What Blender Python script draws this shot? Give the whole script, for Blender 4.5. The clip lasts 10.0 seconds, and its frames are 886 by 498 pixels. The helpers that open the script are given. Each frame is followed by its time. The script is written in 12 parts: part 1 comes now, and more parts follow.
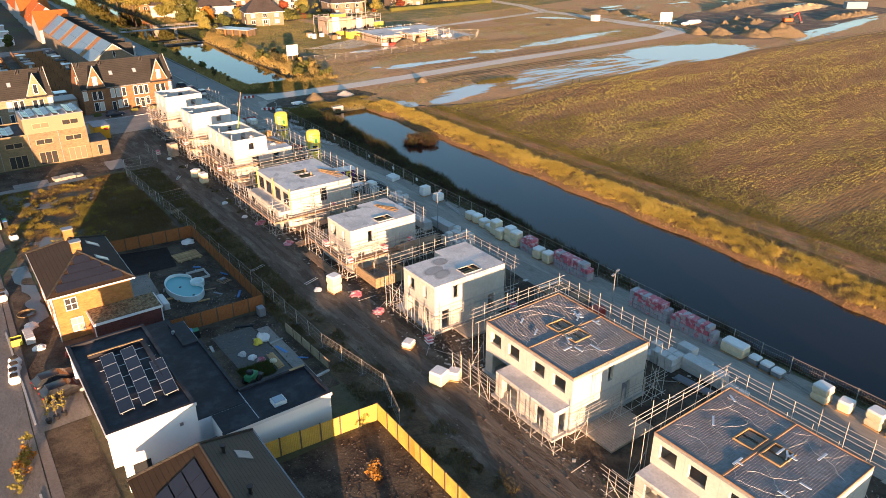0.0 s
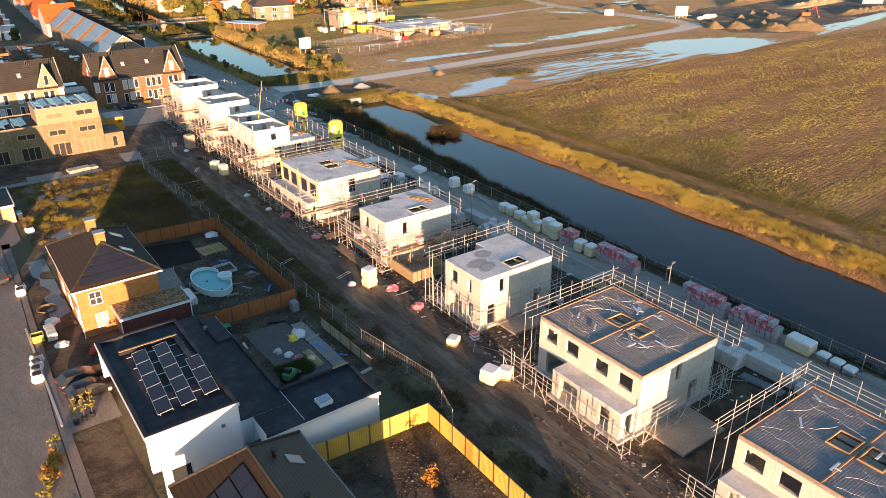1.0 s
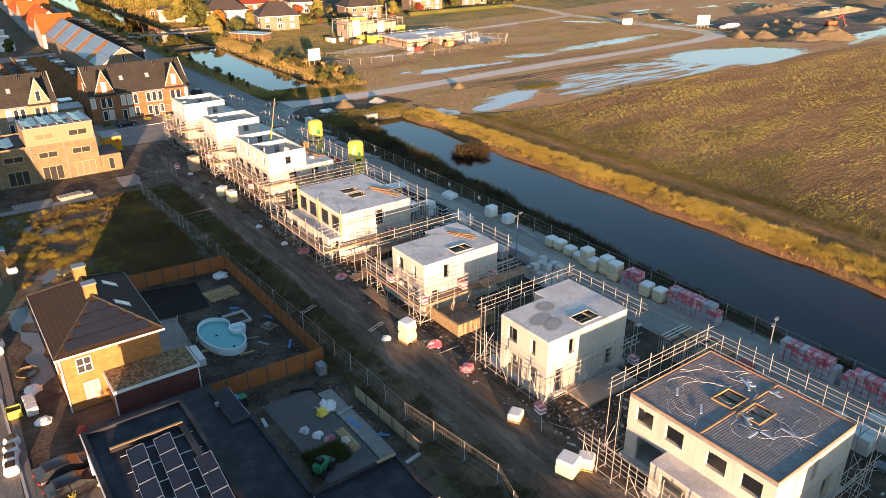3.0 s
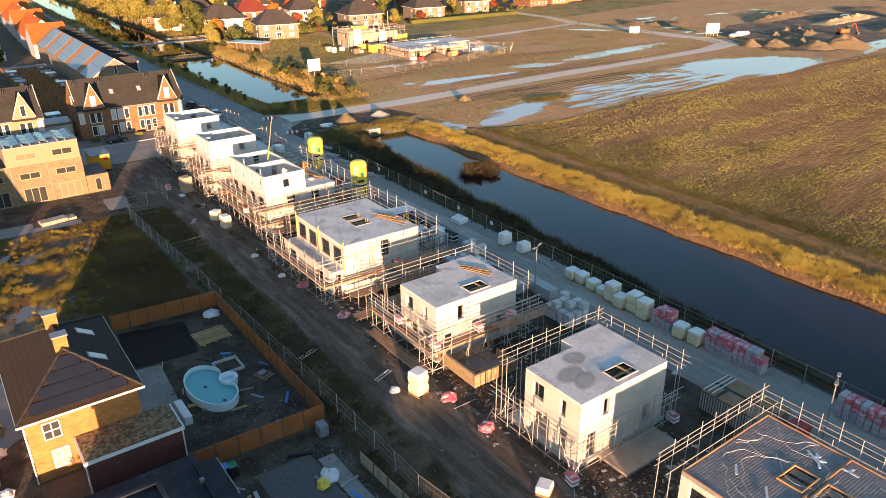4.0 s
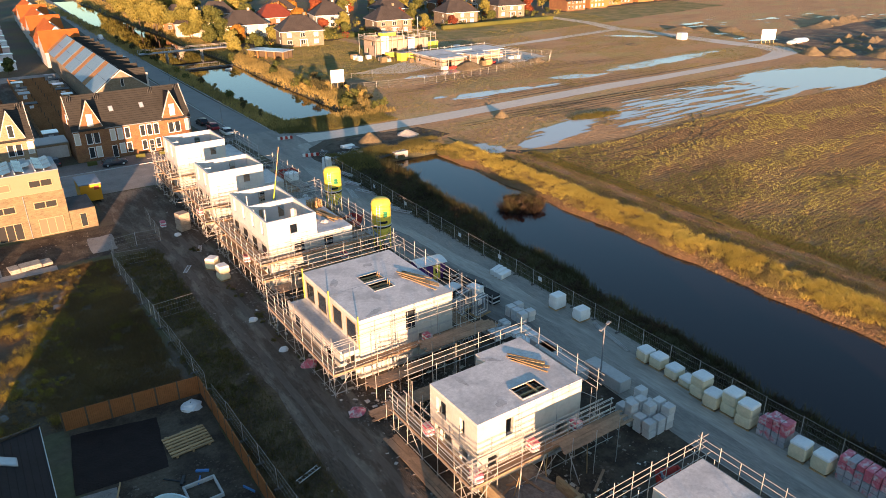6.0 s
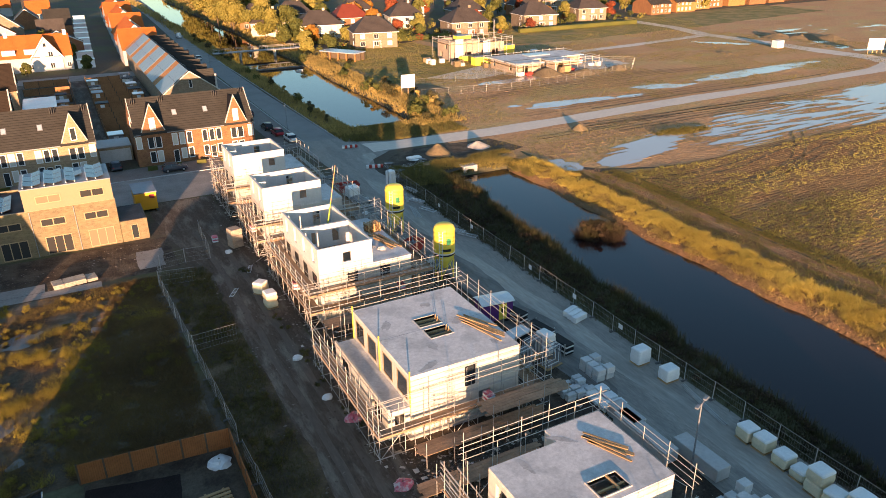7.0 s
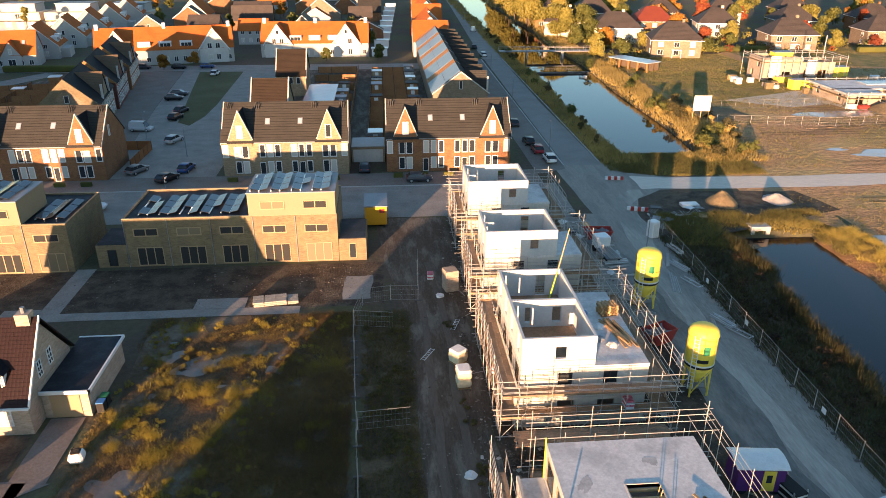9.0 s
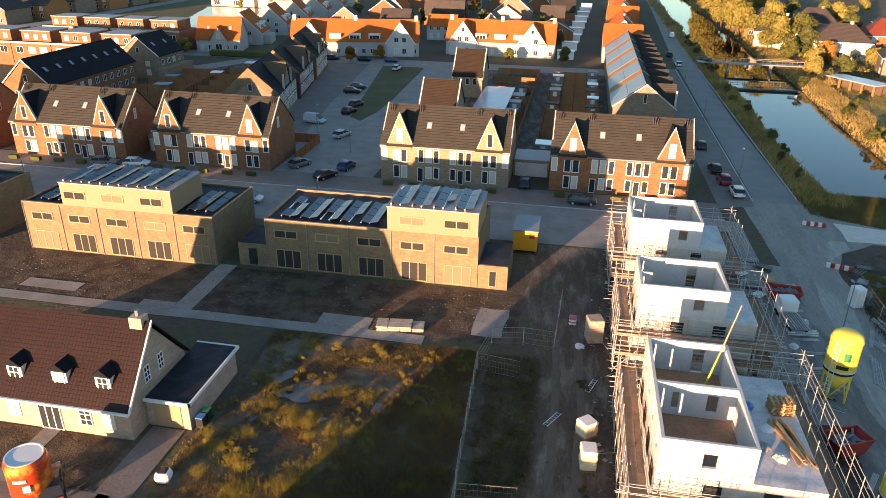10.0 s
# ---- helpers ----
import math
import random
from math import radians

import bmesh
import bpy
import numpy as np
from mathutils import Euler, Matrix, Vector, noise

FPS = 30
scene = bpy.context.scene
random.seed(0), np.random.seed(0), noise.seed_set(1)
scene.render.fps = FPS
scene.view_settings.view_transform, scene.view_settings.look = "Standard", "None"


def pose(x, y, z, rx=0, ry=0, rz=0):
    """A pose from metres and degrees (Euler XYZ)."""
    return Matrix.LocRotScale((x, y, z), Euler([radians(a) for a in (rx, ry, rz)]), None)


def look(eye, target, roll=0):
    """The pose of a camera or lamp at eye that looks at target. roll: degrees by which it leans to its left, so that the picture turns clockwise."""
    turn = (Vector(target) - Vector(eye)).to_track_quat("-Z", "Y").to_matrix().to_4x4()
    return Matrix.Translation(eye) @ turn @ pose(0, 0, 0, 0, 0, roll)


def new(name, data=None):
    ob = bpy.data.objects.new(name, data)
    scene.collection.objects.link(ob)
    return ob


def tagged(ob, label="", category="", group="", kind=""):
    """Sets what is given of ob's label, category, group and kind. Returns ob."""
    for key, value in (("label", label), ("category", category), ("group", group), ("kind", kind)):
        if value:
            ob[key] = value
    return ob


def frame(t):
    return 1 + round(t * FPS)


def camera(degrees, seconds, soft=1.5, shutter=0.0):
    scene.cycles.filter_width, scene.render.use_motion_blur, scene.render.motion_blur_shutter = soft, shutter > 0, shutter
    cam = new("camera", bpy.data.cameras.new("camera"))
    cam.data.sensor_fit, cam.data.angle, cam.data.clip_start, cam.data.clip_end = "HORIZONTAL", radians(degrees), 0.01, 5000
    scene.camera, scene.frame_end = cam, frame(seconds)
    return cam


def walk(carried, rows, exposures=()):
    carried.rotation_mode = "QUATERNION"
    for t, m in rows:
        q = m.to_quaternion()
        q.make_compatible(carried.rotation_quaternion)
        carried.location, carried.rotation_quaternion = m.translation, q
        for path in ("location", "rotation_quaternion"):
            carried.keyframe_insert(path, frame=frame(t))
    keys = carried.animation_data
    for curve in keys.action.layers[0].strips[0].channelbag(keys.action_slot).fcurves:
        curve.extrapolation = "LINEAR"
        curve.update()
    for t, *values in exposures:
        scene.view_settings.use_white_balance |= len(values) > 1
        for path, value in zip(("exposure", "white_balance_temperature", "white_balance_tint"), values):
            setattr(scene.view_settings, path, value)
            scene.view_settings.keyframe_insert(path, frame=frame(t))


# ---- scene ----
cam = camera(63.5, 10.0, 0.8)
PATH = [
    (0, (-39.733, -35.392, 43.083), (-38.672, -33.926, 42.231), -0.2),
    (0.5, (-41.042, -32.687, 41.646), (-39.982, -31.219, 40.796), -0.2),
    (1, (-41.506, -29.649, 40.364), (-40.446, -28.183, 39.512), -0.2),
    (1.5, (-41.341, -26.416, 39.188), (-40.281, -24.951, 38.335), -0.2),
    (2, (-40.531, -23.083, 38.639), (-39.473, -21.616, 37.785), -0.3),
    (2.5, (-39.421, -19.664, 38.712), (-38.359, -18.193, 37.869), -0.3),
    (4, (-34.337, -8.704, 38.565), (-33.266, -7.225, 37.75), -0.4),
    (4.5, (-32.113, -4.879, 38.379), (-31.042, -3.399, 37.566), -0.4),
    (5, (-29.736, -0.982, 38.133), (-28.665, 0.5, 37.322), -0.5),
    (6.5, (-22.048, 10.808, 37.611), (-21.104, 12.376, 36.804), -0.7),
    (7, (-19.541, 14.885, 37.579), (-18.691, 16.506, 36.773), -0.6),
    (7.5, (-17.066, 19.081, 37.55), (-16.367, 20.772, 36.743), -0.5),
    (8, (-14.531, 23.402, 37.45), (-14.053, 25.169, 36.643), -0.2),
    (8.5, (-12.175, 27.772, 37.386), (-11.889, 29.579, 36.577), -0.0),
    (9, (-10.171, 32.137, 37.517), (-10.022, 33.958, 36.702), 0.2),
    (9.5, (-8.541, 36.723, 37.696), (-8.59, 38.546, 36.874), 0.5),
    (10, (-7.295, 41.353, 37.742), (-7.621, 43.145, 36.914), 0.9),
]
walk(cam, [(t, look(eye, target, roll)) for t, eye, target, roll in PATH], exposures=[(0.0, 1.95), (2.5, 1.93), (5.0, 1.9), (6.5, 1.84), (8.0, 1.84), (8.5, 1.91), (9.0, 1.95), (9.5, 1.98), (10.0, 1.97)])

# world and sun: low evening sun from behind the camera's left shoulder
SUN_EL, SUN_AZ = 4.8, 203.0
world = bpy.data.worlds.new("world")
scene.world = world
world.use_nodes = True
wn = world.node_tree.nodes
sky = wn.new("ShaderNodeTexSky")
sky.sky_type, sky.sun_disc = "NISHITA", False
sky.sun_elevation, sky.sun_rotation = radians(SUN_EL), radians(SUN_AZ)
sky.air_density, sky.dust_density, sky.ozone_density = 1.0, 0.3, 2.2
wn["Background"].inputs[1].default_value = 0.12
world.node_tree.links.new(sky.outputs[0], wn["Background"].inputs[0])
sun = new("sun", bpy.data.lights.new("sun", "SUN"))
sun.data.energy, sun.data.angle, sun.data.color = 5.0, radians(0.6), (1.0, 0.58, 0.33)
sd = Vector((math.sin(radians(SUN_AZ)) * math.cos(radians(SUN_EL)), math.cos(radians(SUN_AZ)) * math.cos(radians(SUN_EL)), math.sin(radians(SUN_EL))))
sun.matrix_world = look(sd * 500, (0, 0, 0))

# ---- mesh building ----
rnd = random.Random(7)
nrng = np.random.default_rng(5)


class MB:
    """Collects vertices and faces of one mesh."""

    def __init__(self):
        self.v, self.f = [], []

    def face(self, *pts):
        n = len(self.v)
        self.v += [tuple(p) for p in pts]
        self.f.append(tuple(range(n, n + len(pts))))
        return self

    def box(self, x0, y0, z0, x1, y1, z1, m=None):
        n = len(self.v)
        pts = [(x0, y0, z0), (x1, y0, z0), (x1, y1, z0), (x0, y1, z0), (x0, y0, z1), (x1, y0, z1), (x1, y1, z1), (x0, y1, z1)]
        if m is not None:
            pts = [tuple(m @ Vector(p)) for p in pts]
        self.v += pts
        for q in ((0, 3, 2, 1), (4, 5, 6, 7), (0, 1, 5, 4), (1, 2, 6, 5), (2, 3, 7, 6), (3, 0, 4, 7)):
            self.f.append(tuple(n + i for i in q))
        return self

    def soft(self, x0, y0, z0, x1, y1, z1, r=0.08, bulge=0.0, m=None):
        """A box with chamfered edges and, with bulge, swollen sides."""
        cx, cy, cz = (x0 + x1) / 2, (y0 + y1) / 2, (z0 + z1) / 2
        hx, hy, hz = (x1 - x0) / 2, (y1 - y0) / 2, (z1 - z0) / 2
        n = len(self.v)
        lev = [(-hz, r), (-hz + r, 0), (0, -bulge), (hz - r, 0), (hz, r)]
        for z, ins in lev:
            for sx, sy, ax in ((-1, -1, 0), (-1, -1, 1), (1, -1, 1), (1, -1, 0), (1, 1, 0), (1, 1, 1), (-1, 1, 1), (-1, 1, 0)):
                x = sx * (hx - ins - (r if ax else 0))
                y = sy * (hy - ins - (0 if ax else r))
                p = Vector((cx + x, cy + y, cz + z))
                self.v.append(tuple(m @ p) if m is not None else tuple(p))
        for k in range(4):
            for i in range(8):
                j = (i + 1) % 8
                self.f.append((n + k * 8 + i, n + k * 8 + j, n + k * 8 + 8 + j, n + k * 8 + 8 + i))
        self.f.append(tuple(n + i for i in range(7, -1, -1)))
        self.f.append(tuple(n + 32 + i for i in range(8)))
        return self

    def tube(self, p, q, r, n=6, r2=None):
        p, q = Vector(p), Vector(q)
        d = (q - p).normalized()
        a = d.orthogonal().normalized()
        b = d.cross(a)
        s = len(self.v)
        for c, rr in ((p, r), (q, r if r2 is None else r2)):
            for i in range(n):
                t = 2 * math.pi * i / n
                self.v.append(tuple(c + (a * math.cos(t) + b * math.sin(t)) * rr))
        for i in range(n):
            j = (i + 1) % n
            self.f.append((s + i, s + j, s + n + j, s + n + i))
        self.f.append(tuple(s + i for i in range(n - 1, -1, -1)))
        self.f.append(tuple(s + n + i for i in range(n)))
        return self

    def lathe(self, cx, cy, prof, n=24):
        s = len(self.v)
        for r, z in prof:
            for i in range(n):
                t = 2 * math.pi * i / n
                self.v.append((cx + r * math.cos(t), cy + r * math.sin(t), z))
        for k in range(len(prof) - 1):
            for i in range(n):
                j = (i + 1) % n
                self.f.append((s + k * n + i, s + k * n + j, s + k * n + n + j, s + k * n + n + i))
        self.f.append(tuple(s + i for i in range(n - 1, -1, -1)))
        e = s + (len(prof) - 1) * n
        self.f.append(tuple(e + i for i in range(n)))
        return self

    def prism(self, pts, z0, z1):
        n, k = len(self.v), len(pts)
        self.v += [(x, y, z0) for x, y in pts] + [(x, y, z1) for x, y in pts]
        self.f.append(tuple(n + i for i in range(k - 1, -1, -1)))
        self.f.append(tuple(n + k + i for i in range(k)))
        for i in range(k):
            j = (i + 1) % k
            self.f.append((n + i, n + j, n + k + j, n + k + i))
        return self

    def slab(self, pts, th):
        """A polygon in space, made th thick downwards."""
        n, k = len(self.v), len(pts)
        self.v += [tuple(p) for p in pts] + [(p[0], p[1], p[2] - th) for p in pts]
        self.f.append(tuple(n + i for i in range(k)))
        self.f.append(tuple(n + k + i for i in range(k - 1, -1, -1)))
        for i in range(k):
            j = (i + 1) % k
            self.f.append((n + i, n + k + i, n + k + j, n + j))
        return self

    def sheet(self, pts, d):
        """A polygon in space, made thick by the vector d."""
        n, k = len(self.v), len(pts)
        self.v += [tuple(p) for p in pts] + [tuple(Vector(p) + Vector(d)) for p in pts]
        self.f.append(tuple(n + i for i in range(k)))
        self.f.append(tuple(n + k + i for i in range(k - 1, -1, -1)))
        for i in range(k):
            j = (i + 1) % k
            self.f.append((n + i, n + k + i, n + k + j, n + j))
        return self

    def wall(self, p, q, z0, z1, th, holes=()):
        """A wall from p to q in plan, th thick to the left of its run, with holes (u0, u1, z0, z1) cut through."""
        p, q = Vector((*p, 0)), Vector((*q, 0))
        L = (q - p).length
        d = (q - p) / L
        nrm = Vector((-d.y, d.x, 0)) * th
        us = sorted({0, L, *(min(max(u, 0), L) for h in holes for u in h[:2])})
        zs = sorted({z0, z1, *(min(max(z, z0), z1) for h in holes for z in h[2:])})

        def at(u, z, side):
            return tuple(p + d * u + Vector((0, 0, z)) + (nrm if side else Vector()))

        def solid(i, j):
            if not (0 <= i < len(us) - 1 and 0 <= j < len(zs) - 1):
                return False
            u, z = (us[i] + us[i + 1]) / 2, (zs[j] + zs[j + 1]) / 2
            return not any(h[0] < u < h[1] and h[2] < z < h[3] for h in holes)

        for i in range(len(us) - 1):
            for j in range(len(zs) - 1):
                if not solid(i, j):
                    continue
                a, b, c, e = us[i], us[i + 1], zs[j], zs[j + 1]
                self.face(at(a, c, 0), at(b, c, 0), at(b, e, 0), at(a, e, 0))
                self.face(at(a, c, 1), at(a, e, 1), at(b, e, 1), at(b, c, 1))
                if not solid(i - 1, j):
                    self.face(at(a, c, 0), at(a, e, 0), at(a, e, 1), at(a, c, 1))
                if not solid(i + 1, j):
                    self.face(at(b, c, 0), at(b, c, 1), at(b, e, 1), at(b, e, 0))
                if not solid(i, j - 1):
                    self.face(at(a, c, 0), at(a, c, 1), at(b, c, 1), at(b, c, 0))
                if not solid(i, j + 1):
                    self.face(at(a, e, 0), at(b, e, 0), at(b, e, 1), at(a, e, 1))
        return self

    def mesh(self, name):
        me = bpy.data.meshes.new(name)
        seen, idx, verts = {}, [], []
        for p in self.v:
            k = (round(p[0], 4), round(p[1], 4), round(p[2], 4))
            if k not in seen:
                seen[k] = len(verts)
                verts.append(p)
            idx.append(seen[k])
        faces = []
        for f in self.f:
            g = []
            for i in f:
                if idx[i] not in g:
                    g.append(idx[i])
            if len(g) > 2:
                faces.append(g)
        me.from_pydata(verts, [], faces)
        return me


def part(name, mb, mat, parent=None, label="", smooth=False):
    me = mb.mesh(name) if isinstance(mb, MB) else mb
    if not me.materials:
        me.materials.append(mat)
    if smooth:
        me.polygons.foreach_set("use_smooth", [True] * len(me.polygons))
    ob = new(name, me)
    ob.parent = parent
    if label:
        ob["label"] = label
    return ob


def piece(name, me, parent, m):
    """An object of its own on shared mesh data."""
    ob = new(name, me)
    ob.parent = parent
    ob.matrix_basis = m
    return ob


def thing(name, label, category, group="", x=0.0, y=0.0, z=0.0, rz=0.0, kind=""):
    ob = new(name)
    ob.empty_display_size = 0.3
    ob.matrix_basis = pose(x, y, z, 0, 0, rz)
    return tagged(ob, label, category, group, kind)


def solo(name, mb, mat, label, category, group="", kind="", m=None, smooth=False):
    """A thing that is a single mesh."""
    ob = part(name, mb, mat, smooth=smooth)
    if m is not None:
        ob.matrix_basis = m
    return tagged(ob, label, category, group, kind)


def fast_mesh(name, verts, tris):
    me = bpy.data.meshes.new(name)
    me.vertices.add(len(verts))
    me.vertices.foreach_set("co", np.asarray(verts, np.float32).ravel())
    me.loops.add(3 * len(tris))
    me.loops.foreach_set("vertex_index", np.asarray(tris, np.int32).ravel())
    me.polygons.add(len(tris))
    me.polygons.foreach_set("loop_start", np.arange(0, 3 * len(tris), 3, dtype=np.int32))
    me.polygons.foreach_set("loop_total", np.full(len(tris), 3, np.int32))
    me.update(calc_edges=True)
    return me


def tufts(name, pts, blades, h, w, spread, lean=0.35):
    """Grass: at each point some narrow upright triangles that lean outwards."""
    pts = np.repeat(np.asarray(pts, float), blades, axis=0)
    n = len(pts)
    hh = h * nrng.uniform(0.55, 1.25, n)
    ang = nrng.uniform(0, 2 * np.pi, n)
    base = pts + np.c_[nrng.normal(0, spread, n), nrng.normal(0, spread, n), np.zeros(n)]
    side = np.c_[np.cos(ang), np.sin(ang), np.zeros(n)] * (w * nrng.uniform(0.6, 1.3, n))[:, None] / 2
    tip = base + np.c_[nrng.normal(0, lean, n) * hh, nrng.normal(0, lean, n) * hh, hh]
    base = base - [0, 0, 0.03]
    v = np.stack([base - side, base + side, tip], 1).reshape(-1, 3)
    return fast_mesh(name, v, np.arange(3 * n).reshape(-1, 3))


# ---- materials ----
def nodes_of(name):
    m = bpy.data.materials.new(name)
    m.use_nodes = True
    nt = m.node_tree
    return m, nt, nt.nodes["Principled BSDF"]


def mk(name, col, rough=0.8, metal=0.0, var=0.3, scale=0.6, fine=9.0, bump=0.0, rand=0.0, stretch=(1, 1, 1), col2=None, cover=0.5, spec=0.3):
    """A surface with stains at a large and grain at a small scale; col2 comes through in patches."""
    m, nt, b = nodes_of(name)
    L = nt.links.new
    geo = nt.nodes.new("ShaderNodeNewGeometry")
    mp = nt.nodes.new("ShaderNodeMapping")
    mp.inputs["Scale"].default_value = stretch
    L(geo.outputs["Position"], mp.inputs[0])
    n1, n2 = nt.nodes.new("ShaderNodeTexNoise"), nt.nodes.new("ShaderNodeTexNoise")
    n1.inputs["Scale"].default_value, n1.inputs["Detail"].default_value, n1.inputs["Roughness"].default_value = scale, 4, 0.6
    n2.inputs["Scale"].default_value, n2.inputs["Detail"].default_value, n2.inputs["Roughness"].default_value = fine, 3, 0.7
    L(mp.outputs[0], n1.inputs["Vector"])
    L(mp.outputs[0], n2.inputs["Vector"])
    mix = nt.nodes.new("ShaderNodeMix")
    mix.data_type = "RGBA"
    mix.inputs[6].default_value, mix.inputs[7].default_value = (*col, 1), (*(col2 or col), 1)
    ramp = nt.nodes.new("ShaderNodeMapRange")
    ramp.inputs[1].default_value, ramp.inputs[2].default_value = cover - 0.07, cover + 0.07
    L(n1.outputs[0], ramp.inputs[0])
    L(ramp.outputs[0], mix.inputs[0])
    add = nt.nodes.new("ShaderNodeMath")
    add.operation = "ADD"
    L(n1.outputs[0], add.inputs[0])
    L(n2.outputs[0], add.inputs[1])
    last = add.outputs[0]
    mean = 1.0
    if rand:
        oi = nt.nodes.new("ShaderNodeObjectInfo")
        mul = nt.nodes.new("ShaderNodeMath")
        mul.operation = "MULTIPLY_ADD"
        mul.inputs[1].default_value = rand
        L(oi.outputs["Random"], mul.inputs[0])
        L(last, mul.inputs[2])
        last, mean = mul.outputs[0], 1 + rand / 2
    val = nt.nodes.new("ShaderNodeMapRange")
    val.inputs[1].default_value, val.inputs[2].default_value = mean - 0.5, mean + 0.5
    val.inputs[3].default_value, val.inputs[4].default_value = 1 - var, 1 + var
    L(last, val.inputs[0])
    hsv = nt.nodes.new("ShaderNodeHueSaturation")
    L(mix.outputs[2], hsv.inputs["Color"])
    L(val.outputs[0], hsv.inputs["Value"])
    L(hsv.outputs[0], b.inputs["Base Color"])
    b.inputs["Roughness"].default_value, b.inputs["Metallic"].default_value = rough, metal
    b.inputs["Specular IOR Level"].default_value = spec
    if bump:
        bp = nt.nodes.new("ShaderNodeBump")
        bp.inputs["Strength"].default_value, bp.inputs["Distance"].default_value = 1.0, bump
        L(n2.outputs[0], bp.inputs["Height"])
        L(bp.outputs[0], b.inputs["Normal"])
    return m


def tiled(name, col, axis, period, bump, rough=0.6, var=0.35, axis2=None, period2=1.0, joint=0.6):
    """Courses of tiles, boards or ribs: grooves at a period along a world axis, with grain and stains."""
    m = mk(name, col, rough, 0.0, var, 0.5, 6.0, spec=0.12)
    nt = m.node_tree
    L = nt.links.new
    b = nt.nodes["Principled BSDF"]
    geo = nt.nodes.new("ShaderNodeNewGeometry")
    sep = nt.nodes.new("ShaderNodeSeparateXYZ")
    L(geo.outputs["Position"], sep.inputs[0])
    hs = []
    for ax, per in ((axis, period), (axis2, period2)):
        if ax is None:
            continue
        d = nt.nodes.new("ShaderNodeMath")
        d.operation = "DIVIDE"
        d.inputs[1].default_value = per
        L(sep.outputs[ax], d.inputs[0])
        fr = nt.nodes.new("ShaderNodeMath")
        fr.operation = "FRACT"
        L(d.outputs[0], fr.inputs[0])
        hs.append(fr.outputs[0])
    h = hs[0]
    if len(hs) > 1:
        mn = nt.nodes.new("ShaderNodeMath")
        mn.operation = "MULTIPLY"
        L(hs[0], mn.inputs[0])
        L(hs[1], mn.inputs[1])
        h = mn.outputs[0]
    bp = nt.nodes.new("ShaderNodeBump")
    bp.inputs["Distance"].default_value = bump
    L(h, bp.inputs["Height"])
    L(bp.outputs[0], b.inputs["Normal"])
    hsv = next(n for n in nt.nodes if n.type == "HUE_SAT")
    mr = nt.nodes.new("ShaderNodeMapRange")
    mr.inputs[1].default_value, mr.inputs[2].default_value, mr.inputs[3].default_value, mr.inputs[4].default_value = 0.0, 0.18, joint, 1.0
    L(h if len(hs) == 1 else hs[0], mr.inputs[0])
    mul = nt.nodes.new("ShaderNodeMix")
    mul.data_type, mul.blend_type = "RGBA", "MULTIPLY"
    mul.inputs[0].default_value = 1.0
    L(hsv.outputs[0], mul.inputs[6])
    L(mr.outputs[0], mul.inputs[7])
    L(mul.outputs[2], b.inputs["Base Color"])
    return m


def bricks(name, col, col2, mortar, var=0.3):
    """Brickwork by the world's axes: stretchers of 21 by 6 cm."""
    m = mk(name, col, 0.85, 0.0, var, 0.7, 14.0, col2=col2, cover=0.5)
    nt = m.node_tree
    L = nt.links.new
    b = nt.nodes["Principled BSDF"]
    hsv = next(n for n in nt.nodes if n.type == "HUE_SAT")
    geo = nt.nodes.new("ShaderNodeNewGeometry")
    sep = nt.nodes.new("ShaderNodeSeparateXYZ")
    L(geo.outputs["Position"], sep.inputs[0])
    ad = nt.nodes.new("ShaderNodeMath")
    L(sep.outputs[0], ad.inputs[0])
    L(sep.outputs[1], ad.inputs[1])
    cb = nt.nodes.new("ShaderNodeCombineXYZ")
    L(ad.outputs[0], cb.inputs[0])
    L(sep.outputs[2], cb.inputs[1])
    br = nt.nodes.new("ShaderNodeTexBrick")
    br.inputs["Scale"].default_value = 1.0
    br.inputs["Brick Width"].default_value, br.inputs["Row Height"].default_value = 0.42, 0.13
    br.inputs["Mortar Size"].default_value = 0.012
    br.inputs["Color1"].default_value, br.inputs["Color2"].default_value = (1, 1, 1, 1), (0.72, 0.7, 0.68, 1)
    br.inputs["Mortar"].default_value = (*mortar, 1)
    L(cb.outputs[0], br.inputs["Vector"])
    mul = nt.nodes.new("ShaderNodeMix")
    mul.data_type, mul.blend_type = "RGBA", "MULTIPLY"
    mul.inputs[0].default_value = 1.0
    L(hsv.outputs[0], mul.inputs[6])
    L(br.outputs[0], mul.inputs[7])
    L(mul.outputs[2], b.inputs["Base Color"])
    return m


def glass_mat(name, dark=(0.03, 0.035, 0.04), pale=(0.55, 0.53, 0.48), share=0.3):
    """Panes with or without blinds behind them, by the object's own chance."""
    m, nt, b = nodes_of(name)
    L = nt.links.new
    oi = nt.nodes.new("ShaderNodeObjectInfo")
    lt = nt.nodes.new("ShaderNodeMath")
    lt.operation = "LESS_THAN"
    lt.inputs[1].default_value = share
    L(oi.outputs["Random"], lt.inputs[0])
    mix = nt.nodes.new("ShaderNodeMix")
    mix.data_type = "RGBA"
    mix.inputs[6].default_value, mix.inputs[7].default_value = (*dark, 1), (*pale, 1)
    L(lt.outputs[0], mix.inputs[0])
    L(mix.outputs[2], b.inputs["Base Color"])
    b.inputs["Roughness"].default_value = 0.08
    return m


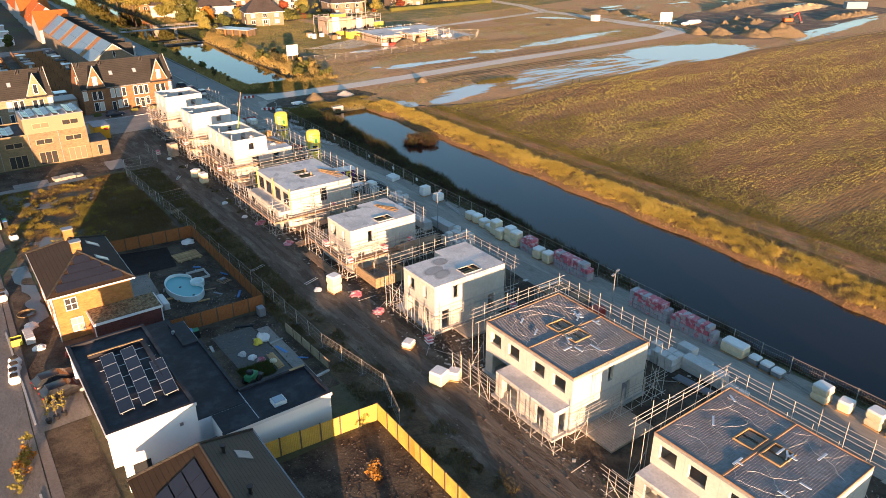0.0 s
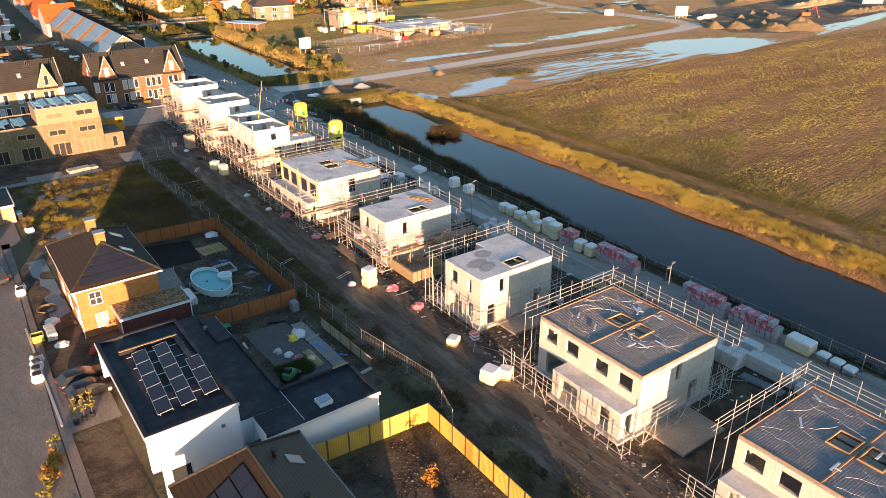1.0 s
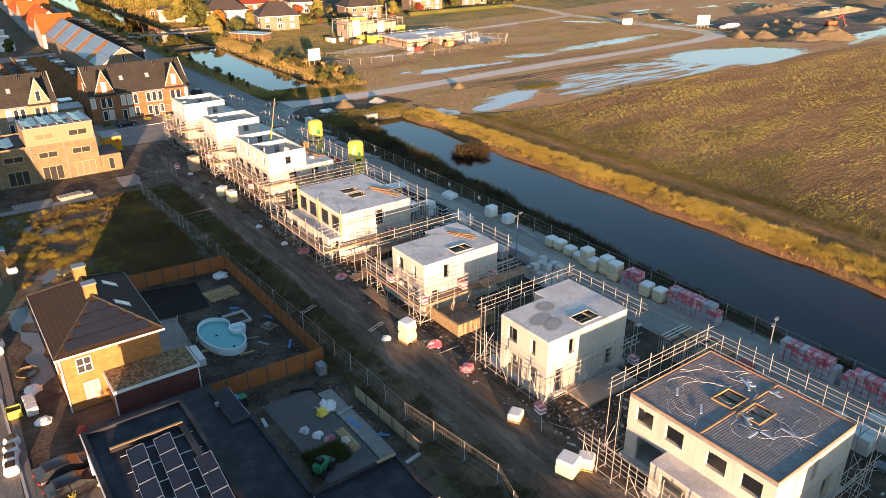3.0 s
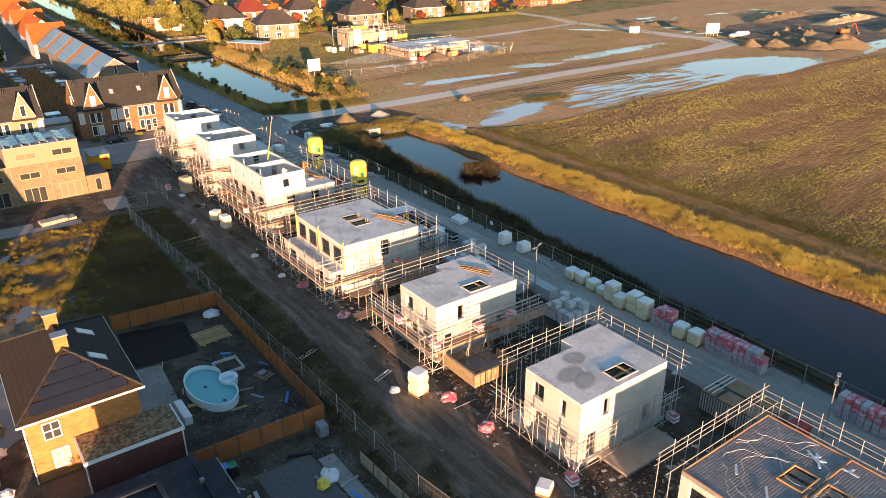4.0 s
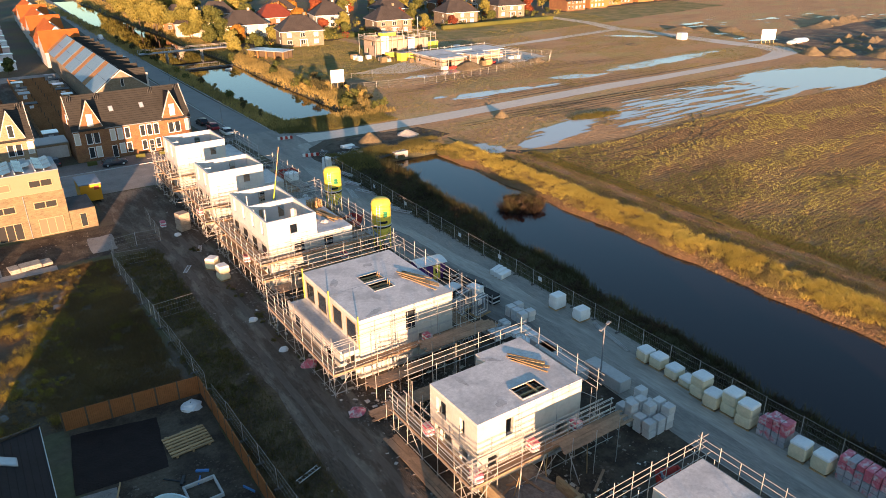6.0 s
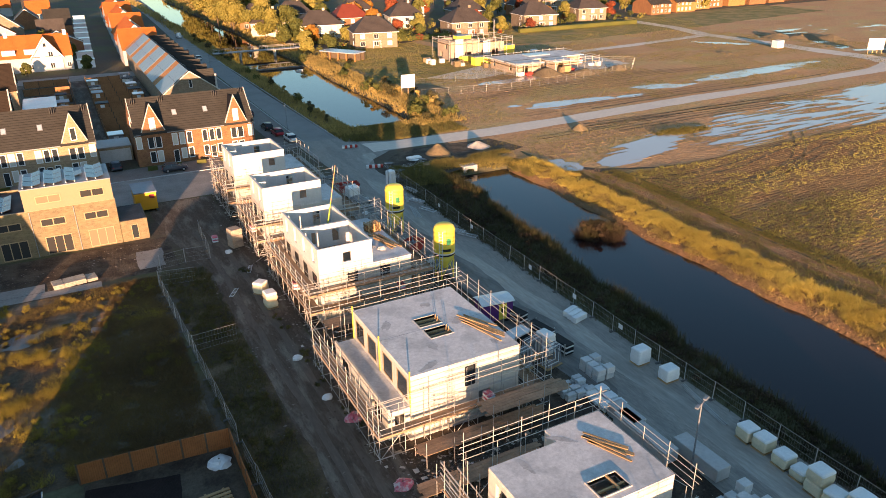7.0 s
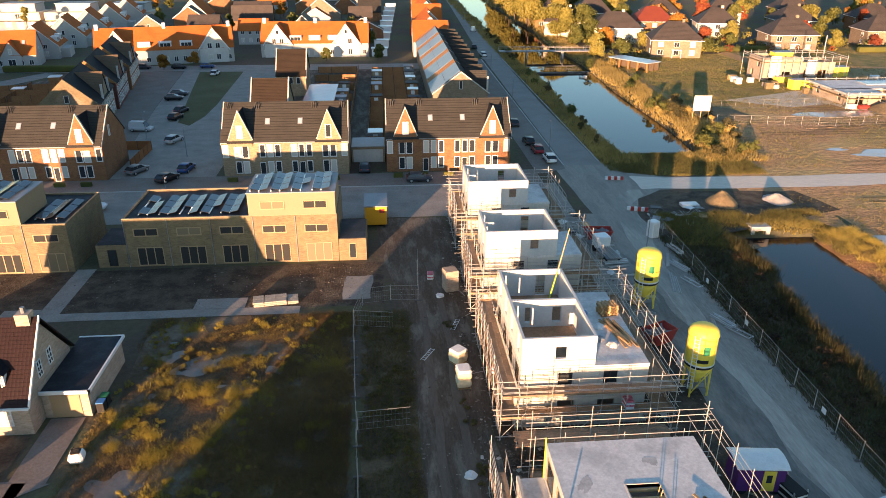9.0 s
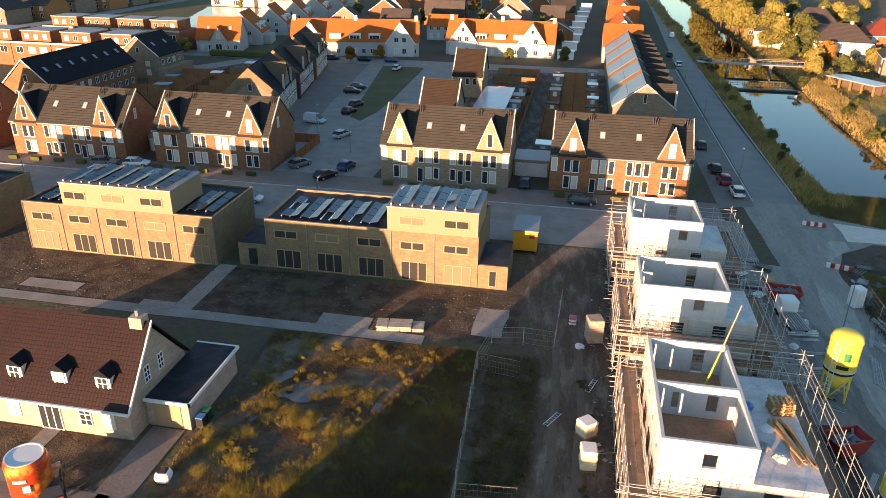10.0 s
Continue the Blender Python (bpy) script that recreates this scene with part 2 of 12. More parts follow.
def leaf_mat(name, cols):
    """Leaves: colour by island between some tones, light passing through a little."""
    m, nt, b = nodes_of(name)
    L = nt.links.new
    geo = nt.nodes.new("ShaderNodeNewGeometry")
    ramp = nt.nodes.new("ShaderNodeValToRGB")
    ramp.color_ramp.interpolation = "LINEAR"
    while len(ramp.color_ramp.elements) < len(cols):
        ramp.color_ramp.elements.new(0.5)
    for i, c in enumerate(cols):
        ramp.color_ramp.elements[i].position = i / max(1, len(cols) - 1)
        ramp.color_ramp.elements[i].color = (*c, 1)
    n1 = nt.nodes.new("ShaderNodeTexNoise")
    n1.inputs["Scale"].default_value, n1.inputs["Detail"].default_value = 0.09, 3
    L(geo.outputs["Position"], n1.inputs["Vector"])
    mr = nt.nodes.new("ShaderNodeMath")
    mr.operation = "MULTIPLY_ADD"
    mr.inputs[1].default_value = 0.45
    L(geo.outputs["Random Per Island"], mr.inputs[0])
    sub = nt.nodes.new("ShaderNodeMapRange")
    sub.inputs[1].default_value, sub.inputs[2].default_value = 0.3, 0.7
    sub.inputs[3].default_value, sub.inputs[4].default_value = 0.0, 0.55
    L(n1.outputs[0], sub.inputs[0])
    L(sub.outputs[0], mr.inputs[2])
    L(mr.outputs[0], ramp.inputs[0])
    L(ramp.outputs[0], b.inputs["Base Color"])
    b.inputs["Roughness"].default_value = 0.75
    b.inputs["Specular IOR Level"].default_value = 0.15
    tr = nt.nodes.new("ShaderNodeBsdfTranslucent")
    L(ramp.outputs[0], tr.inputs[0])
    ms = nt.nodes.new("ShaderNodeMixShader")
    ms.inputs[0].default_value = 0.25
    L(b.outputs[0], ms.inputs[1])
    L(tr.outputs[0], ms.inputs[2])
    L(ms.outputs[0], nt.nodes["Material Output"].inputs[0])
    return m


M = {}
M["soil"] = mk("soil", (0.10, 0.078, 0.055), 0.95, var=0.45, scale=0.05, fine=1.5, bump=0.12, col2=(0.085, 0.085, 0.04), cover=0.52)
M["mud"] = mk("mud", (0.43, 0.265, 0.135), 0.9, var=0.6, scale=0.06, fine=1.2, bump=0.8, col2=(0.33, 0.25, 0.115), cover=0.55, stretch=(0.6, 1.3, 1))
M["track"] = mk("track", (0.105, 0.078, 0.055), 0.9, var=0.65, scale=0.45, fine=3.2, bump=0.12, stretch=(1.6, 0.4, 1), col2=(0.155, 0.13, 0.10), cover=0.55)
M["garden"] = mk("garden_soil", (0.062, 0.045, 0.032), 0.95, var=0.65, scale=0.45, fine=3.5, bump=0.14, col2=(0.092, 0.072, 0.05), cover=0.5)
M["road"] = mk("road_concrete", (0.325, 0.293, 0.25), 0.85, var=0.5, scale=0.35, fine=4.0, bump=0.05, stretch=(1.4, 0.28, 1), col2=(0.225, 0.205, 0.178), cover=0.52)
M["gravelroad"] = mk("gravel_road", (0.64, 0.57, 0.48), 0.9, var=0.25, scale=0.12, fine=2.0, bump=0.05, stretch=(0.4, 1.4, 1), col2=(0.55, 0.49, 0.42), cover=0.6)
M["asphalt"] = mk("asphalt", (0.235, 0.222, 0.205), 0.85, var=0.3, scale=0.2, fine=6.0, bump=0.01)
M["paving"] = mk("brick_paving", (0.20, 0.165, 0.14), 0.85, var=0.4, scale=0.3, fine=4.0, bump=0.02, col2=(0.19, 0.165, 0.145), cover=0.5)
M["greypave"] = mk("grey_paving", (0.265, 0.242, 0.215), 0.85, var=0.45, scale=0.35, fine=5.0, bump=0.01)
M["grass"] = mk("grass", (0.082, 0.057, 0.034), 0.95, var=0.6, scale=0.3, fine=2.5, bump=0.15, col2=(0.118, 0.086, 0.048), cover=0.5)
M["plot"] = mk("plot_soil", (0.082, 0.055, 0.03), 0.75, var=0.6, scale=0.16, fine=2.5, bump=0.12, col2=(0.15, 0.12, 0.085), cover=0.55, spec=0.25)
M["estate_street"] = mk("worn_estate_paving", (0.205, 0.186, 0.165), 0.85, var=0.55, scale=0.5, fine=4.0, bump=0.02, stretch=(1.2, 0.5, 1), col2=(0.15, 0.135, 0.118), cover=0.52)
M["lawn"] = mk("lawn", (0.095, 0.092, 0.038), 0.95, var=0.35, scale=0.1, fine=3.0, bump=0.08, col2=(0.10, 0.10, 0.045), cover=0.56)
M["field"] = None
M["drygrass"] = mk("dry_meadow", (0.175, 0.17, 0.055), 0.95, var=0.5, scale=0.15, fine=2.0, bump=0.3, col2=(0.25, 0.19, 0.08), cover=0.5)
M["bank"] = mk("bank", (0.27, 0.15, 0.07), 0.95, var=0.6, scale=0.5, fine=2.5, bump=0.3, col2=(0.17, 0.10, 0.045), cover=0.5)
M["concrete"] = mk("concrete", (0.46, 0.45, 0.43), 0.8, var=0.18, scale=0.35, fine=4.0, bump=0.004, col2=(0.38, 0.37, 0.355), cover=0.55)
M["slab"] = mk("wet_concrete_slab", (0.63, 0.61, 0.59), 0.6, var=0.35, scale=0.3, fine=4.0, bump=0.01, col2=(0.42, 0.41, 0.40), cover=0.54)
M["limewall"] = mk("sand_lime_wall", (0.545, 0.52, 0.465), 0.85, var=0.2, scale=0.5, fine=3.0, bump=0.002, col2=(0.46, 0.435, 0.385), cover=0.56)
M["whitewall"] = mk("white_block_wall", (0.545, 0.545, 0.535), 0.8, var=0.16, scale=0.5, fine=4.0)
M["render_white"] = mk("white_render", (0.83, 0.83, 0.83), 0.8, var=0.05, scale=0.4, fine=6.0)
M["roofbitumen"] = mk("bitumen", (0.023, 0.023, 0.029), 0.6, var=0.5, scale=0.5, fine=3.0, bump=0.003, col2=(0.036, 0.036, 0.043), cover=0.55, spec=0.15)
M["rebar_floor"] = mk("plank_floor", (0.31, 0.305, 0.305), 0.75, var=0.7, scale=0.5, fine=5.0, bump=0.01, col2=(0.215, 0.205, 0.20), cover=0.5, stretch=(1, 0.5, 1))
M["rebar"] = mk("dull_rebar", (0.285, 0.25, 0.215), 0.7, 0.2, var=0.5, scale=0.7, fine=6.0)
M["paleboards"] = tiled("weathered_platform_boards", (0.34, 0.29, 0.235), 0, 0.29, 0.012, 0.8, 0.45, None, 1.0, 0.5)
M["rubblefloor"] = mk("rubble_strewn_floor", (0.27, 0.25, 0.22), 0.95, var=0.6, scale=1.2, fine=4.0, bump=0.08, col2=(0.17, 0.155, 0.135), cover=0.5)
M["limeframe"] = mk("lime_yellow_profile", (0.52, 0.50, 0.07), 0.5, var=0.15, scale=0.8, fine=5.0)
M["rustwood"] = mk("rusty_board", (0.30, 0.185, 0.105), 0.85, var=0.4, scale=1.0, fine=6.0)
M["wood"] = mk("planed_wood", (0.42, 0.27, 0.13), 0.75, var=0.35, scale=0.8, fine=5.0, rand=0.5, stretch=(1, 1, 3))
M["deck"] = mk("scaffold_board", (0.30, 0.20, 0.125), 0.85, var=0.4, scale=0.9, fine=5.0, rand=0.4)
M["steel"] = mk("galvanised_steel", (0.45, 0.43, 0.395), 0.5, 0.3, var=0.3, scale=1.5, fine=10.0, rand=0.6)
M["darksteel"] = mk("dark_steel", (0.09, 0.09, 0.095), 0.55, 0.4, var=0.3, scale=1.5, fine=8.0)
M["yellowpaint"] = mk("yellow_paint", (0.80, 0.61, 0.08), 0.45, var=0.14, scale=0.7, fine=6.0)
M["redpaint"] = mk("red_paint", (0.38, 0.045, 0.035), 0.5, var=0.3, scale=0.8, fine=6.0)
M["bluepaint"] = mk("blue_plastic", (0.08, 0.22, 0.48), 0.5, var=0.2, scale=0.8, fine=6.0)
M["greenpaint"] = mk("green_paint", (0.04, 0.22, 0.10), 0.5, var=0.2, scale=0.8, fine=6.0)
M["black"] = mk("black_plastic", (0.02, 0.02, 0.022), 0.5, var=0.2, scale=0.8, fine=6.0)
M["white"] = mk("white_paint", (0.70, 0.70, 0.69), 0.5, var=0.08, scale=0.8, fine=6.0)
M["workfloor"] = mk("dusty_concrete", (0.12, 0.115, 0.108), 0.9, var=0.4, scale=0.5, fine=3.0, col2=(0.11, 0.10, 0.09), cover=0.52)
M["dust"] = mk("pale_dust", (0.42, 0.385, 0.33), 0.9, var=0.4, scale=0.25, fine=3.0, stretch=(1.2, 0.2, 1), col2=(0.26, 0.24, 0.208), cover=0.52)
M["rut"] = mk("dry_rut", (0.135, 0.106, 0.08), 0.9, var=0.35, scale=0.5, fine=3.0, stretch=(1.5, 0.3, 1), bump=0.04)
M["wrap"] = mk("white_wrapping_film", (0.74, 0.74, 0.72), 0.35, var=0.14, scale=1.6, fine=7.0, bump=0.02)
M["wool"] = mk("yellow_wool_bale", (0.64, 0.56, 0.39), 0.5, var=0.22, scale=1.6, fine=7.0, bump=0.02, rand=0.4)
M["pinkpack"] = mk("printed_pack", (0.36, 0.35, 0.37), 0.45, var=0.3, scale=1.2, fine=5.0, col2=(0.50, 0.09, 0.12), cover=0.62, rand=0.3)
M["pinktop"] = mk("pink_film", (0.52, 0.12, 0.16), 0.4, var=0.35, scale=2.0, fine=5.0, rand=0.3, col2=(0.5, 0.42, 0.42), cover=0.56)
M["block"] = mk("aerated_block", (0.56, 0.55, 0.53), 0.8, var=0.2, scale=0.8, fine=4.0, rand=0.5)
M["oakfence"] = tiled("oiled_fence_boards", (0.31, 0.125, 0.047), 0, 0.16, 0.01, 0.75, 0.35, 1, 0.16, 0.55)
M["yellowfence"] = tiled("new_pine_boards", (0.52, 0.37, 0.085), 0, 0.16, 0.01, 0.75, 0.3, 1, 0.16, 0.55)
M["palefence"] = tiled("weathered_boards", (0.40, 0.32, 0.21), 0, 0.16, 0.01, 0.8, 0.35, 1, 0.16, 0.6)
M["brownfence"] = tiled("brown_fence_boards", (0.33, 0.165, 0.075), 0, 0.16, 0.01, 0.8, 0.4, 1, 0.16, 0.55)
M["gabion"] = mk("gabion_stone", (0.34, 0.31, 0.26), 0.9, var=0.5, scale=2.5, fine=9.0, bump=0.05)
M["orangebrick"] = bricks("orange_brick", (0.44, 0.215, 0.075), (0.37, 0.17, 0.06), (0.9, 0.88, 0.8), 0.2)
M["redbrick"] = bricks("red_brick", (0.275, 0.135, 0.062), (0.21, 0.098, 0.05), (1.2, 1.2, 1.2))
M["darkbrick"] = bricks("dark_red_brick", (0.16, 0.055, 0.045), (0.12, 0.045, 0.04), (1.2, 1.2, 1.2))
M["ochrebrick"] = bricks("ochre_brick", (0.40, 0.20, 0.075), (0.34, 0.16, 0.06), (1.0, 1.0, 1.0))
M["greybrick"] = bricks("grey_beige_brick", (0.36, 0.27, 0.165), (0.29, 0.215, 0.14), (1.0, 1.0, 1.0))
M["sandbrick"] = bricks("sand_brick", (0.235, 0.186, 0.108), (0.178, 0.142, 0.088), (1.0, 0.98, 0.95))
M["palebrick"] = bricks("pale_brick", (0.46, 0.375, 0.30), (0.37, 0.305, 0.245), (1.0, 1.0, 1.0))
M["villabrick"] = bricks("brown_villa_brick", (0.29, 0.225, 0.16), (0.225, 0.17, 0.12), (1.0, 1.0, 1.0))
M["panel"] = mk("beige_facade_panel", (0.26, 0.203, 0.128), 0.6, var=0.08, scale=0.5, fine=3.0)
M["tile_dark"] = tiled("dark_roof_tiles", (0.040, 0.038, 0.035), 2, 0.34, 0.08, 0.65, 0.35, None, 1.0, 0.3)
M["tile_taupe"] = tiled("weathered_brown_grey_tiles", (0.062, 0.053, 0.05), 2, 0.34, 0.06, 0.65, 0.35, None, 1.0, 0.4)
M["cream_render"] = mk("cream_render", (0.56, 0.49, 0.38), 0.8, var=0.12, scale=0.4, fine=5.0)
M["aged_render"] = mk("off_white_render", (0.41, 0.40, 0.385), 0.8, var=0.14, scale=0.4, fine=5.0)
M["tile_tan"] = tiled("tan_roof_tiles", (0.33, 0.165, 0.065), 2, 0.3, 0.05, 0.65, 0.3, None, 1.0, 0.6)
# black roof's south gable slopes, with the sunlight put into their colour
M["tile_lit"] = tiled("sunlit_gable_tiles", (0.125, 0.09, 0.062), 2, 0.3, 0.05, 0.65, 0.3, None, 1.0, 0.5)
M["tile_black"] = tiled("black_roof_tiles", (0.013, 0.014, 0.019), 2, 0.24, 0.04, 0.75, 0.35, None, 1.0, 0.45)
M["tile_brown"] = tiled("brown_pantiles", (0.030, 0.021, 0.015), 2, 0.24, 0.11, 0.6, 0.35, None, 1.0, 0.5)
M["tile_red"] = tiled("red_pantiles", (0.020, 0.0105, 0.0105), 2, 0.26, 0.05, 0.4, 0.3, 0, 0.3, 0.5)
M["tile_orange"] = tiled("orange_pantiles", (0.42, 0.118, 0.03), 2, 0.26, 0.05, 0.9, 0.25, None, 1.0, 0.7)
M["tile_maroon"] = tiled("maroon_pantiles", (0.17, 0.042, 0.028), 2, 0.26, 0.05, 0.6, 0.25, None, 1.0, 0.7)
M["thatchflat"] = mk("sedum_roof", (0.13, 0.09, 0.05), 0.95, var=0.8, scale=3.5, fine=11.0, bump=0.08, col2=(0.24, 0.18, 0.10), cover=0.5)
M["solar"] = mk("solar_cells", (0.018, 0.022, 0.036), 0.3, var=0.3, scale=0.8, fine=4.0, spec=0.2)
M["roofsolar"] = mk("roof_solar_glass", (0.035, 0.040, 0.052), 0.14, var=0.25, scale=0.8, fine=4.0, spec=0.7, rand=0.3)
M["solar_blue"] = mk("pale_solar_glass", (0.30, 0.36, 0.42), 0.25, var=0.15, scale=0.5, fine=4.0, spec=0.6)
M["alu"] = mk("aluminium", (0.66, 0.67, 0.68), 0.35, 0.6, var=0.1, scale=1.0, fine=6.0)
M["solar_slope"] = mk("blue_grey_solar_slope", (0.12, 0.185, 0.27), 0.4, var=0.15, scale=0.5, fine=4.0, spec=0.4)
M["darkmesh"] = mk("dull_wire", (0.26, 0.245, 0.22), 0.6, 0.2, var=0.2)
M["glass"] = glass_mat("window_glass", share=0.45)
M["paleglass"] = glass_mat("curtained_glass", (0.05, 0.05, 0.05), (0.42, 0.38, 0.31), 0.5)
M["halfglass"] = glass_mat("reflecting_glass", (0.04, 0.04, 0.04), (0.20, 0.165, 0.11), 0.3)
M["darkglass"] = glass_mat("dark_glass", share=0.0)
M["frame_tan"] = mk("tan_frame", (0.34, 0.25, 0.15), 0.6, var=0.1)
M["lead"] = mk("zinc", (0.24, 0.25, 0.27), 0.5, 0.3, var=0.2, scale=1.0, fine=6.0)
M["sand"] = mk("heap_sand", (0.215, 0.16, 0.09), 0.95, var=0.5, scale=0.8, fine=3.0, bump=0.22, col2=(0.145, 0.115, 0.065), cover=0.54)
M["palesand"] = mk("pale_tipped_sand", (0.42, 0.33, 0.19), 0.95, var=0.3, scale=0.6, fine=4.0, bump=0.05)
M["rubble"] = mk("rubble", (0.40, 0.37, 0.33), 0.95, var=0.4, scale=1.5, fine=6.0, bump=0.08)
M["bark"] = mk("bark", (0.11, 0.08, 0.055), 0.9, var=0.4, scale=2.0, fine=10.0, bump=0.02)
M["pool"] = mk("turquoise_pool_shell", (0.62, 0.74, 0.74), 0.35, var=0.08, scale=0.6, fine=5.0)
M["tyre"] = mk("rubber", (0.018, 0.018, 0.018), 0.8, var=0.2)
M["reed"] = leaf_mat("reed", [(0.16, 0.13, 0.045), (0.35, 0.262, 0.09), (0.55, 0.395, 0.13)])
M["reed_gold"] = leaf_mat("golden_bank_grass", [(0.32, 0.235, 0.055), (0.54, 0.41, 0.095), (0.68, 0.54, 0.15)])
M["bush_dark"] = leaf_mat("dark_brown_bush", [(0.026, 0.019, 0.013), (0.055, 0.038, 0.025), (0.11, 0.07, 0.042)])
M["reed_dark"] = leaf_mat("dark_bank_weeds", [(0.036, 0.036, 0.017), (0.074, 0.067, 0.029), (0.138, 0.112, 0.05)])
M["weeds"] = leaf_mat("weeds", [(0.062, 0.048, 0.022), (0.17, 0.125, 0.045), (0.40, 0.285, 0.075)])
M["fieldweed"] = leaf_mat("field_weeds", [(0.10, 0.09, 0.03), (0.18, 0.155, 0.05), (0.32, 0.25, 0.075)])
# golden tone carries sunlight in its colour; kept to the plot's lit side
M["goldweed"] = leaf_mat("sunlit_golden_weeds", [(0.095, 0.085, 0.024), (0.25, 0.20, 0.04), (0.46, 0.36, 0.07)])
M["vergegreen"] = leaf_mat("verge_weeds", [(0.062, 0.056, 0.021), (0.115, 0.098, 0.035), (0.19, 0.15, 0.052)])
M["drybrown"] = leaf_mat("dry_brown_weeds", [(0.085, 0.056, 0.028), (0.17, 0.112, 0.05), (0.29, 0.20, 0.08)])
M["lowweed"] = leaf_mat("low_weeds", [(0.058, 0.044, 0.022), (0.11, 0.08, 0.036), (0.19, 0.135, 0.052)])
M["fieldgreen"] = leaf_mat("field_edge_weeds", [(0.075, 0.070, 0.024), (0.135, 0.12, 0.038), (0.27, 0.215, 0.062)])
M["clod"] = leaf_mat("earth_clods", [(0.17, 0.095, 0.055), (0.30, 0.18, 0.10), (0.42, 0.27, 0.16)])
M["crop"] = leaf_mat("field_growth", [(0.21, 0.175, 0.05), (0.34, 0.285, 0.072), (0.50, 0.42, 0.10)])
M["stubble"] = leaf_mat("field_stubble", [(0.14, 0.078, 0.042), (0.29, 0.18, 0.082), (0.48, 0.32, 0.13)])
M["leaf_green"] = leaf_mat("green_leaves", [(0.045, 0.058, 0.018), (0.10, 0.11, 0.032), (0.18, 0.165, 0.042)])
M["leaf_gold"] = leaf_mat("golden_leaves", [(0.13, 0.13, 0.035), (0.23, 0.205, 0.05), (0.34, 0.28, 0.08)])
M["leaf_red"] = leaf_mat("red_leaves", [(0.13, 0.04, 0.025), (0.24, 0.06, 0.03), (0.32, 0.12, 0.03)])
M["leaf_orange"] = leaf_mat("orange_leaves", [(0.20, 0.10, 0.02), (0.32, 0.15, 0.03), (0.38, 0.21, 0.04)])


def water_mat(name, col, rough, spec=0.5):
    m, nt, b = nodes_of(name)
    L = nt.links.new
    b.inputs["Base Color"].default_value = (*col, 1)
    b.inputs["Roughness"].default_value, b.inputs["IOR"].default_value = rough, 1.33
    b.inputs["Specular IOR Level"].default_value = spec
    geo, n, bp = nt.nodes.new("ShaderNodeNewGeometry"), nt.nodes.new("ShaderNodeTexNoise"), nt.nodes.new("ShaderNodeBump")
    n.inputs["Scale"].default_value, n.inputs["Detail"].default_value = 1.2, 3
    L(geo.outputs["Position"], n.inputs["Vector"])
    L(n.outputs[0], bp.inputs["Height"])
    bp.inputs["Strength"].default_value, bp.inputs["Distance"].default_value = 0.3, 0.01
    L(bp.outputs[0], b.inputs["Normal"])
    return m


M["water"] = water_mat("canal_water", (0.013, 0.008, 0.010), 0.03, 0.40)
# pale silt base, lightened further to stand in for the reflected sky
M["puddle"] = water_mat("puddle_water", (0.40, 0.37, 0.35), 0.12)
M["wetclay"] = mk("wet_clay", (0.13, 0.118, 0.105), 0.38, var=0.35, scale=0.6, fine=3.0, spec=0.5)
M["poolwater"] = water_mat("pool_water", (0.15, 0.42, 0.44), 0.05)


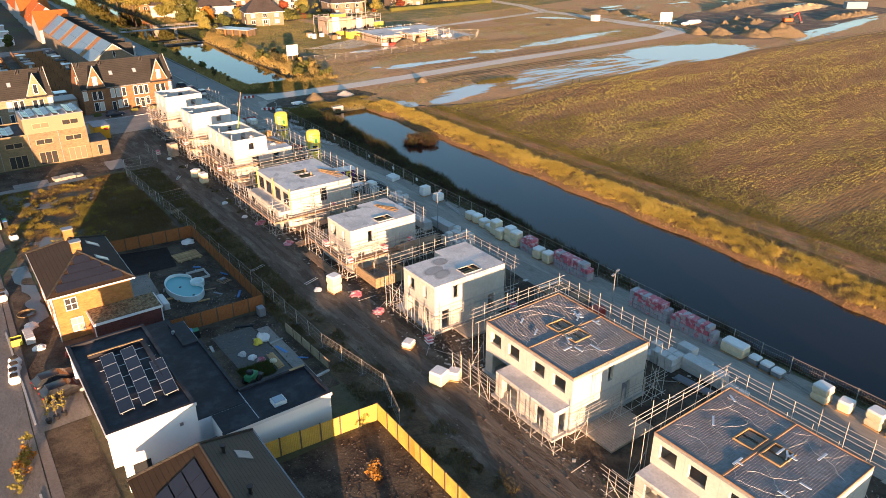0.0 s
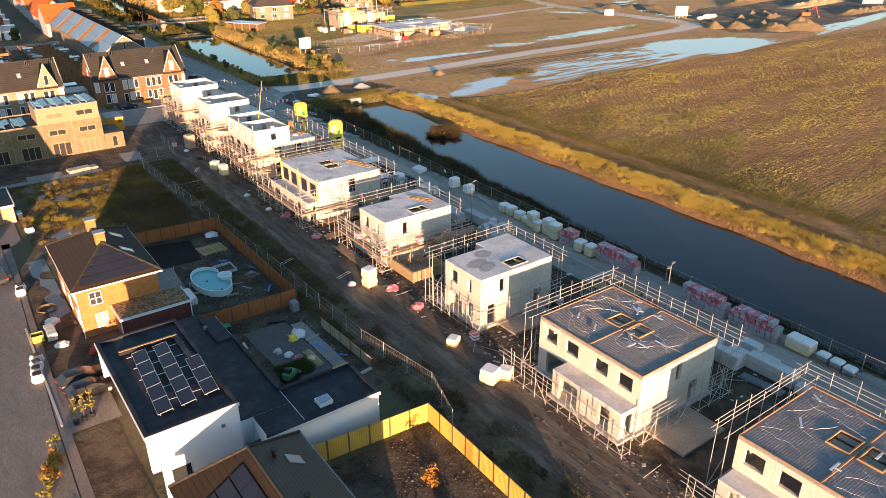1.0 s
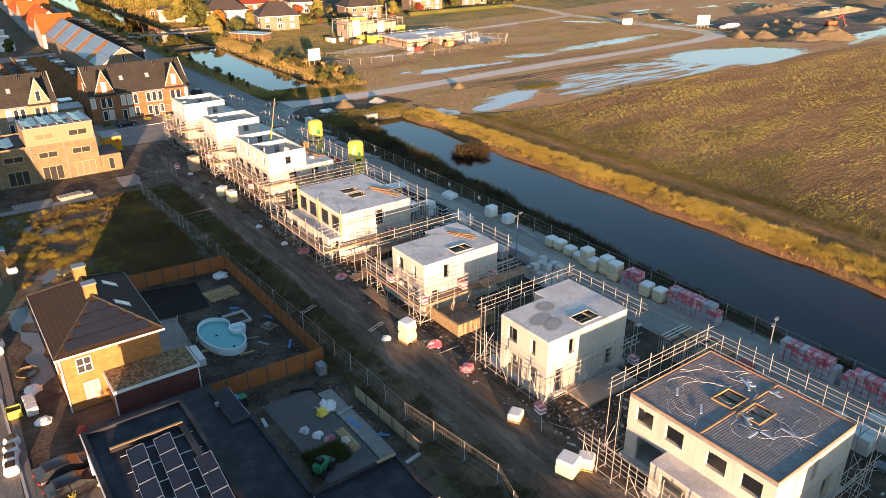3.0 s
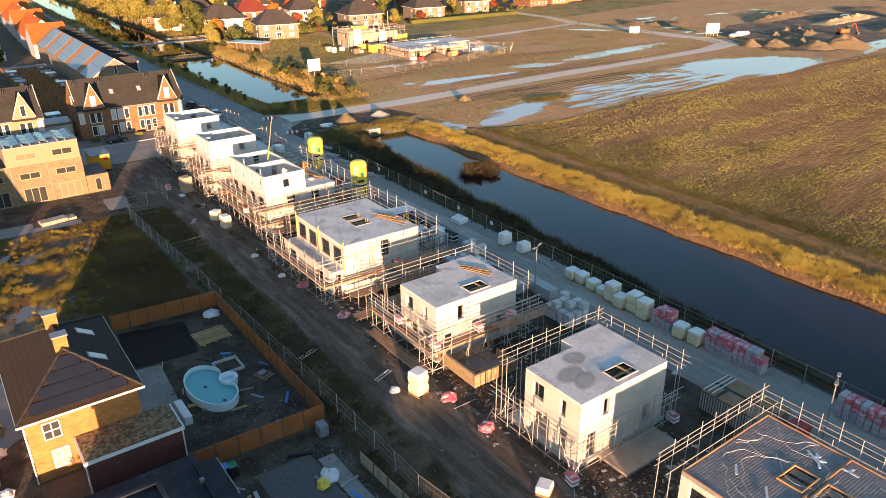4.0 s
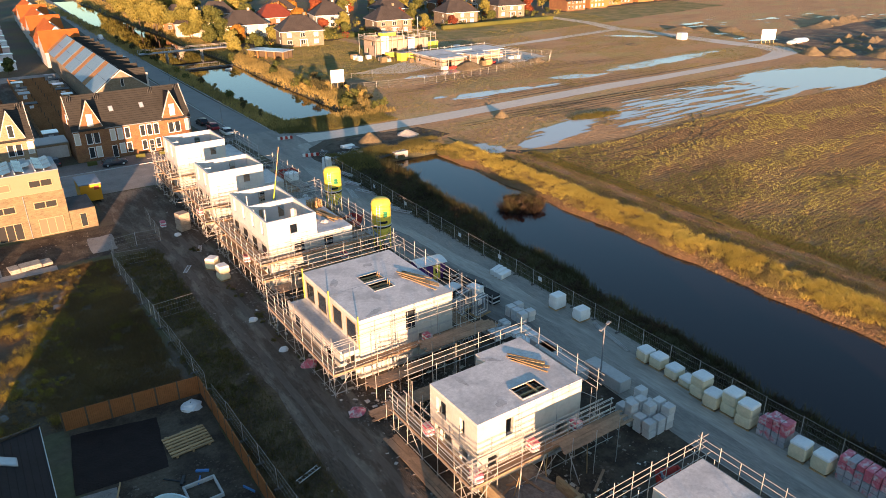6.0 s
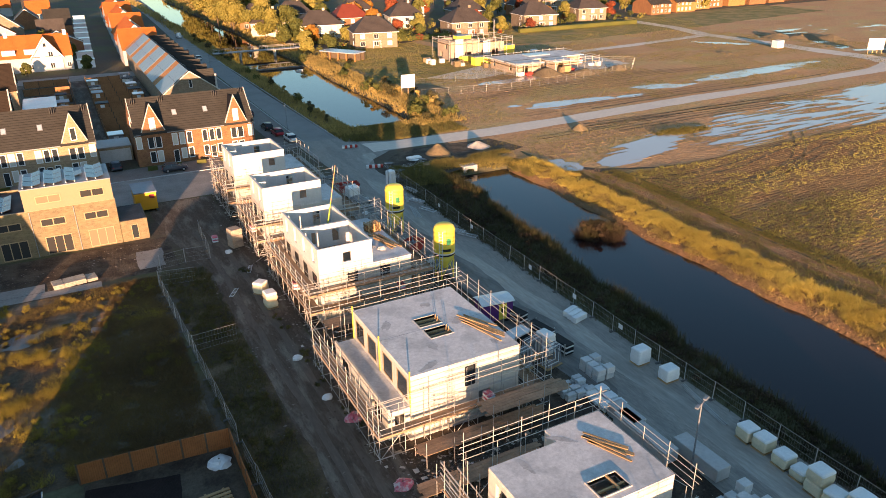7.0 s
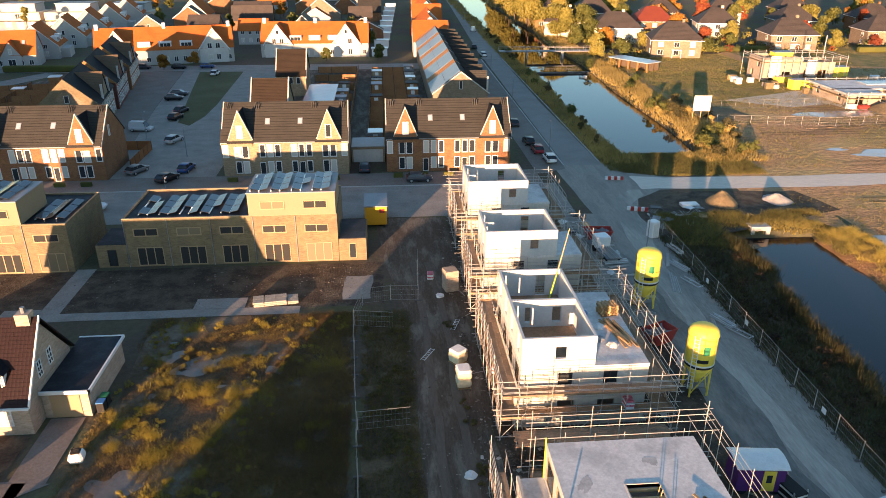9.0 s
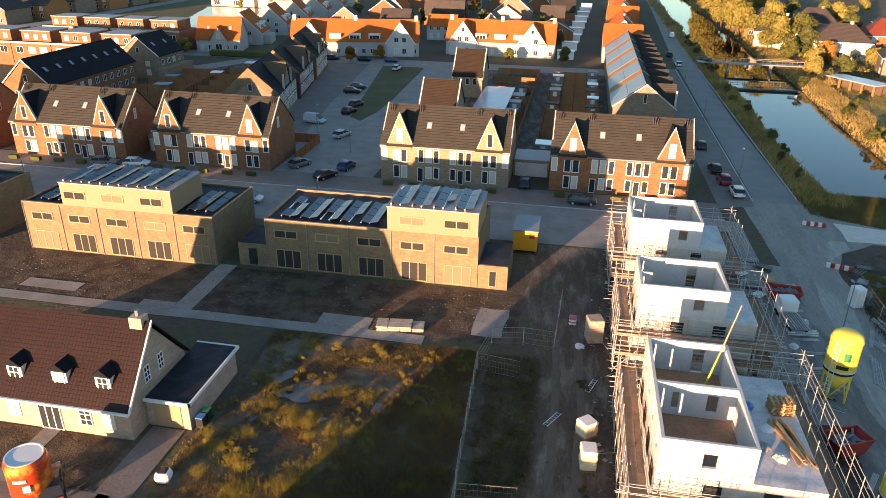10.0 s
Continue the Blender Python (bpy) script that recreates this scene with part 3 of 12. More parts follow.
def field_mat():
    """Ploughed soil with straw: furrows 0.75 m apart, broken by clods and drifts of stubble along the rows."""
    m, nt, b = nodes_of("field_soil")
    L = nt.links.new
    geo, mp = nt.nodes.new("ShaderNodeNewGeometry"), nt.nodes.new("ShaderNodeMapping")
    mp.inputs["Rotation"].default_value = (0, 0, -math.atan(0.06))
    L(geo.outputs["Position"], mp.inputs[0])

    def noise_(scale, stretch, detail=3):
        q, n = nt.nodes.new("ShaderNodeMapping"), nt.nodes.new("ShaderNodeTexNoise")
        q.inputs["Scale"].default_value = stretch
        L(mp.outputs[0], q.inputs[0])
        L(q.outputs[0], n.inputs["Vector"])
        n.inputs["Scale"].default_value, n.inputs["Detail"].default_value, n.inputs["Roughness"].default_value = scale, detail, 0.65
        return n.outputs[0]

    def madd(a, k, c):
        n = nt.nodes.new("ShaderNodeMath")
        n.operation = "MULTIPLY_ADD"
        L(a, n.inputs[0])
        n.inputs[1].default_value = k
        if isinstance(c, float):
            n.inputs[2].default_value = c
        else:
            L(c, n.inputs[2])
        return n.outputs[0]

    wave = nt.nodes.new("ShaderNodeTexWave")
    wave.wave_type, wave.bands_direction, wave.wave_profile = "BANDS", "Y", "SIN"
    wave.inputs["Scale"].default_value = 0.314 / 0.75
    wave.inputs["Distortion"].default_value, wave.inputs["Detail"].default_value, wave.inputs["Detail Scale"].default_value = 1.2, 2, 1.5
    L(mp.outputs[0], wave.inputs["Vector"])
    big, drift, clod = noise_(0.035, (0.45, 1.6, 1)), noise_(0.5, (0.22, 1.3, 1)), noise_(2.6, (0.8, 1.1, 1))
    f = madd(wave.outputs["Fac"], 0.34, madd(drift, 1.0, madd(big, 1.1, madd(clod, 0.6, -0.95))))
    mix = nt.nodes.new("ShaderNodeMix")
    mix.data_type = "RGBA"
    mix.inputs[6].default_value, mix.inputs[7].default_value = (0.185, 0.105, 0.06, 1), (0.37, 0.24, 0.105, 1)
    mr = nt.nodes.new("ShaderNodeMapRange")
    mr.inputs[1].default_value, mr.inputs[2].default_value = 0.3, 0.85
    L(f, mr.inputs[0])
    L(mr.outputs[0], mix.inputs[0])
    L(mix.outputs[2], b.inputs["Base Color"])
    bp = nt.nodes.new("ShaderNodeBump")
    bp.inputs["Distance"].default_value = 0.35
    L(madd(wave.outputs["Fac"], 0.3, clod), bp.inputs["Height"])
    L(bp.outputs[0], b.inputs["Normal"])
    b.inputs["Roughness"].default_value, b.inputs["Specular IOR Level"].default_value = 0.95, 0.1
    return m


M["field"] = field_mat()


# ---- ground ----
def along(v, xs, ys):
    return float(np.interp(v, xs, ys))


def near_edge(y):
    """Where the near bank meets the water of the first canal."""
    return along(y, (-60, 0, 25, 50, 72, 100, 114), (27.0, 27.5, 28.6, 30.8, 32.6, 35.6, 37.0)) + 0.4 * math.sin(y * 0.31) + 0.25 * math.sin(y * 0.83)


def far_edge(y):
    """Where the far bank meets the water of the first canal."""
    return along(y, (-60, -2, 5, 20, 45, 85, 115), (44.6, 45.6, 46.3, 47.2, 47.4, 47.6, 48.2)) + 0.25 * math.sin(y * 0.37) + 0.15 * math.sin(y * 0.9)


def canal_depth(x, y):
    """How deep the ground lies below the land at a place: two water basins with a causeway between them."""
    def edge(v, a, b):
        return min(1.0, max(0.0, (v - a) / (b - a)))
    near, far = near_edge(y), far_edge(y)
    a = min(edge(x, near - 1.6, near + 1.6), edge(-y, -121.0, -117.4))
    n2 = 31.5 + 0.6 * math.sin(y * 0.09)
    f2 = 46.5 + 0.035 * (y - 160) * (1 if y < 230 else 0) + (2.4 if y >= 230 else 0) + 0.6 * math.sin(y * 0.08)
    b = min(edge(x, n2, n2 + 3), edge(-x, -f2 - 3, -f2), edge(y, 155.5, 160.0))
    t = max(a, b)
    d = 2.6 * t * t * (3 - 2 * t)
    # the far bank: a long slope up to a low crest, with a shallow ditch behind it
    if b == 0 and y < 121:
        u = x - far
        bank = along(u, (-2.5, -0.6, 0.0, 0.8, 3.2, 5.6, 6.4, 7.6, 8.6), (2.6, 1.75, 1.25, 0.75, 0.2, -0.06, 0.0, 0.06, 0.0))
        d = min(d, bank) if u < 5.6 else bank * edge(-y, -121.0, -117.4)
    return d


gx = [-900, -600, -400, -250, -150, -100, -60, -30, 0, 15, 22] + [24 + 0.75 * i for i in range(46)] + [60, 64, 70, 80, 100, 140, 200, 280, 400, 600, 900]
gy = [-300, -150, -80] + [-40 + 2.5 * i for i in range(61)] + [113, 114, 115, 116, 117, 118, 119, 120, 125, 135, 145, 152] + [154 + i for i in range(8)] + [164 + 5 * i for i in range(80)] + [580, 640, 720, 850, 1100, 1500]
gm = MB()
gm.v = [(x, y, -canal_depth(x, y)) for y in gy for x in gx]
nx = len(gx)
gm.f = [(j * nx + i, j * nx + i + 1, (j + 1) * nx + i + 1, (j + 1) * nx + i) for j in range(len(gy) - 1) for i in range(nx - 1)]
ground = part("ground", gm, M["soil"])
tagged(ground, "bare brown soil with patches of thin grass", "ground", kind="structure")


def wavy(pts, step=3.0, amp=0.5, seed=0, closed=True):
    """An outline with uneven edges between its corners."""
    out = []
    n = len(pts)
    for i in range(n if closed else n - 1):
        a, b = Vector((*pts[i], 0)), Vector((*pts[(i + 1) % n], 0))
        k = max(1, int((b - a).length / step))
        for j in range(k):
            p = a.lerp(b, j / k)
            q = noise.noise_vector(Vector((p.x * 0.17, p.y * 0.17, seed))) * amp + noise.noise_vector(Vector((p.x * 0.6, p.y * 0.6, seed + 5))) * amp * 0.4
            out.append((p.x + q.x, p.y + q.y))
    return out


def area(name, pts, z, mat, label, category, amp=0.0, step=3.0, kind="structure", seed=0, parent=None):
    mb = MB()
    pts = wavy(pts, step, amp, seed) if amp else pts
    mb.face(*[(x, y, z) for x, y in pts])
    ob = part(name, mb, mat)
    return tagged(ob, label, category, kind=kind)


def rect(x0, y0, x1, y1):
    return [(x0, y0), (x1, y0), (x1, y1), (x0, y1)]


area("water", rect(24, -120, 55, 122), -1.25, M["water"], "dark still canal water between grassy banks", "water")
area("water_far", rect(26, 150, 62, 560), -1.1, M["water"], "calm canal water reflecting the evening sky", "water")
area("field", [(59.6, -200), (500, -200), (500, 104), (300, 98.4), (273, 98.6), (238, 99.7), (213, 103), (198, 105), (172, 102.5), (147, 104.6), (120, 105), (98, 104.4), (84, 103), (70, 102.6), (61, 106), (59.8, 90)], 0.03, M["field"], "harvested crop field with low yellow-green regrowth", "field", 1.2, 5)
area("mudland", [(50, 121.5), (60, 108), (80, 101), (120, 98), (160, 94), (225, 80), (420, 70), (420, 300), (240, 292), (105, 272), (62, 250), (56, 215), (53, 190), (52, 160), (46, 143), (44, 124)], 0.015, M["mud"], "churned muddy building land", "mud", 1.5, 5, seed=3)
area("churned_mud", [(203, 128), (216, 116), (240, 113), (300, 122), (350, 126), (350, 172), (300, 182), (250, 178), (228, 166), (216, 152)], 0.022, mk("dark_churned_mud", (0.125, 0.09, 0.065), 0.8, var=0.5, scale=0.2, fine=1.4, bump=0.4, col2=(0.22, 0.155, 0.095), cover=0.55), "dark churned mud between the soil heaps", "mud", 2.0, 4, seed=77)
area("meadow", [(60, 196), (84, 196), (104, 215), (100, 268), (66, 262), (61, 235)], 0.03, M["drygrass"], "rough green meadow before the gardens", "grass", 1.0, 4, seed=4)
area("meadow_far", [(110, 246), (150, 240), (215, 245), (330, 262), (330, 300), (105, 276)], 0.03, M["drygrass"], "rough grass strip before the far houses", "grass", 1.5, 4, seed=5)
area("field_path", [(52.2, -120), (59.2, -120), (59.4, 0), (59.6, 60), (59.4, 104), (57.0, 110), (55.6, 106), (56.4, 92), (56.9, 75), (56.4, 43), (55.4, 20), (54.4, 5), (53.2, -6)], 0.05, mk("pinkish_soil", (0.38, 0.20, 0.10), 0.95, var=0.7, scale=0.5, fine=1.6, bump=0.45, stretch=(1.5, 0.5, 1), col2=(0.27, 0.175, 0.085), cover=0.52), "bare reddish soil strip along the field", "path", 0.5, 2, seed=60)
# site road along the canal, crossing and field road
area("road", [(16.4, -90), (24.6, -90), (25.2, 0), (25.6, 60), (26.2, 112), (25.8, 126), (28.0, 132.5), (33, 136.6), (46, 136.3), (46, 142), (36, 142.7), (30, 145.6), (27.8, 152), (18.5, 152), (18.6, 143), (19.3, 126), (19.6, 112), (19.2, 95), (18.2, 70), (17.2, 40), (16.8, 0)], 0.02, M["road"], "dusty grey concrete site road", "road", 0.35, 3, seed=6)
area("road_field", [(30, 137.0), (45, 136.2), (58, 136.0), (72, 136.4), (91, 137.5), (115, 138.6), (136, 139.2), (163, 140.1), (192, 140.6), (207, 143), (216, 151.5), (214, 178), (214.5, 206), (213, 226), (219, 248), (221, 282), (215, 282), (213, 250), (206.5, 228), (207.5, 202), (206, 173), (207, 158), (203, 150), (192, 146.4), (168, 144.4), (141, 143.8), (118, 144.2), (96, 143.2), (76, 142.2), (58, 141.6), (36, 142.3), (30, 143.4)], 0.035, M["gravelroad"], "pale gravel track across the mudland", "road", 0.35, 3, seed=7)
area("road_branch", [(112, 211.5), (140, 214.8), (165, 216.8), (207, 222.6), (207, 227), (165, 221), (140, 219), (112, 216)], 0.032, M["gravelroad"], "pale gravel side track", "road", 0.4, 3, seed=8)
area("road_new", [(20.8, 150), (27.2, 150), (26.6, 200), (26.9, 240), (28, 262), (21.5, 262), (21, 200)], 0.028, M["asphalt"], "dark asphalt street along the canal", "road")
area("road_new_far", [(21, 262.2), (28.4, 262.2), (33, 430), (38, 620), (30, 620), (26, 430)], 0.028, M["greypave"], "grey paved street along the canal", "road")
area("pavement_canal", [(15, 146), (20.4, 148), (20.6, 200), (20.9, 262), (15.5, 262), (14.5, 200)], 0.05, M["paving"], "brick pavement with parking bays", "pavement")
area("street_tan", rect(-140, 127.5, 17, 141), 0.03, M["greypave"], "grey brick residential street", "road")
area("pavement_terrace", rect(-140, 141.3, 15, 148), 0.05, M["paving"], "brick pavement before the terraces", "pavement")
area("side_street", [(-56, 141.3), (-38.5, 141.3), (-38.5, 246.4), (-67.5, 246.4), (-62.5, 199), (-57, 160)], 0.036, M["greypave"], "grey brick side street with parked cars", "road")
area("street_back", rect(-150, 246.5, 14, 256), 0.034, M["greypave"], "grey street before the orange-roofed houses", "road")
area("front_drives", [(-57.4, 160), (-56.8, 162), (-62.6, 199), (-67.6, 246), (-80, 246), (-74.5, 215), (-66.4, 178), (-66, 162)], 0.034, M["paving"], "paved front gardens and drives before the gabled row", "pavement")
area("green", [(-54, 185.5), (-51, 182.5), (-49.6, 190), (-49.3, 202), (-50.5, 245), (-62.8, 245), (-58.7, 217)], 0.06, M["lawn"], "flat lawn between two streets", "grass")
area("street_left", [(-47, -20), (-40.4, -20), (-39.6, 30), (-38.6, 60), (-38.6, 76), (-46, 76), (-46, 30)], 0.03, M["estate_street"], "grey concrete estate street", "road")
area("front_soil", [(-39.0, -20), (-35.1, -20), (-35.1, 28.4), (-38.7, 28.4)], 0.045, M["garden"], "dark bare soil before the villa", "soil", 0.1, 2)
area("side_soil", [(-38.4, 38.3), (-34.4, 38.3), (-34.4, 66), (-37.4, 66)], 0.02, M["garden"], "dark muddy soil beside the brick house", "soil", 0.3, 2)
area("pavement_left", [(-40.3, -20), (-39.05, -20), (-38.75, 28), (-38.45, 40), (-37.5, 76), (-38.5, 76), (-38.5, 60), (-39.5, 30)], 0.06, M["paving"], "brick-red pavement strip", "pavement")
area("front_garden", rect(-60, 75.9, -39.4, 81.4), 0.052, M["garden"], "dark bare front garden soil", "soil", 0.1, 2)
area("garage_drive", [(-38.8, 75.6), (-36.0, 75.6), (-36.0, 83.5), (-38.8, 83.5)], 0.055, M["paving"], "brown paved garage drive", "drive", 0.05, 2)
area("pavement_house", [(-60, 72), (-38, 74), (-35.6, 75.6), (-38, 75.85), (-60, 75.85)], 0.06, M["paving"], "brick paved drive before the house", "pavement", 0.15, 2)
area("plot", [(-36, 65.2), (-13.8, 65.2), (-13.9, 100), (-34.5, 100), (-34.4, 90), (-34, 80)], 0.02, M["plot"], "overgrown plot with weeds and bare clay patches", "grass", 0.3, 3, seed=9)
area("yard_tan", rect(-80, 101.5, -11, 112.6), 0.015, M["garden"], "bare dark garden soil behind the flat-roofed houses", "soil", 0.3, 3, seed=10)
area("path_tan", rect(-75, 100.2, -20, 101.9), 0.04, M["greypave"], "grey concrete path", "path", 0.1, 2)
area("path_side", rect(-47.6, 101.9, -45.4, 113), 0.04, M["greypave"], "grey concrete path between gardens", "path", 0.1, 2)
area("wet_patch", rect(-15.5, 103, -12.3, 109), 0.03, M["greypave"], "wet grey clay by the fence", "soil", 0.5, 1.5)
area("track", [(-9.5, -40), (-2.5, -40), (-2.0, 20), (-1.9, 60), (-2.0, 110), (-2, 127), (-12, 127), (-11, 112), (-8.6, 98), (-7.8, 60), (-9, 20)], 0.012, M["track"], "dirt track with wheel ruts", "track", 0.6, 3, seed=11)
area("site_floor", rect(-2.0, -60, 20.2, 127), 0.008, M["garden"], "dark trampled site ground", "soil", 0.4, 3, seed=12)
area("site_apron", [(11.9, 94), (19.0, 95), (19.6, 112), (19.2, 127), (11.6, 127)], 0.014, M["road"], "dusty grey hardstanding beside the houses", "road", 0.5, 2, seed=97)
area("verge_strip", [(-13, -40), (-9.4, -40), (-8.9, 20), (-7.7, 60), (-8.5, 98), (-12.9, 98)], 0.016, M["grass"], "weedy strip beside the dirt track", "grass", 0.5, 2, seed=13)
area("garden_pool", rect(-24, 38.6, -13.4, 64.6), 0.014, M["garden"], "dark bare garden soil", "soil")
area("garden_white", rect(-23.6, 19, -13.2, 37.6), 0.014, M["garden"], "dark bare garden soil", "soil")
area("garden_yellow", rect(-26, -20, -13.2, 11.8), 0.014, M["garden"], "dark bare garden soil", "soil")
area("forecourt", rect(-38.8, 28.5, -34.6, 38.2), 0.05, M["estate_street"], "grey tiled parking court", "pavement")
area("back_gardens_west", [(-112, 162), (-79, 162), (-84, 200), (-92, 240), (-112, 228)], 0.013, M["track"], "brown ground of the back gardens", "soil")
area("back_gardens", rect(-38.4, 160, 0, 246), 0.012, M["track"], "brown back-garden ground", "soil")

area("road_dust", [(20.0, -90), (22.2, -90), (22.8, 0), (23.4, 50), (23.5, 68), (22.9, 76), (22.5, 90), (23.4, 108), (25.0, 118), (26, 130), (29.5, 134.2), (29.5, 136.6), (28, 136.8), (23, 131), (21.2, 112), (20.4, 92), (20.6, 80), (21.3, 68), (21, 50), (20.2, 20)], 0.03, M["dust"], "pale dusty wheel strip on the site road", "dust", 0.5, 2, seed=40)
area("damp_road", [(16.6, 52), (19.4, 55), (20.4, 60), (21.0, 66), (21.0, 74), (20.6, 86), (20.2, 98), (19.6, 110), (17.4, 118), (16.8, 110), (16.8, 80)], 0.042, mk("damp_road_surface", (0.175, 0.162, 0.145), 0.8, var=0.4, scale=0.4, fine=3.0, bump=0.03, stretch=(1.3, 0.35, 1), col2=(0.22, 0.205, 0.18), cover=0.52), "damp dark part of the site road", "road", 0.9, 1.5, seed=90)
area("corner_soil", [(26.6, 116), (44, 121), (56, 126), (54, 134.6), (36, 135.6), (29, 130.6), (26.4, 124)], 0.025, M["garden"], "dark trampled soil at the corner of the roads", "soil", 0.6, 2, seed=41)
for k, x in enumerate((-6.9, -4.9)):
    area("wheel_rut", [(x - 0.35, -40), (x + 0.35, -40), (x + 0.7, 20), (x + 0.9, 60), (x + 0.6, 98), (x - 0.2, 112), (x - 0.9, 112), (x - 0.1, 98), (x + 0.2, 60), (x, 20)], 0.03, M["rut"], "pale dry wheel rut in the dirt track", "track", 0.35, 1.5, kind="stuff", seed=50 + k)
# shallow water on the churned land: where an uneven surface dips under the water line
def pool(name, x0, y0, x1, y1, step, dip, z, label, mat="puddle"):
    nxp, nyp = int((x1 - x0) / step) + 1, int((y1 - y0) / step) + 1
    D = [[dip(x0 + i * step, y0 + j * step) for i in range(nxp)] for j in range(nyp)]
    mb = MB()
    for j in range(nyp - 1):
        for i in range(nxp - 1):
            c = [(i, j), (i + 1, j), (i + 1, j + 1), (i, j + 1)]
            d = [D[b][a] for a, b in c]
            if max(d) <= 0:
                continue
            out = []
            for k in range(4):
                (a0, b0), (a1, b1), d0, d1 = c[k], c[(k + 1) % 4], d[k], d[(k + 1) % 4]
                if d0 > 0:
                    out.append((x0 + a0 * step, y0 + b0 * step, z))
                if (d0 > 0) != (d1 > 0):
                    t = d0 / (d0 - d1)
                    out.append((x0 + (a0 + (a1 - a0) * t) * step, y0 + (b0 + (b1 - b0) * t) * step, z))
            if len(out) > 2:
                mb.face(*out)
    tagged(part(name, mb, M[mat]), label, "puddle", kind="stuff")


def nz2(x, y, sx, sy, o):
    return noise.noise(Vector((x * sx, y * sy, o)))


def blob(x, y, cx, cy, rx, ry, tilt=0.0):
    return 1 - math.hypot((x - cx) / rx, (y - cy - tilt * (x - cx)) / ry)


def ruts(x, y):
    return 0.55 * nz2(x, y + 0.06 * x, 0.05, 0.55, 1) + 0.35 * nz2(x, y + 0.06 * x, 0.12, 1.3, 2) + 0.25 * nz2(x, y, 0.1, 0.1, 3)


def main_pool(x, y):
    big = 1.5 * blob(x, y, 173, 115.5, 27, 14.5, -0.18)
    mid = 0.75 * min(0.3, blob(x, y, 122, 113, 40, 12.5, 0.03)) - 0.11
    arm = 0.8 * blob(x, y, 139, 123.5, 11, 2.4, -0.35)
    left = 1.0 * max(blob(x, y, 78.5, 115.0, 12, 4.6, 0.3), blob(x, y, 68.5, 110.6, 8, 3.2, 0.25))
    edge = (y - along(x, (62, 70, 84, 98, 120, 147, 172, 198), (106.5, 103.4, 104.2, 105.4, 105.6, 105.2, 103, 105.6))) * 0.5
    patch = 1.4 * max(0.0, blob(x, y, 91, 119.6, 7.5, 2.6, -0.1))
    return min(edge, max(big, mid, arm, left)) + (0.3 if big > 0.25 else 0.7) * ruts(x, y) + (0.45 * nz2(x, y - 0.05 * x, 0.06, 1.25, 7) - 0.06 if big < 0.15 else 0.0) - 0.03 - patch


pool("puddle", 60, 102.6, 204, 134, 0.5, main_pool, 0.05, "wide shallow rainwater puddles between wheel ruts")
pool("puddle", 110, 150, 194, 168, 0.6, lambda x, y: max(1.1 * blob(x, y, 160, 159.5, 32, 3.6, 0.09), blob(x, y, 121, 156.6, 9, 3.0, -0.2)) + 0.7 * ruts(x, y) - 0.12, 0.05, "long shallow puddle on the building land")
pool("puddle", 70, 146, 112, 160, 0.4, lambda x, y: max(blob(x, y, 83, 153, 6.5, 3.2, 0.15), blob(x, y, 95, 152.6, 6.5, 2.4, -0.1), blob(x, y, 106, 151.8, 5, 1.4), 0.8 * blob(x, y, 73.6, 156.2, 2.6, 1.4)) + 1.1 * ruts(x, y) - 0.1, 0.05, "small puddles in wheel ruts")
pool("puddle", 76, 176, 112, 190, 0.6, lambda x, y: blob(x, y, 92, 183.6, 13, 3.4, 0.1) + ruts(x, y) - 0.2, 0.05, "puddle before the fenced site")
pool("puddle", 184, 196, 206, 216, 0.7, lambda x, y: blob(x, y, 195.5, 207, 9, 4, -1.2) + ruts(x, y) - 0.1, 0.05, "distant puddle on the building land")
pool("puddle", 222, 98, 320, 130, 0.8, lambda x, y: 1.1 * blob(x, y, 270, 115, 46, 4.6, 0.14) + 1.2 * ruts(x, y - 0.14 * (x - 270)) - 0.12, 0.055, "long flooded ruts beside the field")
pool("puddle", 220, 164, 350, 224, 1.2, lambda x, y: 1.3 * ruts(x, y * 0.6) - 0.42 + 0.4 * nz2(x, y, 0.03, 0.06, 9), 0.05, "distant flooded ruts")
pool("puddle", 52, 107, 60, 116, 0.3, lambda x, y: 0.8 * blob(x, y, 56, 111.6, 2.2, 4.0) + 0.9 * ruts(x * 2, y), 0.06, "small puddles at the end of the soil strip")
pool("puddle", -36, 66, -14, 99, 0.35, lambda x, y: max(blob(x, y, -31, 74, 4.5, 11, 0.4), blob(x, y, -29, 90, 6, 7), blob(x, y, -19, 91, 4, 6)) * 0.7 + 0.8 * nz2(x, y, 0.3, 0.3, 4) + 0.5 * nz2(x, y, 0.9, 0.9, 5) - 0.6, 0.045, "wet grey clay between the weeds", "wetclay")
pool("puddle", -36.6, 48, -34.4, 68, 0.3, lambda x, y: 0.05 + 0.8 * nz2(x, y, 0.5, 0.3, 6), 0.04, "wet mud beside the house", "wetclay")
# raised wheel rut ridges on the land by the field
rm = MB()
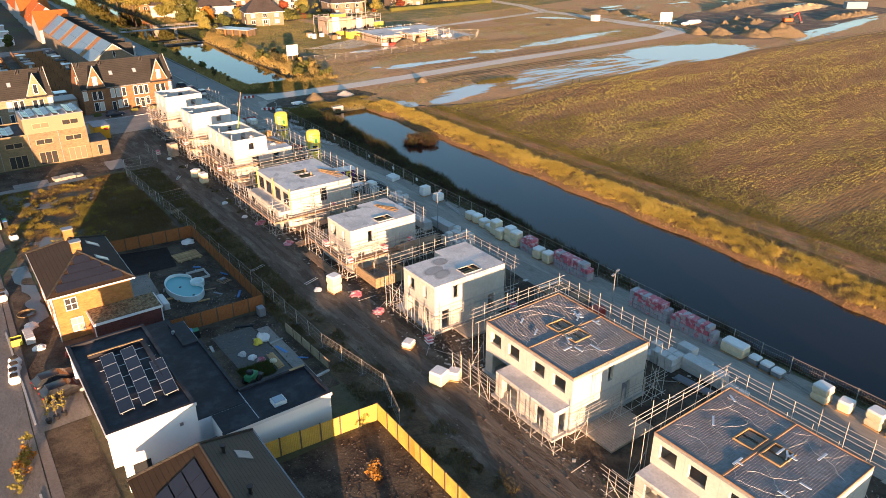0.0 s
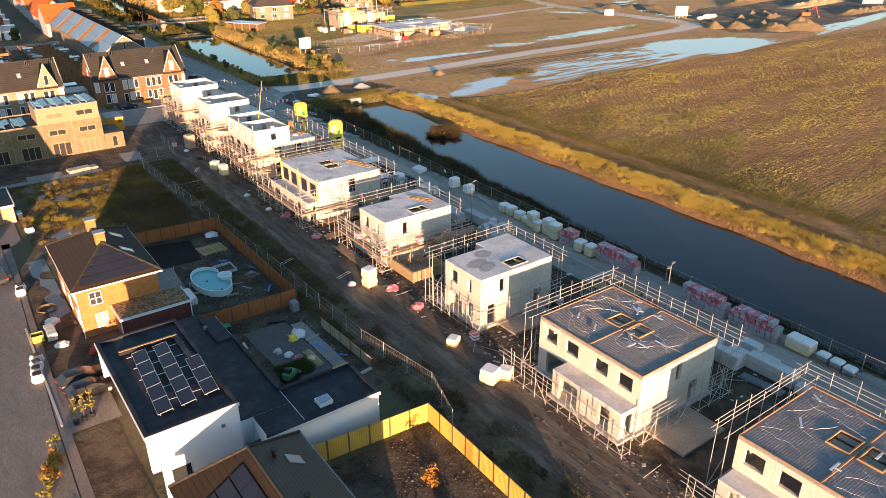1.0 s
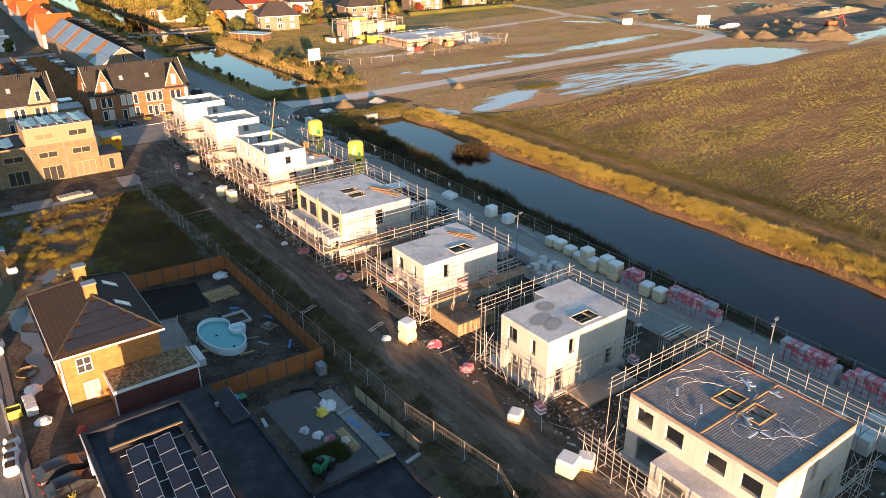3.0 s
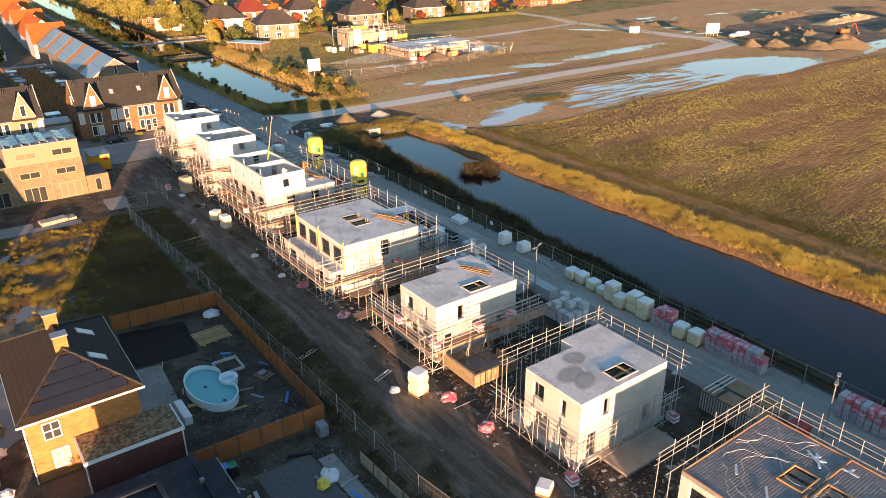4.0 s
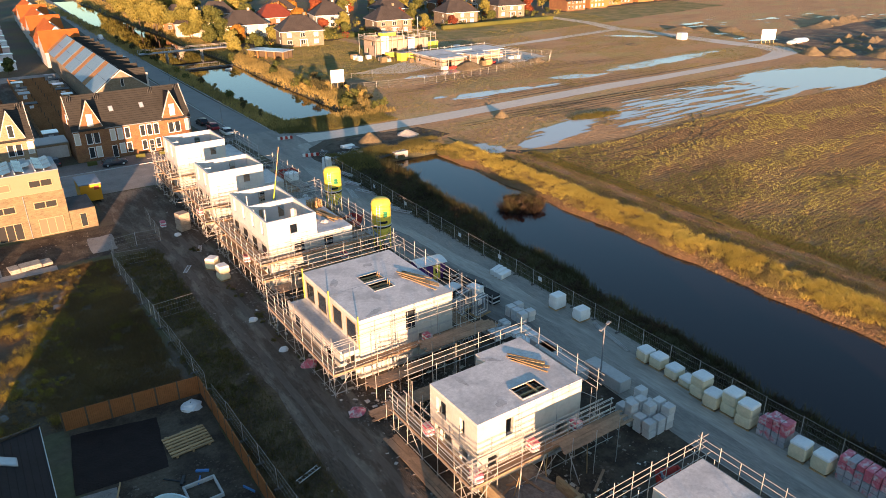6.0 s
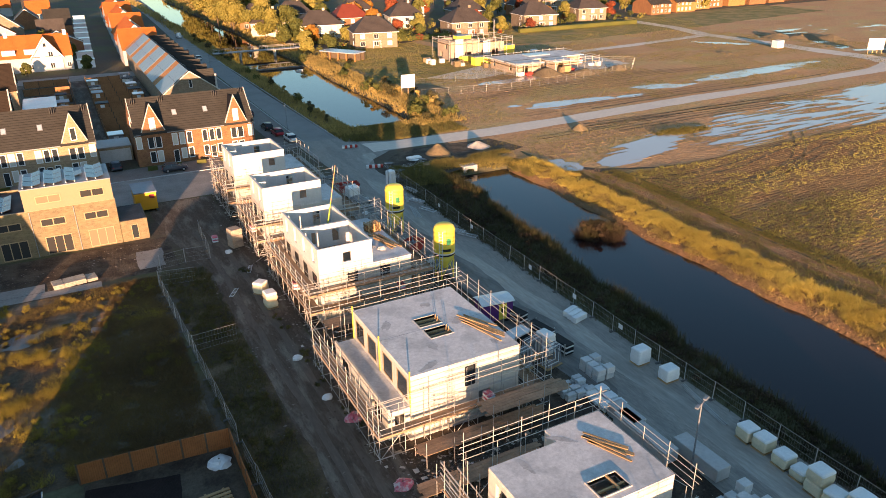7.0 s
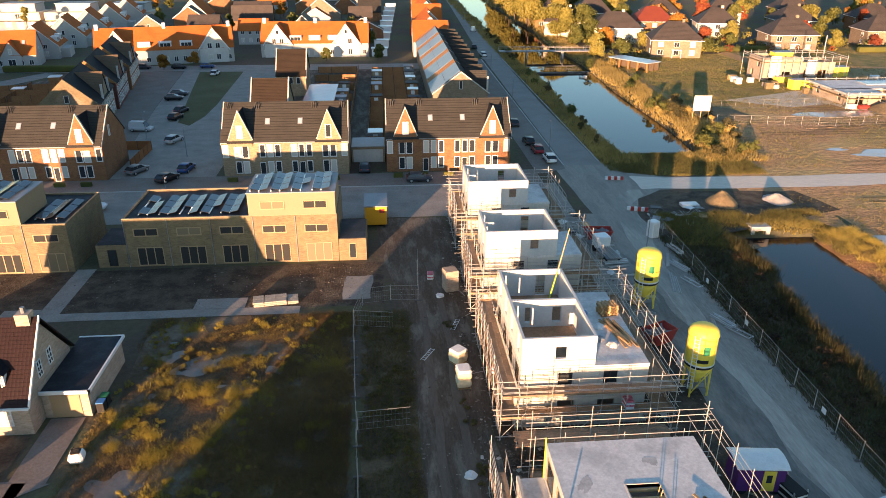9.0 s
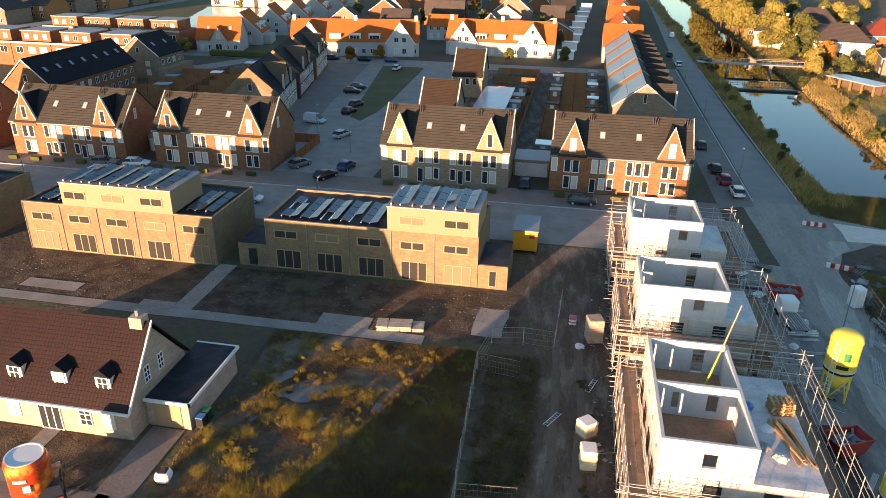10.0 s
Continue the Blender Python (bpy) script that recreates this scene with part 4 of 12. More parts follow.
for k in range(190):
    x, y = (rnd.uniform(60, 150), rnd.uniform(106, 134)) if k < 110 else (rnd.uniform(62, 190), rnd.uniform(147, 178))
    if k < 110 and main_pool(x + 5, y) > -0.1:
        continue
    l = rnd.uniform(5, 16)
    a = rnd.uniform(-0.12, 0.1)
    h, w = rnd.uniform(0.035, 0.075), rnd.uniform(0.15, 0.4)
    p, q = Vector((x, y, 0)), Vector((x + l, y + a * l, 0))
    pts = [p.lerp(q, i / 5) + Vector((rnd.uniform(-0.2, 0.2), rnd.uniform(-0.2, 0.2), 0)) for i in range(6)]
    for i in range(5):
        c, d = pts[i], pts[i + 1]
        rm.face(c + Vector((0, -w, 0.02)), d + Vector((0, -w, 0.02)), d + Vector((0, 0, h)), c + Vector((0, 0, h)))
        rm.face(c + Vector((0, 0, h)), d + Vector((0, 0, h)), d + Vector((0, w, 0.02)), c + Vector((0, w, 0.02)))
tagged(part("mud_ridges", rm, M["mud"]), "ridges of mud pressed up by wheels", "mud", kind="stuff")
def tyre_track(pts, gap, w, mat, label, seed=0):
    """Two pressed lines that run beside each other along a bent way."""
    mb = MB()
    fine_ = []
    for i in range(len(pts) - 1):
        p, q2 = Vector((*pts[i], 0)), Vector((*pts[i + 1], 0))
        k = max(2, int((q2 - p).length / 1.5))
        fine_ += [p.lerp(q2, j / k) for j in range(k)]
    fine_.append(Vector((*pts[-1], 0)))
    for _ in range(3):
        fine_ = [fine_[0]] + [(fine_[i - 1] + fine_[i] * 2 + fine_[i + 1]) / 4 for i in range(1, len(fine_) - 1)] + [fine_[-1]]
    for o in (-gap / 2, gap / 2):
        prev = None
        for i, p in enumerate(fine_):
            d = (fine_[min(i + 1, len(fine_) - 1)] - fine_[max(i - 1, 0)]).normalized()
            n = Vector((-d.y, d.x, 0))
            ww = w * (0.7 + 0.5 * noise.noise(Vector((p.x * 0.4, p.y * 0.4, seed + o))))
            a_, b_ = p + n * (o - ww), p + n * (o + ww)
            a_.z = b_.z = 0.064
            if prev:
                mb.face(prev[0], prev[1], b_, a_)
            prev = (a_, b_)
    tagged(part("tyre_track", mb, mat), label, "track", kind="stuff")


M["pressed"] = mk("pressed_damp_soil", (0.135, 0.092, 0.05), 0.9, var=0.5, scale=0.4, fine=2.5, bump=0.1, col2=(0.20, 0.145, 0.07), cover=0.5)
for k_, pts in enumerate(([(64, 98.5), (66.9, 92.7), (70.9, 90.6), (80.4, 90.3), (92.8, 93.2), (108, 98.2), (124, 103.5)], [(80.6, 89.3), (94, 94.7), (104, 101.5), (111, 108)], [(62, 101), (70, 97), (82, 97.5), (97, 101.5), (116, 103)], [(59.8, 62), (60.2, 80), (60.8, 92), (61.5, 104)], [(200, 100), (240, 96.5), (300, 92)], [(205, 104), (240, 101), (300, 97)])):
    tyre_track(pts, 1.9, 0.3, M["pressed"], "dark tyre track pressed into the soil", k_)
for k_ in range(12):
    y_ = (147.5, 149.6, 164, 168, 171.5, 174, 131.5, 133.4, 129.6, 127, 178, 189)[k_]
    x_ = rnd.uniform(60, 84)
    tyre_track([(x_, y_), (x_ + 35, y_ + rnd.uniform(-1.5, 1.5)), (x_ + rnd.uniform(55, 95), y_ + rnd.uniform(-2, 2))], rnd.uniform(1.6, 2.2), rnd.uniform(0.12, 0.3), M["pressed"], "dark tyre track in the mud beside the gravel road", 20 + k_)
area("road_drain", [(88, 144.8), (118, 145.9), (150, 145.6), (192, 147.6), (192, 148.4), (150, 146.5), (118, 146.9), (88, 145.6)], 0.03, M["pressed"], "dark drain furrow along the gravel road", "ditch", 0.25, 2, seed=61)


def draped(name, x0, x1, y0, y1, mat, label, category, lift=0.03):
    """A sheet that lies on the ground's own grid."""
    xs, ys = [x for x in gx if x0 <= x <= x1], [y for y in gy if y0 <= y <= y1]
    mb = MB()
    mb.v = [(x, y, lift - canal_depth(x, y)) for y in ys for x in xs]
    n = len(xs)
    mb.f = [(j * n + i, j * n + i + 1, (j + 1) * n + i + 1, (j + 1) * n + i) for j in range(len(ys) - 1) for i in range(n - 1)]
    tagged(part(name, mb, mat, smooth=True), label, category, kind="structure")


draped("bank_soil", 43.0, 57.2, -41, 118.5, M["bank"], "bare reddish-brown earth on the canal bank", "bank")
# kerbs
km = MB()
km.box(20.4, 150, 0.0, 20.62, 262, 0.14).box(-39.3, 30, 0, -39.1, 50, 0.1).box(-140, 141.0, 0, 15, 141.25, 0.13).box(-40.5, -20, 0, -40.3, 20, 0.12).box(27.2, 152, 0, 27.4, 262, 0.12)
tagged(part("kerb", km, M["concrete"]), "grey concrete kerbstones", "kerb", kind="structure")


# ---- shared pieces ----
def unit_tube(n=6):
    return MB().tube((0, 0, 0), (0, 0, 1), 1.0, n).mesh("tube")


TUBE = {}


def rod(name, parent, p, q, r, mat="steel"):
    """A straight tube between two points, on a shared unit mesh."""
    if mat not in TUBE:
        TUBE[mat] = unit_tube()
        TUBE[mat].materials.append(M[mat])
    p, q = Vector(p), Vector(q)
    d = q - p
    m = Matrix.Translation(p) @ d.to_track_quat("Z", "Y").to_matrix().to_4x4() @ Matrix.Diagonal((r, r, d.length, 1))
    return piece(name, TUBE[mat], parent, m)


WIN = {}


def window(parent, x, y, z, rz, w, h, cols=1, rows=1, frame="white", pane="glass", name="window", bar=0.085):
    """A framed window on a wall; rz is the way it faces, 0 facing -y. z is the sill."""
    key = (round(w, 2), round(h, 2), cols, rows, frame, pane, bar)
    if key not in WIN:
        f, t = MB(), bar
        cw, ch = (w - t) / cols, (h - t) / rows
        f.wall((-w / 2, -0.05), (w / 2, -0.05), 0, h, 0.08, [(t + i * cw, (i + 1) * cw, t + j * ch, (j + 1) * ch) for i in range(cols) for j in range(rows)])
        p = MB().box(-w / 2 + 0.03, -0.015, 0.03, w / 2 - 0.03, 0.01, h - 0.03)
        fm, pm = f.mesh("window"), p.mesh("pane")
        fm.materials.append(M[frame])
        pm.materials.append(M[pane])
        WIN[key] = fm, pm
    fm, pm = WIN[key]
    if y > 170:
        # far windows: frame and pane in one small mesh
        if key + (1,) not in WIN:
            both = MB()
            for me in (fm, pm):
                n = len(both.v)
                both.v += [tuple(v.co) for v in me.vertices]
                both.f += [tuple(n + i for i in f.vertices) for f in me.polygons]
            k = len(fm.polygons)
            me = both.mesh("window")
            me.materials.append(M[frame])
            me.materials.append(M[pane])
            me.polygons.foreach_set("material_index", [0 if i < k else 1 for i in range(len(me.polygons))])
            WIN[key + (1,)] = me, None
        return piece(name, WIN[key + (1,)][0], parent, pose(x, y, z, 0, 0, rz))
    ob = piece(name, fm, parent, pose(x, y, z, 0, 0, rz))
    piece("pane", pm, ob, Matrix.Identity(4))
    return ob


# ---- the row of houses under construction ----
Z1, Z2 = 2.95, 5.9


def roof_clutter(house, x0, y0, x1, y1, ymid, seed):
    """Reinforcement, conduits, ducts and upstands on a floor that waits for its concrete."""
    r = random.Random(seed)
    z = Z2
    up = MB()
    t = 0.06
    up.box(x0, y0, z, x1, y0 + t, z + 0.12).box(x0, y1 - t, z, x1, y1, z + 0.12).box(x0, y0 + t, z, x0 + t, y1 - t, z + 0.12).box(x1 - t, y0 + t, z, x1, y1 - t, z + 0.12)
    up.box(x0 + t, ymid - 0.06, z, x1 - t, ymid + 0.06, z + 0.12)
    part("edge_board", up, M["rustwood"], house, "rust-brown edge boards")
    bars = MB()
    y = y0 + 0.2
    while y < y1 - 0.15:
        bars.box(x0 + 0.12, y - 0.009, z + 0.012, x1 - 0.12, y + 0.009, z + 0.03)
        y += 0.2
    tagged(part("reinforcement", bars, M["rebar"], house, "dull steel reinforcement bars"), kind="stuff")
    con = MB()
    for k in range(22):
        p = Vector((r.uniform(x0 + 0.6, x1 - 0.6), r.uniform(y0 + 0.6, y1 - 0.6), z + 0.13))
        a = r.uniform(0, 6.28)
        for s in range(r.randint(8, 17)):
            a += r.uniform(-0.6, 0.6)
            q = p + Vector((math.cos(a), math.sin(a), 0)) * r.uniform(0.25, 0.45)
            if not (x0 + 0.3 < q.x < x1 - 0.3 and y0 + 0.3 < q.y < y1 - 0.3):
                break
            con.tube(p, q, 0.013, 4)
            p = q
    tagged(part("conduit", con, M["block"], house, "tangle of loose pale cable conduits"), kind="stuff")
    for k in range(9):
        du = MB()
        cx, cy = r.uniform(x0 + 1.2, x1 - 1.2), r.uniform(y0 + 1, y1 - 1)
        m = pose(cx, cy, z + 0.1, 0, 0, r.choice((0, 90, 35, 60)))
        du.box(-r.uniform(0.3, 0.8), -0.08, 0, r.uniform(0.3, 0.8), 0.08, 0.06, m)
        if k % 2:
            du.box(-0.08, -0.5, 0, 0.08, 0.08, 0.065, m)
        part("duct", du, mk_duct, house, "pale blue plastic air duct")


mk_duct = mk("duct_plastic", (0.42, 0.52, 0.62), 0.5, var=0.15, scale=1.0, fine=5.0)


def hole_frame(house, x0, y0, x1, y1, z, mat="wood"):
    f, t = MB(), 0.09
    up = 0.16 if mat == "wood" else 0.14
    f.box(x0 - t, y0 - t, z - 0.3, x1 + t, y0, z + up).box(x0 - t, y1, z - 0.3, x1 + t, y1 + t, z + up)
    f.box(x0 - t, y0, z - 0.3, x0, y1, z + up).box(x1, y0, z - 0.3, x1 + t, y1, z + up)
    part("opening_frame", f, M[mat], house, "wooden frame round a stair opening")


def hole_boards(house, x0, y0, x1, y1, z):
    """Temporary boards that close most of a stair opening."""
    n = 6
    for k in range(n):
        if k != 3:
            a, b = x0 + (x1 - x0) * k / n, x0 + (x1 - x0) * (k + 1) / n - 0.02
            part("cover_board", MB().box(a, y0 + 0.01, z - 0.12, b, y1 - 0.01, z - 0.08), M["paleboards"], house)


def floor_slab(mb, x0, y0, x1, y1, z0, z1, holes=()):
    """A slab with rectangular holes through it."""
    xs = sorted({x0, x1, *(h[0] for h in holes), *(h[2] for h in holes)})
    ys = sorted({y0, y1, *(h[1] for h in holes), *(h[3] for h in holes)})
    for i in range(len(xs) - 1):
        for j in range(len(ys) - 1):
            cx, cy = (xs[i] + xs[i + 1]) / 2, (ys[j] + ys[j + 1]) / 2
            if not any(h[0] < cx < h[2] and h[1] < cy < h[3] for h in holes):
                mb.box(xs[i], ys[j], z0, xs[i + 1], ys[j + 1], z1)


def walls_round(house, x0, y0, x1, y1, z0, z1, west=(), south=(), east=(), north=(), th=0.3, mat="limewall", name="wall"):
    """Four walls of a storey, each a part; the holes run along x or y as world numbers."""
    part(name, MB().wall((x0, y1), (x0, y0), z0, z1, th, [(y1 - b, y1 - a, c, d) for a, b, c, d in west]), M[mat], house)
    part(name, MB().wall((x0 + th, y0), (x1 - th, y0), z0, z1, th, [(a - x0 - th, b - x0 - th, c, d) for a, b, c, d in south]), M[mat], house)
    part(name, MB().wall((x1, y0), (x1, y1), z0, z1, th, [(a - y0, b - y0, c, d) for a, b, c, d in east]), M[mat], house)
    part(name, MB().wall((x1 - th, y1), (x0 + th, y1), z0, z1, th, [(x1 - th - b, x1 - th - a, c, d) for a, b, c, d in north]), M[mat], house)


def joints(house, x0, x1, y0, y1, z0, z1):
    """Shallow recessed joints between the wall elements, shown as thin proud strips of sealant."""
    for k in range(1, 4):
        x = x0 + (x1 - x0) * k / 4
        part("sealed_joint", MB().box(x - 0.02, y0 - 0.006, z0, x + 0.02, y0 - 0.001, z1), M["concrete"], house)
        y = y0 + (y1 - y0) * k / 4
        part("sealed_joint", MB().box(x0 - 0.006, y - 0.02, z0, x0 - 0.001, y + 0.02, z1), M["concrete"], house)


def double_house(y0, ext0, ext1, seed):
    """Two-storey pair of houses, 10 by 12 m, with its roof floor not yet poured."""
    h = thing("unfinished_house", "cream two-storey pair of unfinished houses with a bare ribbed roof floor", "house", "row of unfinished houses")
    x0, x1, y1 = 0.0, 10.0, y0 + 12.1
    ym = (y0 + y1) / 2
    part("base_slab", MB().box(x0 - 0.25, y0 - 0.25, -0.1, x1 + 0.25, y1 + 0.25, 0.25), M["concrete"], h, "grey concrete base")
    up = [(y0 + a - 0.8, y0 + a + 0.8, 3.85, 5.2) for a in (1.7, 4.4, 7.9, 10.6)]
    walls_round(h, x0, y0, x1, y1, Z1, Z2 - 0.25, west=up, south=[(4.6, 5.3, 3.7, 5.3)], north=[(4.6, 5.3, 3.7, 5.3)], east=up)
    low = [(y0 + 1.2, y0 + 4.2, 0.3, 2.6), (y0 + 8.2, y0 + 11.0, 0.3, 2.6)]
    walls_round(h, x0, y0, x1, y1, 0.25, Z1 - 0.25, west=low, south=[(6.8, 8.0, 0.3, 2.6)], east=low, north=[(6.8, 8.0, 0.3, 2.6)])
    fl = MB()
    floor_slab(fl, x0 + 0.02, y0 + 0.02, x1 - 0.02, y1 - 0.02, Z1 - 0.25, Z1 - 0.001, [(5.0, ym - 2.2, 7.2, ym - 0.4), (5.0, ym + 0.4, 7.2, ym + 2.2)])
    part("middle_floor", fl, M["concrete"], h)
    fl = MB()
    holes = [(4.4, ym - 1.9, 6.4, ym - 0.35), (4.4, ym + 0.35, 6.4, ym + 1.9)]
    floor_slab(fl, x0, y0, x1, y1, Z2 - 0.25, Z2, holes)
    part("roof_floor", fl, M["rebar_floor"], h, "bare grey ribbed floor planks")
    for a in holes:
        hole_frame(h, *a, Z2)
        hole_boards(h, *a, Z2)
    part("party_wall", MB().box(x0 + 0.3, ym - 0.15, 0.25, x1 - 0.3, ym + 0.15, Z2 - 0.25), M["limewall"], h)
    roof_clutter(h, x0, y0, x1, y1, ym, seed)
    # one-storey bay towards the track
    ex = -1.9
    e = MB()
    e.wall((ex, ext1), (ex, ext0), 0.25, Z1 - 0.22, 0.28, [(0.9, 3.1, 0.3, 2.5), (ext1 - ext0 - 2.4, ext1 - ext0 - 1.2, 0.3, 2.5)])
    e.wall((ex + 0.28, ext0), (x0, ext0), 0.25, Z1 - 0.22, 0.28, [(0.35, 1.25, 0.3, 2.45)])
    e.wall((x0, ext1), (ex + 0.28, ext1), 0.25, Z1 - 0.22, 0.28)
    part("bay_wall", e, M["limewall"], h)
    part("bay_roof", MB().box(ex - 0.02, ext0 - 0.02, Z1 - 0.22, x0 - 0.003, ext1 + 0.02, Z1 + 0.02), M["slab"], h, "pale concrete bay roof")
    part("bay_base", MB().box(ex - 0.3, ext0 - 0.3, -0.1, x0 - 0.26, ext1 + 0.3, 0.24), M["concrete"], h)
    joints(h, x0, x1, y0, y1, 3.0, 5.6)
    # side terrace
    part("terrace_slab", MB().box(1.0, y0 - 4.2, 0.05, 6.6, y0 - 0.26, 0.3), M["paleboards"], h, "pale boarded side platform")
    return h


def single_house(y0, seed, garage):
    """Detached two-storey shell with a poured roof floor that steps out at its far side."""
    h = thing("unfinished_house", "cream two-storey unfinished house with a damp concrete roof floor", "house", "row of unfinished houses")
    x0, x1, xs = 0.0, 10.1, 5.4
    ya, yb = y0 + 6.2, y0 + 7.6
    part("base_slab", MB().box(x0 - 0.25, y0 - 0.25, -0.1, x1 + 0.25, yb + 0.25, 0.25), M["concrete"], h)
    W, S = [(y0 + 4.0, y0 + 5.3, 3.75, 5.25), (y0 + 1.5, y0 + 2.2, 3.75, 5.25)], [(2.6, 3.3, 3.75, 5.25)]
    WL, SL = [(y0 + 3.2, y0 + 5.6, 0.3, 2.6), (y0 + 1.2, y0 + 2.3, 0.3, 2.6)], [(1.0, 2.0, 0.3, 2.6), (7.6, 8.5, 0.6, 2.5)]
    for z0, z1, w, s in ((Z1, Z2 - 0.25, W, S), (0.25, Z1 - 0.25, WL, SL)):
        th = 0.3
        for p, q, holes in (((x0, ya), (x0, y0), [(ya - b, ya - a, c, d) for a, b, c, d in w]), ((x0 + th, y0), (x1 - th, y0), [(a - th, b - th, c, d) for a, b, c, d in s]),
                            ((x1, y0), (x1, yb), [(1.0, 2.2, z0 + 0.8, z0 + 2.2), (4.5, 5.7, z0 + 0.8, z0 + 2.2)]), ((x1 - th, yb), (xs, yb), []), ((xs, yb - th), (xs, ya), []), ((xs + th, ya), (x0 + th, ya), [(2.0, 3.2, z0 + 0.8, z0 + 2.2)])):
            part("wall", MB().wall(p, q, z0, z1, th, holes), M["limewall"], h)
    f1, f2 = MB(), MB()
    floor_slab(f1, x0 + 0.02, y0 + 0.02, x1 - 0.02, ya - 0.02, Z1 - 0.25, Z1 - 0.001, [(5.0, y0 + 1, 7.0, y0 + 3)])
    hole = (4.6, y0 + 0.55, 6.9, y0 + 2.0)
    floor_slab(f2, x0, y0, x1, ya, Z2 - 0.25, Z2, [hole])
    f2.box(xs, ya, Z2 - 0.25, x1, yb, Z2)
    part("middle_floor", f1, M["concrete"], h)
    part("roof_floor", f2, M["slab"], h, "pale concrete floor with damp patches")
    hole_frame(h, *hole, Z2 - 0.05, "concrete")
    part("trimmer", MB().box(hole[0], hole[1] + 0.5, Z2 - 0.2, hole[2], hole[1] + 0.62, Z2 - 0.04).box(hole[0] + 1.5, hole[1], Z2 - 0.1, hole[0] + 1.62, hole[3], Z2 + 0.06), M["wood"], h, "timber trimmers across the opening")
    part("stair_deck", MB().box(hole[0], hole[1], Z2 - 1.2, hole[2] - 0.8, hole[3], Z2 - 1.14), M["deck"], h, "boarded stair landing")
    joints(h, x0, x1, y0, ya, 3.0, 5.6)
    if not garage:
        part("terrace_slab", MB().box(2.2, y0 - 3.2, 0.05, 8.6, y0 - 0.26, 0.3), M["paleboards"], h, "pale boarded side platform")
    if garage:
        g = MB()
        g.wall((0.0, y0 - 0.3), (0.0, y0 - 6.0), 0.2, 1.5, 0.25).wall((0.25, y0 - 6.0), (5.0, y0 - 6.0), 0.2, 1.5, 0.25).wall((5.0, y0 - 5.75), (5.0, y0 - 3.3), 0.2, 1.3, 0.25)
        part("garage_wall", g, bricks("garage_block", (0.40, 0.30, 0.17), (0.31, 0.23, 0.14), (0.8, 0.78, 0.72), 0.35), h, "ochre-brown half-built garage walls")
        part("garage_floor", MB().box(0.26, y0 - 5.74, 0.02, 4.99, y0 - 0.3, 0.3), M["rubblefloor"], h, "dusty grey garage floor with rubble")
        r = random.Random(seed + 60)
        for k in range(7):
            x, y = r.uniform(0.6, 8.5), y0 - r.uniform(0.8, 4.8)
            rod("wall_prop", h, (x, y, 0.1), (x + r.uniform(-1.2, 1.2), y + r.uniform(-1.2, 1.2), r.uniform(1.8, 3.2)), 0.04, "wood" if k % 3 else "steel")
        for k in range(9):
            part("loose_board", MB().box(-r.uniform(0.7, 1.6), -0.1, 0, r.uniform(0.6, 1.5), 0.1, 0.05), M["deck"], h).matrix_basis = pose(r.uniform(1.2, 8), y0 - r.uniform(1.0, 5.0), 0.34 + 0.06 * (k % 3), r.uniform(-6, 6), r.uniform(-8, 8), r.uniform(0, 180))
    return h


double_house(0.0, 0.2, 8.2, 1)
double_house(-20.9, -15.6, -9.0, 2)
double_house(-42.0, -41.5, -33.5, 3)
single_house(21.1, 4, False)
single_house(39.9, 5, True)


